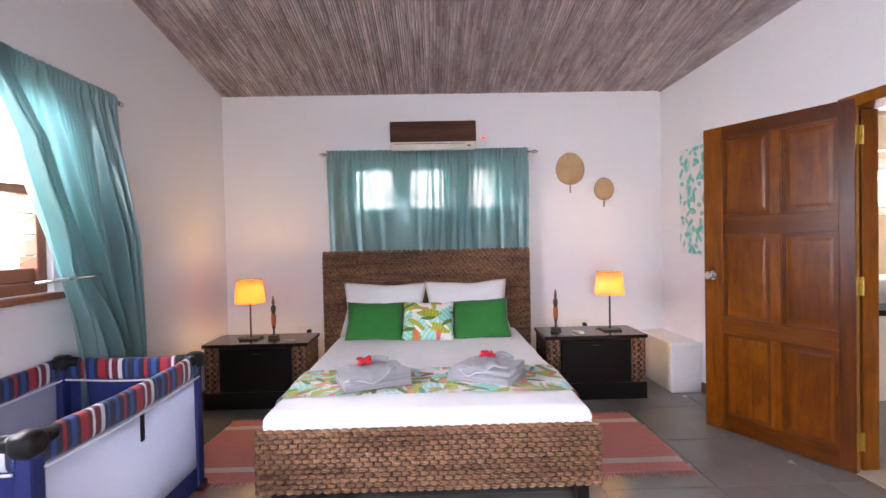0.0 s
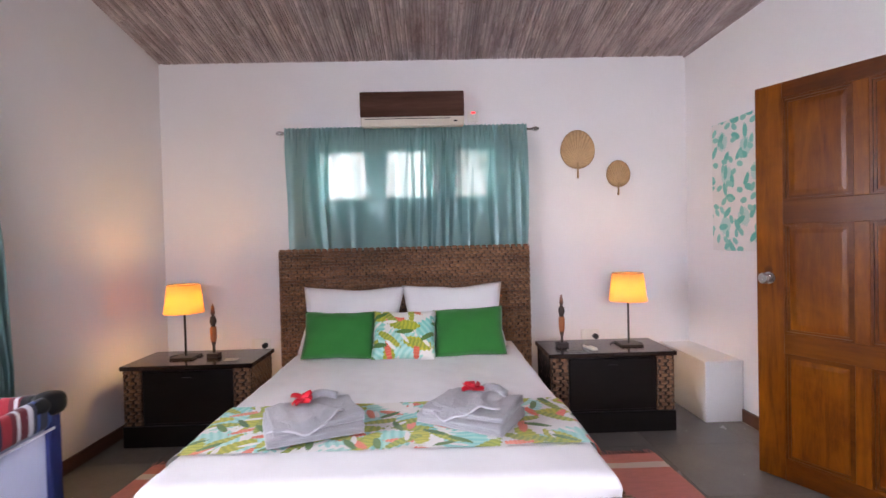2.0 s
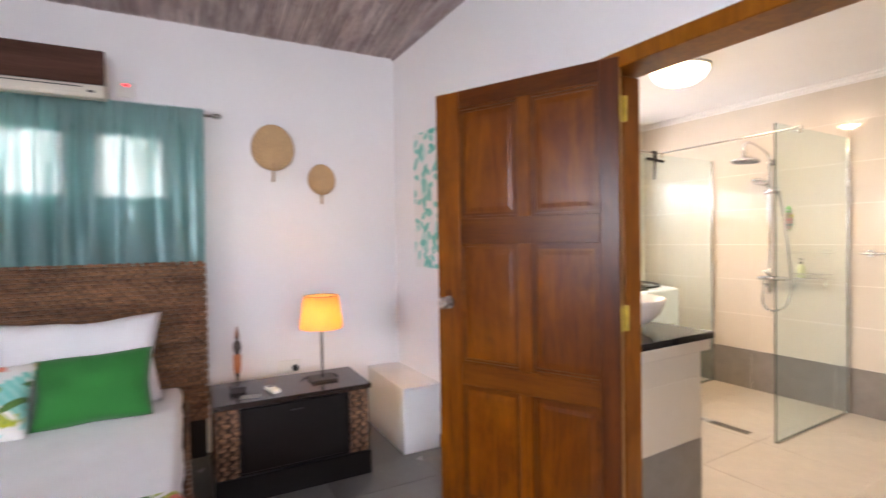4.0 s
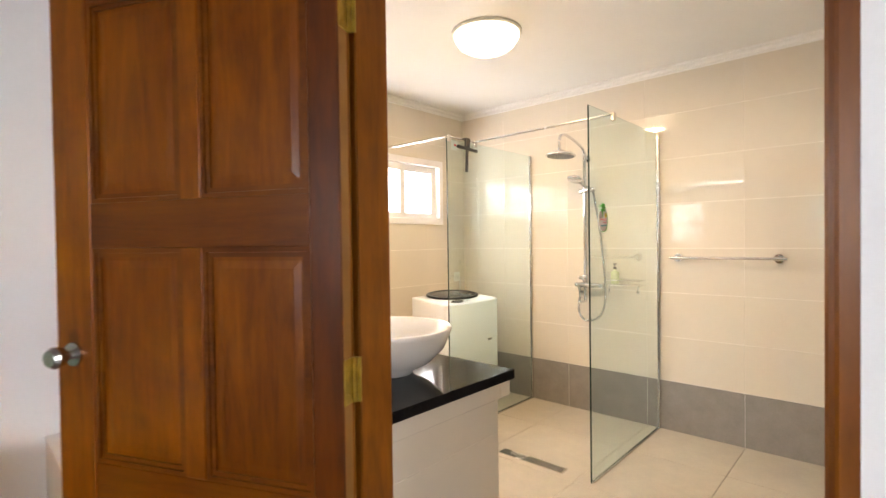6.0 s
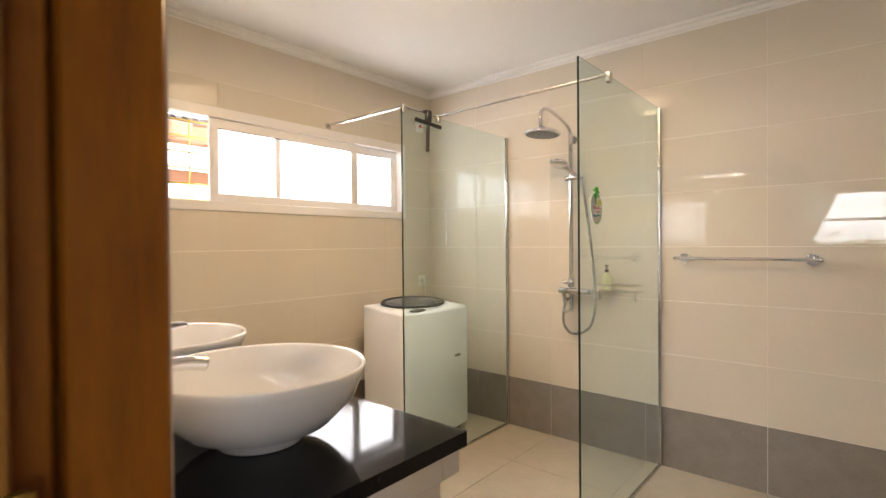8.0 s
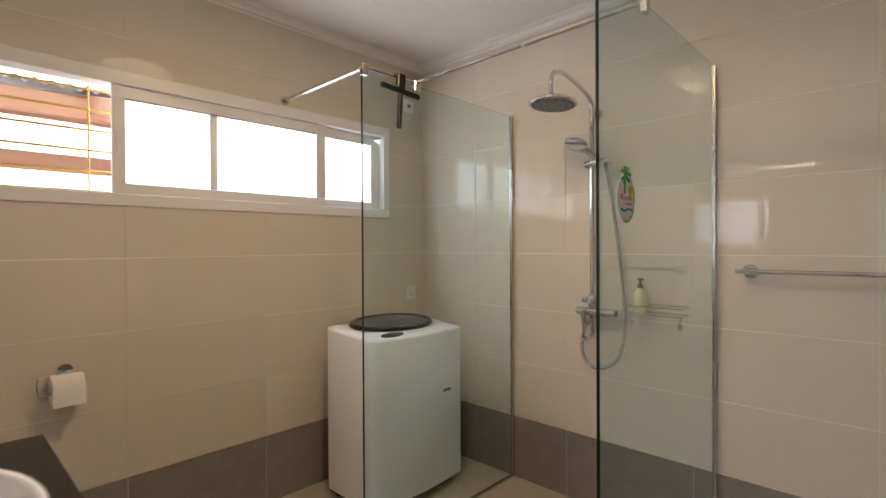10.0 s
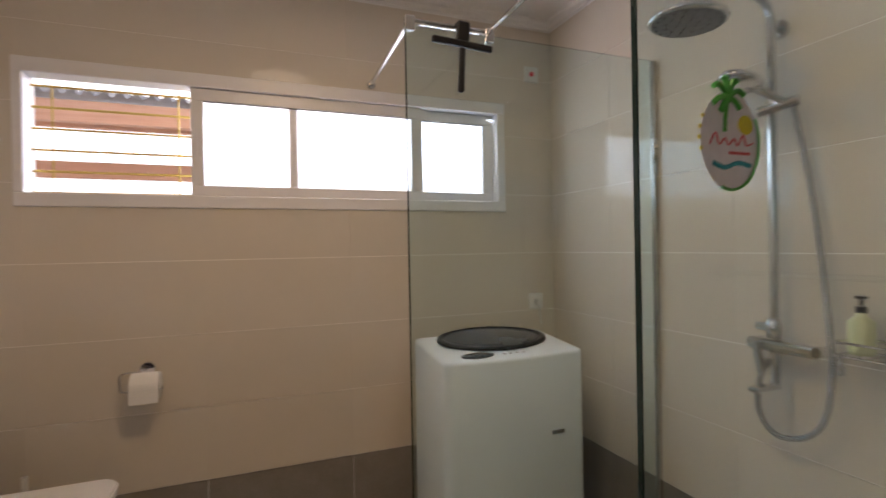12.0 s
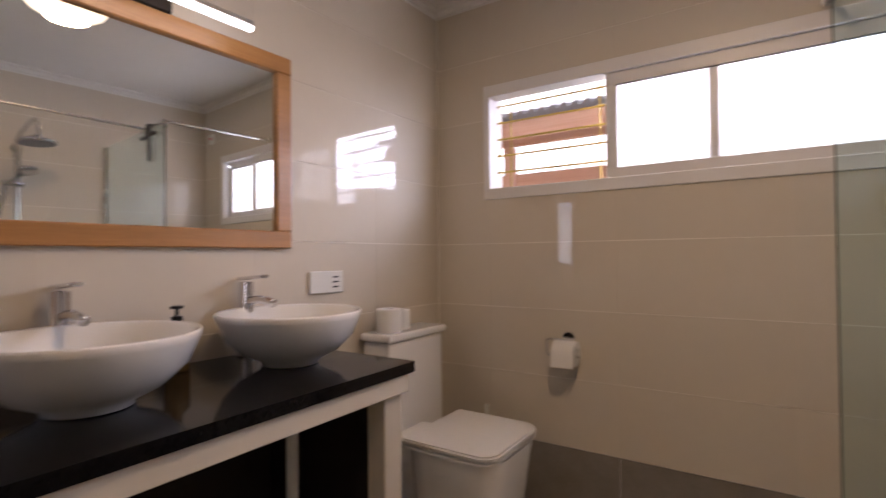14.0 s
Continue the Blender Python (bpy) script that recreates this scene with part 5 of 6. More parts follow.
for m, ln in ((pose(0.03, CL, CH), CW - 0.06), (pose(0.03, 0, CH), CW - 0.06), (pose(CW, 0.03, CH, 0, 0, 90), CL - 0.06), (pose(0, 0.03, CH, 0, 0, 90), CL - 0.06)):
    rl = part("padded_rail", padded_rail(ln), STRIPES, cot, "red, white and blue striped padded rail", smooth=True, at=m)
    part("piping", tube([(0, -0.027, -0.114), (ln / 2, -0.027, -0.127), (ln, -0.027, -0.114)], 0.005), PIPING, rl)
    part("piping", tube([(0, 0.027, -0.114), (ln / 2, 0.027, -0.127), (ln, 0.027, -0.114)], 0.005), PIPING, rl)
for x in (0, CW):
    for y in (0, CL):
        sx, sy = (1 if x == 0 else -1), (1 if y == 0 else -1)
        lg = part("leg_sleeve", boxed(min(x - sx * 0.02, x + sx * 0.035), max(x - sx * 0.02, x + sx * 0.035), min(y - sy * 0.02, y + sy * 0.045), max(y - sy * 0.02, y + sy * 0.045), 0.06, CH - 0.05, bevel=0.012, seg=2), NAVY, cot)
        cap = bmesh.new()
        bmesh.ops.create_uvsphere(cap, u_segments=20, v_segments=12, radius=1.0)
        for v in cap.verts:
            v.co = Vector((x + sx * 0.005 + 0.047 * math.copysign(abs(v.co.x) ** 0.7, v.co.x), y + sy * 0.005 + 0.047 * math.copysign(abs(v.co.y) ** 0.7, v.co.y), CH - 0.032 + 0.044 * math.copysign(abs(v.co.z) ** 0.7, v.co.z)))
        cp = part("corner_cap", cap, BLACKPLASTIC, cot, "rounded black plastic corner", smooth=True)
        arms = rodded((x, y, CH - 0.03), (x + sx * 0.095, y, CH - 0.03), 0.034, 14, 0.026)
        rod(arms, (x, y, CH - 0.03), (x, y + sy * 0.095, CH - 0.03), 0.034, 14, 0.026)
        part("rail_socket", arms, BLACKPLASTIC, cp, smooth=True)
        ft = boxed(min(x - sx * 0.03, x + sx * 0.04), max(x - sx * 0.03, x + sx * 0.04), min(y - sy * 0.03, y + sy * 0.04), max(y - sy * 0.03, y + sy * 0.04), 0.03, 0.085, bevel=0.01)
        fo = part("foot", ft, BLACKPLASTIC, cot)
        part("wheel", rodded((x + sx * 0.005, y - sy * 0.03, 0.03), (x + sx * 0.005, y - sy * 0.005, 0.03), 0.03, 16), surface("red_wheel", (0.30, 0.01, 0.015), 0.4), fo)
for x in (-0.004, CW + 0.004):
    part("net_side", boxed(x - 0.0015, x + 0.0015, 0.045, CL - 0.045, 0.17, CH - 0.100), NET, cot, "fine white net")
    part("lower_band", boxed(x - 0.004, x + 0.004, 0.04, CL - 0.04, 0.06, 0.17, bevel=0.002), NAVY, cot)
for y in (-0.004, CL + 0.004):
    part("end_panel", boxed(0.04, CW - 0.04, y - 0.003, y + 0.003, 0.06, CH - 0.095), NAVY, cot)
part("mattress", boxed(0.03, CW - 0.03, 0.03, CL - 0.03, 0.19, 0.285, bevel=0.035, seg=4), SHEET, cot, "thin white cot mattress")
part("base", boxed(0.03, CW - 0.03, 0.03, CL - 0.03, 0.165, 0.188), NAVY, cot)
part("strap", boxed(CW + 0.007, CW + 0.012, 0.56, 0.585, 0.50, 0.612), BLACKPLASTIC, cot)

# ---- bathroom: window ----
w3 = thing("window_3", pose(0, BY1, 0), "wide low sliding window in white aluminium with frosted panes", "window")
w3["kind"] = "structure"
X0, X1, Z0, Z1 = BWIN
fr = bmesh.new()
for a in ((X0 - 0.015, X1 + 0.015, Z0 - 0.02, Z0 + 0.033), (X0 - 0.015, X1 + 0.015, Z1 - 0.045, Z1 + 0.012), (X0 - 0.015, X0 + 0.018, Z0 + 0.033, Z1 - 0.045), (X1 - 0.03, X1 + 0.015, Z0 + 0.033, Z1 - 0.045)):
    box(fr, a[0], a[1], -0.014, 0.075, a[2], a[3], bevel=0.003)
part("window_frame", fr, ALU, w3, "white aluminium frame")


def sash(x0, x1, y, bars, wl=0.048, wr=0.056):
    bm = bmesh.new()
    z0, z1 = Z0 + 0.034, Z1 - 0.046
    for a in ((x0, x1, z0, z0 + 0.043), (x0, x1, z1 - 0.052, z1), (x0, x0 + wl, z0 + 0.043, z1 - 0.052), (x1 - wr, x1, z0 + 0.043, z1 - 0.052)):
        box(bm, a[0], a[1], y, y + 0.022, a[2], a[3], bevel=0.002)
    ob = part("sash", bm, ALU, w3, "white sliding sash")
    edges = [x0 + wl, *bars, x1 - wr]
    for a, b in zip(edges[::2], edges[1::2]):
        part("pane", boxed(a, b, y + 0.009, y + 0.013, z0 + 0.043, z1 - 0.052), FROST, ob, "bright frosted pane").visible_shadow = False
    for a, b in zip(bars[::2], bars[1::2]):
        part("inner_stile", boxed(a, b, y + 0.012, y + 0.02, z0 + 0.043, z1 - 0.052), ALU, ob)
    part("gasket", boxed(x0 + wl, x1 - wr, y + 0.0005, y + 0.006, z1 - 0.056, z1 - 0.0525), BLACKPLASTIC, ob)
    part("latch", boxed(x0 + 0.014, x0 + 0.026, y - 0.006, y, 1.70, 1.80, bevel=0.002), ALU, ob)
    return ob


sash(3.347, 4.366, 0.004, (3.742, 3.776))
sash(4.315, X1 - 0.031, 0.032, (), 0.05, 0.062)

# burglar bars, eave and garden outside
bars = thing("burglar_bars", pose(0, BY1 + 0.115, 0), "yellow painted burglar bars outside the bathroom window", "window bars")
for z in (1.545, 1.63, 1.715, 1.80, 1.885, 1.97):
    part("bar", rodded((X0, 0, z), (X1, 0, z), 0.005, 8), YELLOW, bars)
for x in (2.84, 3.29, 3.74, 4.19, 4.64):
    part("bar", rodded((x, 0.008, Z0), (x, 0.008, Z1), 0.004, 8), YELLOW, bars)
eave = thing("neighbour_roof", pose(0, 0, 0), "corrugated roof on orange timber beams outside the window", "roof")


def corrugated(s, t):
    x = 0.5 + s * 6.0
    return (x, 5.35 + t * 3.2, 2.18 + t * 0.75 + 0.018 * math.sin(x * 2 * math.pi / 0.076))


part("roof_sheet", sheet(640, 2, corrugated), SHEETROOF, eave)
for y, z in ((5.45, 2.10), (6.35, 2.26)):
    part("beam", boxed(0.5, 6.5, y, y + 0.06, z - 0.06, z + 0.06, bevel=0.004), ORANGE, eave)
for x in (1.2, 2.3, 3.5, 4.7, 5.9):
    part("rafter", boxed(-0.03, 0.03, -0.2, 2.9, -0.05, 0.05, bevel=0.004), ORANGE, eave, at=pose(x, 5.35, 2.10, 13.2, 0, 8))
for x in (1.9, 5.1):
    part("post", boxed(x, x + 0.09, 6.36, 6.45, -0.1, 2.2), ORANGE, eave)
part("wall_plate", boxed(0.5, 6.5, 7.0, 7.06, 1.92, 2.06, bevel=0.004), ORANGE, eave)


def shrub(name, m, w, d, h, count, seed, leaf=None):
    """A hedge of many small leaves with gaps."""
    r = random.Random(seed)
    vs, fs = [], []
    for _ in range(count):
        c = Vector((r.uniform(-w / 2, w / 2), r.uniform(-d / 2, d / 2), r.uniform(0.05, 1) ** 0.8 * h * (0.65 + 0.35 * noise.noise(Vector((r.random() * 9, seed, 0))))))
        a = Vector((r.uniform(-1, 1), r.uniform(-1, 1), r.uniform(-0.6, 1))).normalized()
        b = a.orthogonal().normalized()
        l, q = r.uniform(0.05, 0.12), r.uniform(0.018, 0.04)
        k = len(vs)
        vs += [c - a * l, c + b * q, c + a * l, c - b * q]
        fs.append((k, k + 1, k + 2, k + 3))
    me = bpy.data.meshes.new("leaves")
    me.from_pydata(vs, [], fs)
    me.materials.append(leaf or LEAF)
    sh = thing(name, m, "sunlit green hedge outside the window", "hedge")
    st = new("leaves", me)
    st.parent = sh
    st["kind"] = "stuff"
    for k in range(7):
        x = (k - 3) * w / 7.5
        part("stem", rodded((x, 0, 0), (x + r.uniform(-0.2, 0.2), r.uniform(-0.1, 0.1), h * 0.8), 0.02, 6, 0.006), PALMSTEM, sh)


shrub("garden_hedge", pose(3.2, 8.6, -0.1), 7.0, 1.0, 1.95, 5000, 3)
shrub("garden_hedge", BED @ pose(-5.6, 1.4, -0.1, 0, 0, 90), 6.0, 1.2, 2.0, 4000, 8)
shrub("garden_shrub", BED @ pose(-2.70, 1.35, -0.1, 0, 0, 90), 2.3, 0.45, 2.0, 2400, 21, LEAFTHIN)
ground = boxed(-300, 300, -300, 300, -0.3, -0.2)
structure("ground", ground, EARTH, None, "sandy garden ground")
bk = bmesh.new()
box(bk, -8, 14, 12.0, 12.05, -0.2, 9)
structure("backdrop_1", bk, SKYGLOW, None, "bright hazy sky")
bk = bmesh.new()
box(bk, -9.05, -9.0, -8, 26, -0.2, 14)
structure("backdrop_2", bk, SKYGLOW, None, "bright hazy sky")

# ---- bathroom: shower ----


def glass_panel(name, x0, x1, y, z1, label):
    g = thing(name, pose(0, y, 0), label, "shower screen", "shower screens")
    ob = part("pane", boxed(x0, x1, -0.004, 0.004, 0.006, z1), GLASS, g, "greenish clear glass")
    ob.visible_shadow = False
    part("edge", boxed(x0 - 0.0032, x0 - 0.0002, -0.0042, 0.0042, 0.006, z1), GLASSEDGE, g)
    part("wall_channel", boxed(x1, x1 + 0.02, -0.011, 0.011, 0.0, z1, bevel=0.002), STEEL, g)
    part("floor_channel", boxed(x0 + 0.02, x1 - 0.001, -0.011, 0.011, 0.0005, 0.012), STEEL, g)
    return g


g1 = glass_panel("shower_screen", 4.044, 5.084, 2.652, 2.055, "clear frameless glass shower screen with chrome wall channel")
g2 = glass_panel("shower_screen", 4.056, 5.084, 3.686, 2.035, "clear frameless glass shower screen before the washing machine")
br = thing("shower_brace", pose(0, 0, 2.05), "thin steel brace bars along the shower screens", "brace bar")
part("bar", rodded((4.36, 2.652, 0.012), (4.36, 3.686, 0.0), 0.008, 12), STEEL, br)
part("bar", rodded((4.065, 3.69, 0.0), (4.37, 3.69, 0.0), 0.007, 12), STEEL, br)
part("bar", rodded((4.075, 3.69, 0.0), (4.11, BY1 - 0.01, 0.018), 0.009, 12), STEEL, br)
for x, y, z in ((4.36, 2.652, 0.004), (4.36, 3.686, -0.01), (4.07, 3.687, -0.008)):
    part("clip", boxed(x - 0.016, x + 0.016, y - 0.013, y + 0.013, z - 0.03, z + 0.018, bevel=0.003), STEEL, br)
part("flange", rodded((4.11, BY1 - 0.009, 0.018), (4.11, BY1 - 0.02, 0.018), 0.02, 16), STEEL, br)

sq = thing("squeegee", pose(4.25, 3.686, 1.985, 0, 3, 0), "black shower squeegee hanging on the glass screen", "squeegee")
part("blade", boxed(-0.11, 0.11, -0.030, -0.012, -0.012, 0.010, bevel=0.004), BLACKPLASTIC, sq)
part("handle", boxed(-0.011, 0.011, -0.028, -0.010, -0.165, -0.012, bevel=0.005), BLACKPLASTIC, sq)
part("hook", boxed(-0.022, 0.022, -0.030, -0.008, 0.010, 0.075, bevel=0.004), BLACKPLASTIC, sq)
part("hook_back", boxed(-0.02, 0.02, -0.0082, 0.016, 0.066, 0.075), BLACKPLASTIC, sq)



def ribbed_steel(name):
    """Steel with fine rings across an upright hose."""
    m, t, p = nodes_of(name)
    wave = add_node(t, "ShaderNodeTexWave", Scale=42.0, Distortion=0.6)
    wave.bands_direction = "Z"
    t.links.new(object_coords(t), wave.inputs["Vector"])
    t.links.new(ramp(t, wave.outputs["Fac"], [(0.2, (0.16, 0.17, 0.18)), (0.6, (0.66, 0.67, 0.69))]), p.inputs["Base Color"])
    p.inputs["Metallic"].default_value, p.inputs["Roughness"].default_value = 1.0, 0.24
    b = add_node(t, "ShaderNodeBump", Strength=0.5, Distance=0.003)
    t.links.new(wave.outputs["Fac"], b.inputs["Height"])
    t.links.new(b.outputs["Normal"], p.inputs["Normal"])
    return m


RIBBED = ribbed_steel("ribbed_steel_hose")
sh = thing("shower_column", pose(5.10, 3.17, 0), "chrome shower column with rain head, hand shower and mixer", "shower")
part("riser", rodded((-0.055, 0, 0.86), (-0.055, 0, 1.975), 0.0135, 16), CHROME, sh)
part("arm", tube([(-0.055, 0, 1.97), (-0.075, 0.004, 2.015), (-0.16, 0.018, 2.06), (-0.27, 0.036, 2.095), (-0.33, 0.045, 2.085), (-0.35, 0.048, 2.045), (-0.35, 0.048, 1.985)], 0.011, 10), CHROME, sh, smooth=True)
part("rain_head", turned([(0.0, 0.03), (0.02, 0.032), (0.03, 0.022), (0.08, 0.010), (0.105, -0.004), (0.108, -0.012), (0.10, -0.018), (0.0, -0.018)], 36), CHROME, sh, "round chrome rain shower head", smooth=True, at=pose(-0.345, 0.040, 1.950, 2, 3, 0))
part("nozzle_plate", turned([(0.0, -0.0185), (0.097, -0.0185), (0.097, -0.0200), (0.0, -0.0200)], 36), surface("grey_nozzle_plate", (0.13, 0.13, 0.13), 0.4, vary=0.1, bump=0.0), sh, "dark grey underside", at=pose(-0.345, 0.040, 1.950, 2, 3, 0))
nz = bmesh.new()
for k in range(3):
    for j in range(6 + 6 * k):
        a = 2 * math.pi * j / (6 + 6 * k)
        r = 0.03 + 0.028 * k
        rod(nz, (r * math.cos(a), r * math.sin(a), -0.018), (r * math.cos(a), r * math.sin(a), -0.023), 0.003, 6)
part("nozzles", nz, DARKPLASTIC, sh, at=pose(-0.345, 0.040, 1.950, 2, 3, 0))
part("wall_bracket", rodded((-0.055, 0, 1.945), (-0.011, 0, 1.945), 0.011, 12), CHROME, sh)
part("wall_rose", rodded((-0.024, 0, 1.945), (-0.006, 0, 1.945), 0.027, 20), CHROME, sh)
part("slider", rodded((-0.075, 0.03, 1.695), (-0.04, -0.07, 1.71), 0.017, 14), CHROME, sh)
part("hand_shower", turned([(0.0, 0.02), (0.03, 0.018), (0.048, 0.006), (0.05, -0.006), (0.045, -0.012), (0.0, -0.012)], 28), CHROME, sh, smooth=True, at=pose(-0.155, 0.025, 1.782, 8, 20, 0) @ Matrix.Diagonal((1.25, 1.25, 1.1, 1)))
part("hand_grip", rodded((-0.135, 0.02, 1.772), (-0.045, -0.05, 1.70), 0.012, 12), CHROME, sh)
part("hose", tube([(-0.05, -0.06, 1.69), (-0.045, -0.10, 1.45), (-0.045, -0.135, 1.15), (-0.05, -0.15, 0.90), (-0.055, -0.11, 0.76), (-0.06, -0.01, 0.715), (-0.06, 0.05, 0.77), (-0.058, 0.05, 0.87), (-0.055, 0.02, 0.94)], 0.0085, 8), RIBBED, sh, "ribbed steel hose", smooth=True)
part("mixer_body", rodded((-0.06, 0.075, 0.985), (-0.06, -0.115, 0.985), 0.020, 16), CHROME, sh)
for y in (0.075, -0.115):
    part("mixer_end", rodded((-0.06, y, 0.985), (-0.008, y, 0.985), 0.016, 14), CHROME, sh)
part("diverter", turned([(0.0, 0.03), (0.02, 0.028), (0.025, 0.0), (0.02, -0.03), (0.0, -0.03)], 20), CHROME, sh, smooth=True, at=pose(-0.06, 0.0, 1.04))
part("diverter_knob", rodded((-0.06, 0, 1.04), (-0.06, 0.05, 1.04), 0.014, 14), CHROME, sh)
part("lever", boxed(-0.012, 0.012, -0.010, 0.010, -0.11, 0.0, bevel=0.005), CHROME, sh, at=pose(-0.095, 0.035, 1.0, 0, -14, 0))
part("spout", boxed(-0.16, -0.05, -0.018, 0.018, 0.855, 0.872, bevel=0.006), CHROME, sh)

shelf = thing("soap_basket", pose(5.10, 2.865, 1.0), "chrome wire soap basket on the shower wall", "soap basket")
for z in (0.0, 0.035):
    for a, b in (((-0.006, -0.115, z), (-0.006, 0.115, z)), ((-0.11, -0.115, z), (-0.11, 0.115, z)), ((-0.006, -0.115, z), (-0.11, -0.115, z)), ((-0.006, 0.115, z), (-0.11, 0.115, z))):
        part("wire", rodded(a, b, 0.0035, 6), CHROME, shelf)
for k in range(8):
    y = -0.105 + k * 0.030
    part("wire", rodded((-0.006, y, 0), (-0.11, y, 0), 0.002, 6), CHROME, shelf)
for y in (-0.105, 0.105):
    part("foot", rodded((-0.10, y, 0), (-0.10, y, -0.055), 0.004, 8), CHROME, shelf)
    part("foot", rodded((-0.10, y, -0.03), (-0.10, y, -0.05), 0.010, 10), CHROME, shelf)
bot = thing("soap_bottle", pose(5.045, 2.945, 1.003), "small pale yellow pump bottle standing in the soap basket", "bottle")
part("body", turned([(0.0, 0.0), (0.028, 0.0), (0.03, 0.01), (0.03, 0.085), (0.012, 0.10), (0.012, 0.108), (0.0, 0.108)], 20), surface("pale_soap", (0.60, 0.62, 0.35), 0.25, vary=0.05, bump=0.0), bot, smooth=True)
part("pump", turned([(0.0, 0.108), (0.013, 0.108), (0.013, 0.125), (0.005, 0.127), (0.005, 0.142), (0.014, 0.145), (0.014, 0.152), (0.0, 0.152)], 14), BLACKPLASTIC, bot)

rail = thing("towel_rail", pose(5.10, 0, 1.20), "straight chrome towel rail on the cream tiles", "towel rail")
part("bar", rodded((-0.055, 1.90, 0), (-0.055, 2.56, 0), 0.0095, 14), CHROME, rail)
for y in (1.945, 2.515):
    part("stem", rodded((-0.055, y, 0), (-0.006, y, 0), 0.011, 12), CHROME, rail)
    part("rose", rodded((-0.022, y, 0), (-0.005, y, 0), 0.028, 20), CHROME, rail)

# oval sticker with palm tree on the glass
stk = thing("oval_sticker", pose(4.205, 2.6455, 1.445), "oval white sticker with palm tree, sun and wave on the glass", "sticker")
PAINTS = {"white": surface("sticker_white", (0.80, 0.78, 0.79), 0.5), "green": surface("sticker_green", (0.06, 0.36, 0.04), 0.5), "yellow": surface("sticker_yellow", (0.70, 0.60, 0.02), 0.5),
          "red": surface("sticker_red", (0.66, 0.10, 0.12), 0.5), "blue": surface("sticker_blue", (0.03, 0.32, 0.38), 0.5)}


def disc(rx, rz, y, cx=0.0, cz=0.0):
    bm = bmesh.new()
    vs = [bm.verts.new((cx + rx * math.cos(2 * math.pi * k / 40), y, cz + rz * math.sin(2 * math.pi * k / 40))) for k in range(40)]
    f = bm.faces.new(vs)
    ex = bmesh.ops.extrude_face_region(bm, geom=[f])["geom"]
    for v in ex:
        if isinstance(v, bmesh.types.BMVert):
            v.co.y += 0.0005
    bmesh.ops.recalc_face_normals(bm, faces=bm.faces)
    return bm


part("oval", disc(0.057, 0.070, -0.0005, 0, -0.002), PAINTS["white"], stk)
part("sun", disc(0.015, 0.014, -0.0014, 0.030, 0.022), PAINTS["yellow"], stk)
part("border", tube([(0.056 * math.cos(a), -0.001, 0.069 * math.sin(a) - 0.002) for a in [math.radians(q) for q in range(-110, 31, 10)]], 0.0022, 6, 2), PAINTS["green"], stk)
for k, (x, z) in enumerate(((-0.053, 0.03), (-0.058, 0.015), (-0.060, 0.0), (-0.057, -0.015))):
    part("dot", disc(0.003, 0.003, -0.0014, x, z), PAINTS["yellow"], stk)
part("wave", tube([(-0.035, -0.0012, -0.034), (-0.012, -0.0012, -0.040), (0.012, -0.0012, -0.033), (0.037, -0.0012, -0.036)], 0.0035, 6, 4), PAINTS["blue"], stk)
part("word_bar", tube([(-0.040, -0.0012, -0.008), (-0.030, -0.0012, 0.008), (-0.022, -0.0012, -0.008), (-0.012, -0.0012, 0.001), (-0.004, -0.0012, -0.008), (0.006, -0.0012, 0.001), (0.014, -0.0012, -0.008), (0.024, -0.0012, 0.007), (0.031, -0.0012, -0.007), (0.044, -0.0012, -0.003)], 0.0012, 6, 4), PAINTS["red"], stk)
part("word_bar", boxed(-0.004, 0.038, -0.0014, -0.0008, -0.021, -0.017), PAINTS["red"], stk)
part("trunk", tube([(-0.012, -0.0016, 0.010), (-0.010, -0.0016, 0.035), (-0.004, -0.0016, 0.060)], 0.003, 6, 4), PAINTS["green"], stk)
for dx, dz in ((-0.030, -0.012), (-0.028, 0.012), (-0.008, 0.024), (0.016, 0.020), (0.030, 0.004), (0.022, -0.016), (-0.016, -0.022)):
    part("frond", tube([(-0.004, -0.0018, 0.060), (-0.004 + dx * 0.6, -0.0018, 0.062 + dz * 0.8 + 0.004), (-0.004 + dx, -0.0018, 0.060 + dz)], 0.0042, 6, 4), PAINTS["green"], stk)

drain = thing("floor_drain", pose(4.075, 0, 0.0), "long slotted steel shower drain in the floor", "drain")
part("tray", boxed(-0.035, 0.035, 2.83, 3.27, 0.003, 0.0062), STEEL, drain)
for k in range(30):
    y = 2.845 + k * 0.0142
    part("slot", boxed(-0.026, 0.026, y, y + 0.006, 0.0063, 0.0068), BLACKPLASTIC, drain)

# ---- bathroom: washing machine ----
WMW, WMD, WMH = 0.64, 0.40, 0.857
wm = thing("washing_machine", pose(4.243, 3.868, 0), "white top-loading washing machine with dark oval lid", "washing machine")


def wm_outline(s, inset=0.0):
    """A plan with rounded corners and a front that bows forward a little."""
    r, w, d = 0.045, WMW, WMD
    corners = ((w - r, r, -90), (w - r, d - r, 0), (r, d - r, 90), (r, r, 180))
    pts = [(cx + (r - inset) * math.cos(math.radians(a0 + 15 * k)), cy + (r - inset) * math.sin(math.radians(a0 + 15 * k))) for cx, cy, a0 in corners for k in range(7)]
    pts += [(r + (w - 2 * r) * k / 12, inset - 0.018 * math.sin(math.pi * k / 12)) for k in range(1, 12)]
    return pts[s % len(pts)]


WMN = 39


def wm_rise(y):
    return 0.036 * max(0.0, y / WMD)


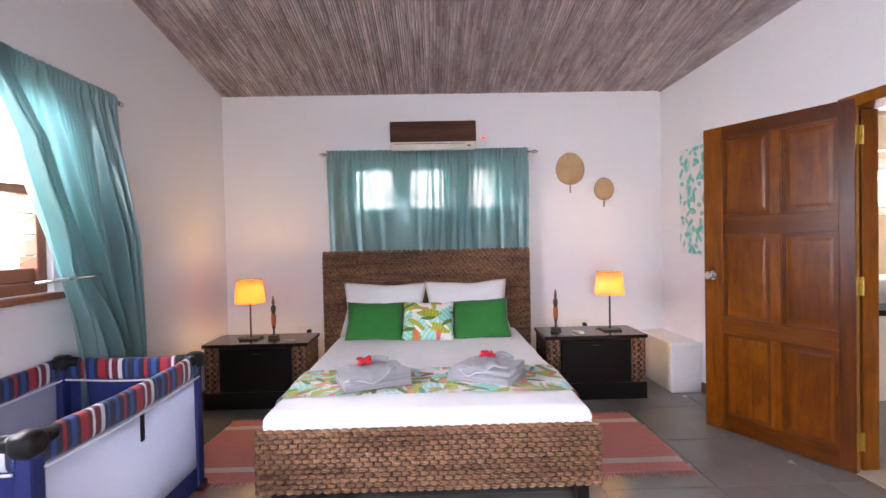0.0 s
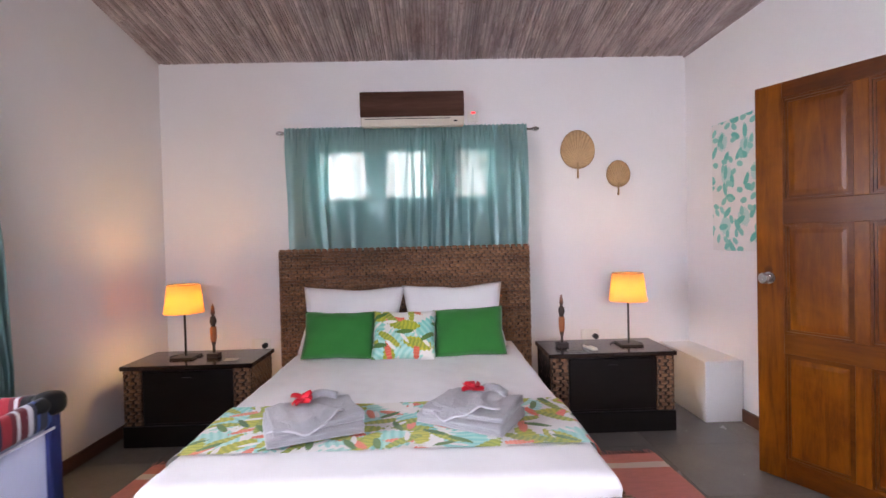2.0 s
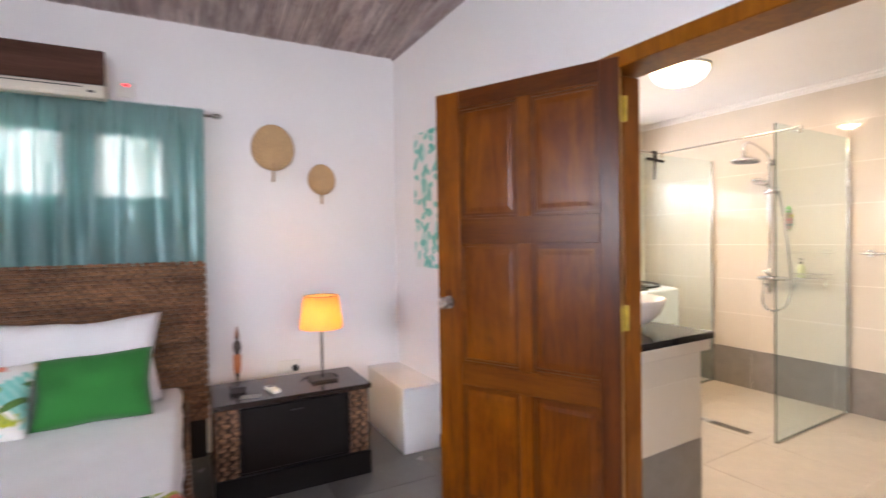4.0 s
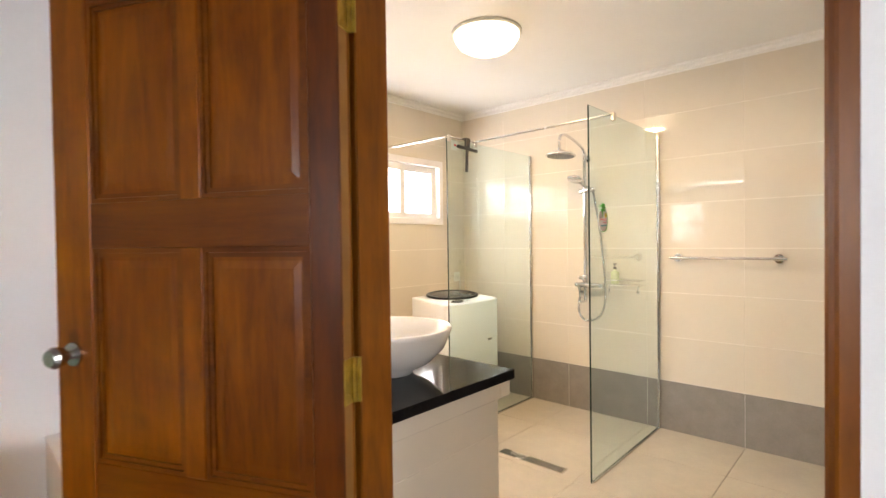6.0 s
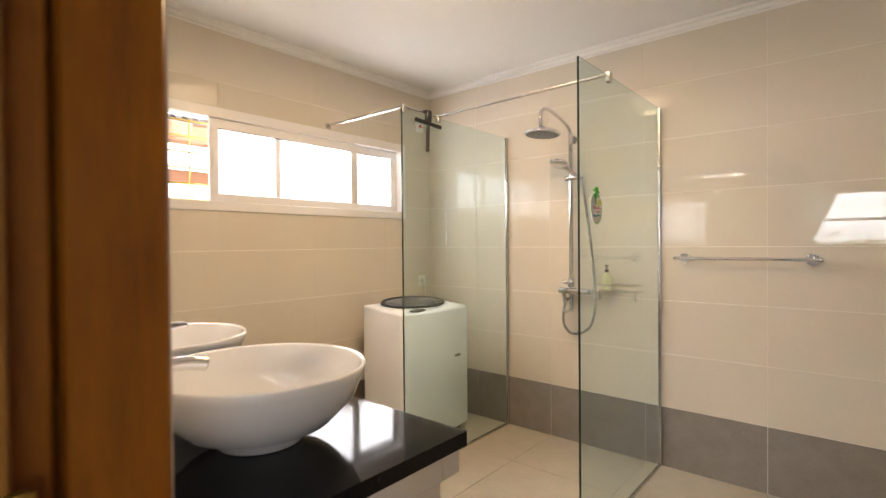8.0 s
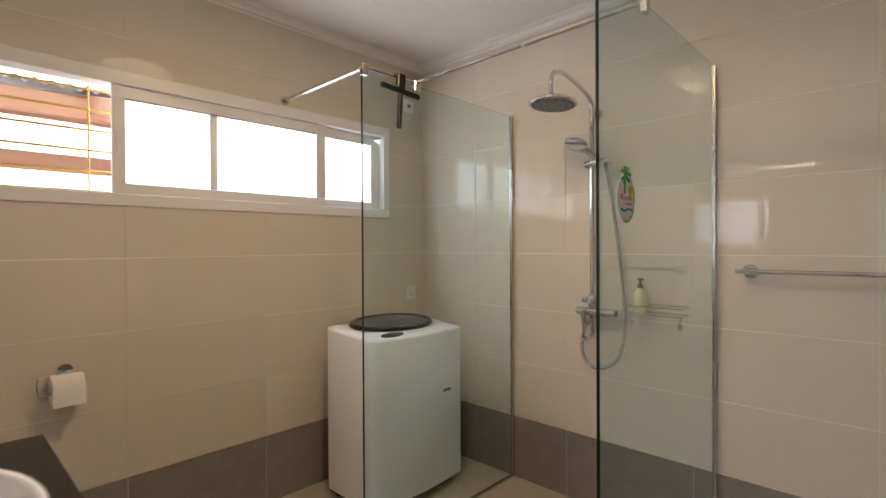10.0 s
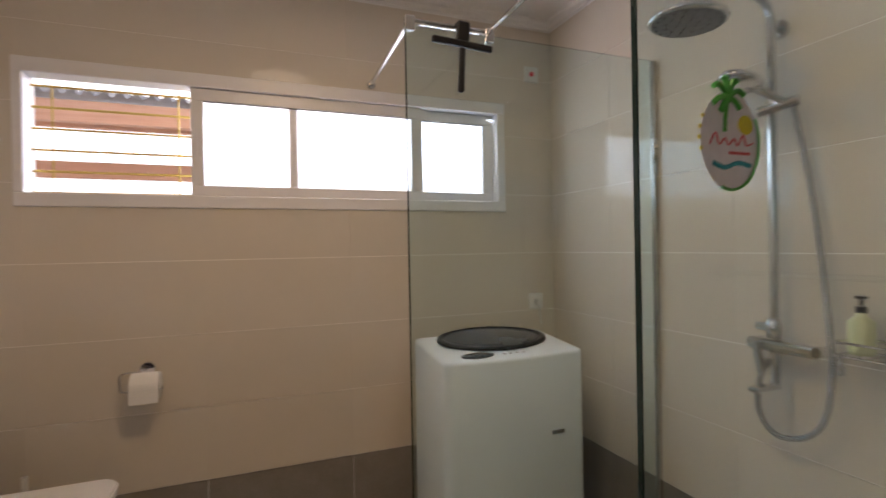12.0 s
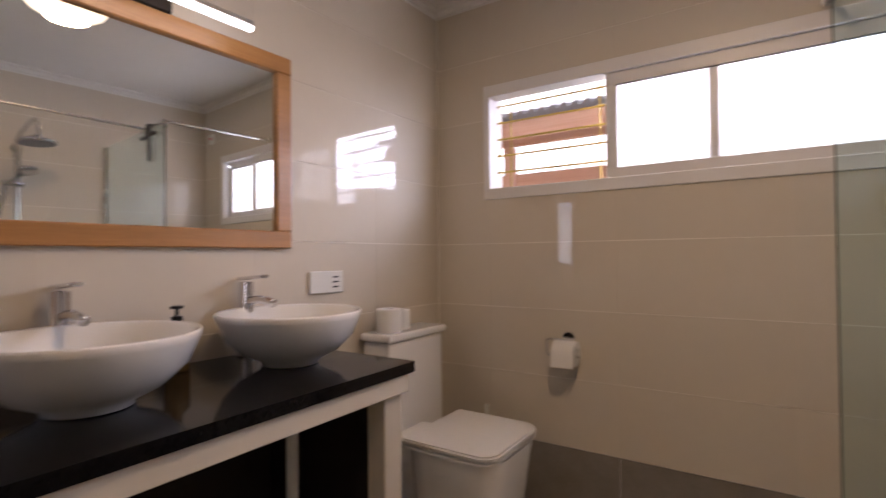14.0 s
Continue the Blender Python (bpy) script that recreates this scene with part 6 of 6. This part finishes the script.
body = bmesh.new()
rings = []
for z, inset, tilt in ((0.055, 0.0, 0), (WMH - 0.014, 0.0, 1), (WMH - 0.004, 0.004, 1), (WMH, 0.014, 1)):
    ring = []
    for i in range(WMN):
        x, y = wm_outline(i, inset)
        ring.append(body.verts.new((x, y, z + tilt * wm_rise(y))))
    rings.append(ring)
for lo, hi in zip(rings, rings[1:]):
    for i in range(WMN):
        j = (i + 1) % WMN
        body.faces.new((lo[i], lo[j], hi[j], hi[i]))
bmesh.ops.recalc_face_normals(body, faces=body.faces)
part("body", body, ENAMEL, wm, smooth=True)


def wm_top(s, t):
    """The deck: it swells a little towards the lid."""
    a = int(round(s * WMN))
    x, y = wm_outline(a, 0.014)
    cx, cy = WMW / 2, WMD / 2 + 0.01
    px, py = cx + (x - cx) * t, cy + (y - cy) * t
    return (px, py, WMH + wm_rise(py) + 0.014 * (1 - t ** 4))


deck_top = sheet(WMN, 10, wm_top)
bmesh.ops.remove_doubles(deck_top, verts=deck_top.verts, dist=1e-4)
bmesh.ops.recalc_face_normals(deck_top, faces=deck_top.faces)
part("top_deck", deck_top, ENAMEL, wm, smooth=True)
lid = bmesh.new()
bmesh.ops.create_uvsphere(lid, u_segments=36, v_segments=12, radius=1.0)
for v in lid.verts:
    v.co = Vector((v.co.x * 0.236, v.co.y * 0.160, v.co.z * 0.018))
part("lid", lid, DARKPLASTIC, wm, "smoked dark oval lid", smooth=True, at=pose(0.315, 0.228, WMH + 0.036, 5, 0, 0))
part("lid_ring", turned([(0.226, 0.0), (0.244, 0.004), (0.240, 0.016), (0.222, 0.020), (0.214, 0.012)], 44), BLACKPLASTIC, wm, "thick dark rim round the lid", smooth=True, at=pose(0.315, 0.228, WMH + 0.030, 5, 0, 0) @ Matrix.Diagonal((1.04, 0.71, 1, 1)))
panel = bmesh.new()
bmesh.ops.create_uvsphere(panel, u_segments=24, v_segments=8, radius=1.0)
for v in panel.verts:
    v.co = Vector((v.co.x * 0.075, v.co.y * 0.030, v.co.z * 0.010))
part("control_panel", panel, DARKPLASTIC, wm, "small grey oval control panel", smooth=True, at=pose(0.16, 0.046, WMH + 0.010, 6, 0, 0))
for k in range(4):
    part("button", rodded((0.27 + k * 0.03, 0.034, WMH + 0.003), (0.27 + k * 0.03, 0.034, WMH + 0.012), 0.006, 10), DARKPLASTIC, wm)
part("badge", boxed(0.46, 0.52, -0.0135, -0.009, 0.53, 0.545), STEEL, wm)
part("base", boxed(0.03, 0.555, 0.02, 0.40, 0.02, 0.056), DARKPLASTIC, wm)
for x in (0.06, 0.51):
    for y in (0.06, 0.36):
        part("foot", rodded((x, y, 0), (x, y, 0.021), 0.022, 12), BLACKPLASTIC, wm)
part("drain_hose", tube([(0.58, 0.30, 0.45), (0.605, 0.22, 0.44), (0.61, 0.18, 0.30), (0.60, 0.20, 0.12), (0.59, 0.24, 0.03)], 0.014, 8), surface("grey_hose", (0.45, 0.46, 0.47), 0.5), wm, smooth=True)
ws = thing("shaver_socket", pose(4.988, BY1, 1.005), "small white socket with a plug above the washing machine", "socket")
part("plate", boxed(-0.042, 0.042, -0.016, -0.006, -0.042, 0.042, bevel=0.003), PLASTIC, ws)
part("plug", boxed(-0.014, 0.014, -0.04, -0.016, -0.02, 0.012, bevel=0.004), PLASTIC, ws)
part("cord", tube([(0, -0.035, -0.015), (0.005, -0.04, -0.06), (0.02, -0.03, -0.12)], 0.004), PLASTIC, ws)
ws = thing("heater_switch", pose(4.98, BY1, 2.212), "white switch with red rocker high on the tiles", "switch")
part("plate", boxed(-0.042, 0.042, -0.016, -0.006, -0.042, 0.042, bevel=0.003), PLASTIC, ws)
part("rocker", boxed(-0.014, 0.014, -0.020, -0.016, -0.010, 0.012, bevel=0.002), RED, ws, "red rocker")

# near-black brown: the shade under the worktop is put into this colour
SHADEBOARD = surface("underside_shade_brown", (0.016, 0.012, 0.010), 0.6, vary=0.2, spec=0.2)

# ---- bathroom: vanity ----
van = thing("washstand", pose(0, 0, 0), "tiled cream washstand with a dark open underside", "washstand")
part("end_wall", boxed(2.386, 2.962, 2.482, 2.535, 0, 0.784), CREAMGROUT, van)
part("apron", boxed(2.932, 2.992, 2.448, 3.490, 0.785, 0.843, bevel=0.003), CREAM, van)
part("end_apron", boxed(2.386, 2.9315, 2.448, 2.4815, 0.785, 0.843, bevel=0.002), CREAM, van)
part("far_leg", boxed(2.905, 2.975, 3.395, 3.475, 0, 0.785, bevel=0.003), CREAM, van)
# boards added to line the open underside and keep it in painted shade
part("far_panel", boxed(2.432, 2.904, 3.40, 3.45, 0, 0.785), SHADEBOARD, van)
part("back_panel", boxed(2.432, 2.44, 2.536, 3.399, 0, 0.785), SHADEBOARD, van)
part("inner_panel", boxed(2.441, 2.96, 2.536, 2.545, 0, 0.784), SHADEBOARD, van)
part("underside", boxed(2.441, 2.931, 2.546, 3.399, 0.775, 0.784), SHADEBOARD, van)
top = solid("worktop", prism([(2.3835, 2.437), (3.004, 2.437), (3.000, 3.510), (2.4335, 3.510)], 0.843, 0.876), GRANITE, None, "polished black granite worktop on the washstand", "worktop")


def basin(x, y, size, tap_y):
    bs = thing("vessel_basin", pose(x, y, 0.8765) @ Matrix.Diagonal((size, size, 1.02, 1)), "round white ceramic vessel basin on black granite", "basin", "basins on the vanity")
    prof = [(0.0, 0.010), (0.070, 0.010), (0.078, 0.0), (0.086, 0.003), (0.089, 0.014), (0.148, 0.042), (0.194, 0.088), (0.216, 0.140), (0.220, 0.155), (0.216, 0.160), (0.209, 0.155),
            (0.186, 0.105), (0.145, 0.062), (0.09, 0.036), (0.03, 0.028), (0.0, 0.028)]
    part("bowl", turned(prof, 56), CERAMIC, bs, smooth=True)
    part("waste", rodded((0, 0, 0.027), (0, 0, 0.031), 0.022, 20), CHROME, bs)
    tap = thing("basin_tap", pose(back_x(y) + 0.052, tap_y, 0.876), "tall chrome lever tap behind the basin", "tap", "taps on the vanity")
    part("column", turned([(0.0, 0.0), (0.030, 0.0), (0.030, 0.006), (0.024, 0.012), (0.023, 0.245), (0.0, 0.248)], 24), CHROME, tap, smooth=True)
    part("spout", tube([(0.015, 0, 0.182), (0.06, 0, 0.190), (0.105, 0, 0.188), (0.140, 0, 0.180)], 0.014, 10), CHROME, tap, smooth=True)
    part("lever", boxed(-0.02, 0.12, -0.014, 0.014, 0.252, 0.264, bevel=0.005, seg=2), CHROME, tap, at=pose(0, 0, 0.0, 0, -4, 0))


basin(2.685, 2.748, 1.02, 2.775)
basin(2.692, 3.284, 0.99, 3.285)
part("waste_pipe", rodded((2.66, 3.315, 0.20), (2.66, 3.315, 0.76), 0.019, 14), PLASTIC, van, "white plastic waste pipe")
sd = thing("soap_dispenser", pose(2.485, 3.045, 0.876), "brown glass soap dispenser with black pump", "dispenser")
part("body", turned([(0.0, 0.0), (0.032, 0.0), (0.034, 0.01), (0.034, 0.11), (0.014, 0.13), (0.014, 0.14), (0.0, 0.14)], 20), surface("brown_glass", (0.22, 0.15, 0.06), 0.15, bump=0.0), sd, smooth=True)
part("pump", turned([(0.0, 0.14), (0.015, 0.14), (0.015, 0.158), (0.005, 0.16), (0.005, 0.178), (0.018, 0.18), (0.018, 0.188), (0.0, 0.188)], 14), BLACKPLASTIC, sd)

mir = thing("mirror", MW @ pose(0.0065, 0, 0), "wide wall mirror in a honey-coloured wooden frame", "mirror")
MY0, MY1, MZ0, MZ1 = 2.50, 3.489, 1.236, 1.938
part("glass", boxed(0.004, 0.010, MY0 + 0.05, MY1 - 0.05, MZ0 + 0.05, MZ1 - 0.05), MIRROR, mir, "silvered mirror glass")
for a in ((MY0, MY1, MZ0, MZ0 + 0.062), (MY0, MY1, MZ1 - 0.062, MZ1)):
    part("frame_rail", boxed(0.0, 0.026, a[0], a[1], a[2], a[3], bevel=0.004), OAK, mir)
for a, b in ((MY0, MY0 + 0.062), (MY1 - 0.062, MY1)):
    part("frame_stile", boxed(0.0, 0.026, a, b, MZ0 + 0.0625, MZ1 - 0.0625, bevel=0.004), OAK, mir)
ml = thing("mirror_light", MW @ pose(0.0065, 0, 1.965), "slim lit LED bar over the mirror", "wall lamp")
part("back_box", boxed(0.0, 0.03, 2.86, 3.06, -0.025, 0.025, bevel=0.003), IRON, ml)
part("arm", boxed(0.03, 0.115, 2.94, 2.98, -0.018, -0.002), IRON, ml)
part("housing", boxed(0.110, 0.130, 2.61, 3.268, -0.014, 0.003, bevel=0.002), STEEL, ml)
part("tube", boxed(0.108, 0.132, 2.61, 3.268, -0.031, -0.0145, bevel=0.005), LED, ml, "lit white diffuser")
cl = thing("ceiling_lamp", pose(3.775, 3.125, BZ) @ Matrix.Diagonal((1.1, 1.1, 1.08, 1)), "lit round opal glass ceiling lamp", "ceiling lamp")
part("dome", turned([(0.165, -0.012), (0.162, -0.035), (0.14, -0.07), (0.10, -0.095), (0.05, -0.108), (0.0, -0.112)], 40), DOME, cl, "glowing opal glass dome", smooth=True)
part("ring", turned([(0.150, 0.0), (0.178, 0.0), (0.178, -0.014), (0.160, -0.014)], 40), PLASTIC, cl, smooth=True)

vs = thing("vanity_socket", MW @ pose(0.0065, 3.665, 1.103), "white double socket on the cream tiles beside the mirror", "socket")
part("plate", boxed(0, 0.012, -0.085, 0.085, -0.044, 0.044, bevel=0.003), PLASTIC, vs)
for z in (-0.02, 0.0, 0.02):
    part("slot", boxed(0.0122, 0.0128, 0.03, 0.06, z - 0.003, z + 0.003), DARKPLASTIC, vs)

# ---- bathroom: toilet ----
wc = thing("toilet", pose(0, 0, 0), "white close-coupled toilet with square lid", "toilet")


def pan(s, t):
    a = s * 2 * math.pi
    k = t
    hx, hy = 0.155 + 0.045 * k ** 0.7, 0.125 + 0.085 * k ** 0.6
    e = 0.45
    x = 2.915 + (0.02 * k) + hx * math.copysign(abs(math.cos(a)) ** e, math.cos(a))
    y = 3.975 + hy * math.copysign(abs(math.sin(a)) ** e, math.sin(a))
    return (x, y, 0.47 * t)


part("pan", sheet(48, 10, pan), CERAMIC, wc, smooth=True)


def rounded_slab(x0, x1, y0, y1, z0, z1, r, soft=0.008):
    pts = []
    for cx, cy, a0 in ((x1 - r, y1 - r, 0), (x0 + 0.02, y1 - 0.02, 90), (x0 + 0.02, y0 + 0.02, 180), (x1 - r, y0 + r, 270)):
        rr = r if cx == x1 - r else 0.02
        for k in range(7):
            a = math.radians(a0 + 15 * k)
            pts.append((cx + rr * math.cos(a), cy + rr * math.sin(a)))
    bm = prism(pts, z0, z1)
    bmesh.ops.bevel(bm, geom=[e for e in bm.edges if abs(e.verts[0].co.z - e.verts[1].co.z) < 1e-5], offset=soft, segments=2, affect="EDGES")
    return bm


part("seat", rounded_slab(2.735, 3.132, 3.762, 4.192, 0.470, 0.485, 0.07, 0.004), CERAMIC, wc, smooth=False)
part("lid", rounded_slab(2.735, 3.135, 3.760, 4.194, 0.486, 0.508, 0.07, 0.007), CERAMIC, wc, "square white seat lid, closed")
part("cistern", boxed(2.474, 2.625, 3.835, 4.235, 0.38, 0.845, bevel=0.018, seg=3), CERAMIC, wc)
part("cistern_lid", boxed(2.473, 2.637, 3.822, 4.25, 0.846, 0.880, bevel=0.012, seg=3), CERAMIC, wc)
part("bridge", boxed(BX0 + 0.02, 2.80, 3.86, 4.09, 0.0, 0.465, bevel=0.02, seg=2), CERAMIC, wc)
part("flush_button", rodded((2.55, 4.03, 0.88), (2.55, 4.03, 0.886), 0.022, 20), CHROME, wc)


def paper_roll(name, m, label):
    rl = thing(name, m, label, "toilet paper", "toilet rolls")
    part("paper", turned([(0.021, 0), (0.052, 0), (0.054, 0.004), (0.054, 0.096), (0.052, 0.10), (0.021, 0.10), (0.021, 0)], 32), PAPER, rl, smooth=False)
    return rl


paper_roll("toilet_roll", pose(2.565, 3.905, 0.88), "white toilet roll standing on the cistern lid")
paper_roll("toilet_roll", pose(2.545, 4.015, 0.88) @ Matrix.Diagonal((0.75, 0.75, 0.85, 1)), "half-used toilet roll standing on the cistern lid")
tph = thing("toilet_paper_holder", pose(3.180, BY1, 0.835), "chrome wall holder with a white toilet roll", "roll holder")
part("rose", rodded((0, -0.006, 0), (0, -0.028, 0), 0.026, 20), CHROME, tph)
part("arm", tube([(0, -0.02, 0), (-0.02, -0.055, -0.002), (-0.075, -0.062, -0.004), (-0.088, -0.062, -0.02), (-0.085, -0.062, -0.065), (-0.07, -0.062, -0.075), (0.06, -0.062, -0.072)], 0.004, 8), CHROME, tph, smooth=True)
pr = paper_roll("toilet_roll", pose(3.130, BY1 - 0.062, 0.775, 0, 90, 0), "white toilet roll hanging on the wall holder")
part("loose_end", boxed(0.0, 0.055, -0.0545, -0.0535, 0.0, 0.10), PAPER, pr)
tb = thing("toilet_brush", pose(2.80, 4.34, 0), "white toilet brush in a slim holder beside the toilet", "toilet brush")
part("holder", turned([(0.0, 0.0), (0.045, 0.0), (0.05, 0.01), (0.042, 0.20), (0.036, 0.20), (0.04, 0.012), (0.0, 0.01)], 20), PLASTIC, tb, smooth=True)
part("handle", rodded((0, 0, 0.02), (0, 0, 0.50), 0.011, 12), PLASTIC, tb)

# ---- tiles, laid last ----
bf = bpy.data.objects["bedroom_floor"]
lay_tiles(bf, lambda a, b, d: BED @ Vector((a, b, d - 0.004)), spaced(UL, UR, 0.60, 1.265), spaced(VF, VB, 0.60, 3.555), BEDTILE, 0.004, 0.0014)
ff = bpy.data.objects["bathroom_floor"]
lay_tiles(ff, lambda a, b, d: (a, b, d - 0.0035), spaced(2.205, BX1, 0.61, 4.61), spaced(BY0, BY1, 0.61, 2.127), BATHTILE, 0.005, 0.0016)
ROWS_Z = [0.345 + 0.306 * k for k in range(7)] + [BZ]
for wall, place, a0, a1, phase, holes in (
        (wall_bn, lambda a, b, d: (a, BY1 - 0.004 - d, b), BX0 + 0.01, BX1 - 0.006, 3.39, [(X0 - 0.012, X1 + 0.012, Z0 - 0.017, Z1 + 0.009)]),
        (wall_be, lambda a, b, d: (BX1 - 0.004 - d, a, b), BY0, BY1, 2.13, []),
        (wall_bs, lambda a, b, d: (a, BY0 + 0.004 + d, b), BX0 + 0.01, BX1 - 0.006, 3.39, []),
        (wall_bw, lambda a, b, d: MW @ Vector((0.0045 + d, a, b)), DY1, BY1 - 0.006, 3.35, []),
        (wall_bw2, lambda a, b, d: MW @ Vector((0.0045 + d, a, b)), BY0, DY0, 3.35, [])):
    lay_tiles(wall, place, spaced(a0, a1, 0.61, phase), ROWS_Z, CREAM, 0.002, 0.0013, holes, "tile", 0.0007 if wall is wall_be else 0.0001)
    lay_tiles(wall, place, spaced(a0, a1, 0.61, phase), [0.0, 0.345], GREYTILE, 0.002, 0.001, (), "skirting_tile")
ew = [o for o in bpy.data.objects if o.name == "end_wall"][0]
lay_tiles(ew, lambda a, b, d: (a, 2.482 - d, b), [2.386, 2.962], [0.345, 0.651, 0.784], CREAM, 0.002, 0.0008)
lay_tiles(ew, lambda a, b, d: (a, 2.482 - d, b), [2.386, 2.962], [0.0, 0.345], GREYTILE, 0.002, 0.001, (), "skirting_tile")
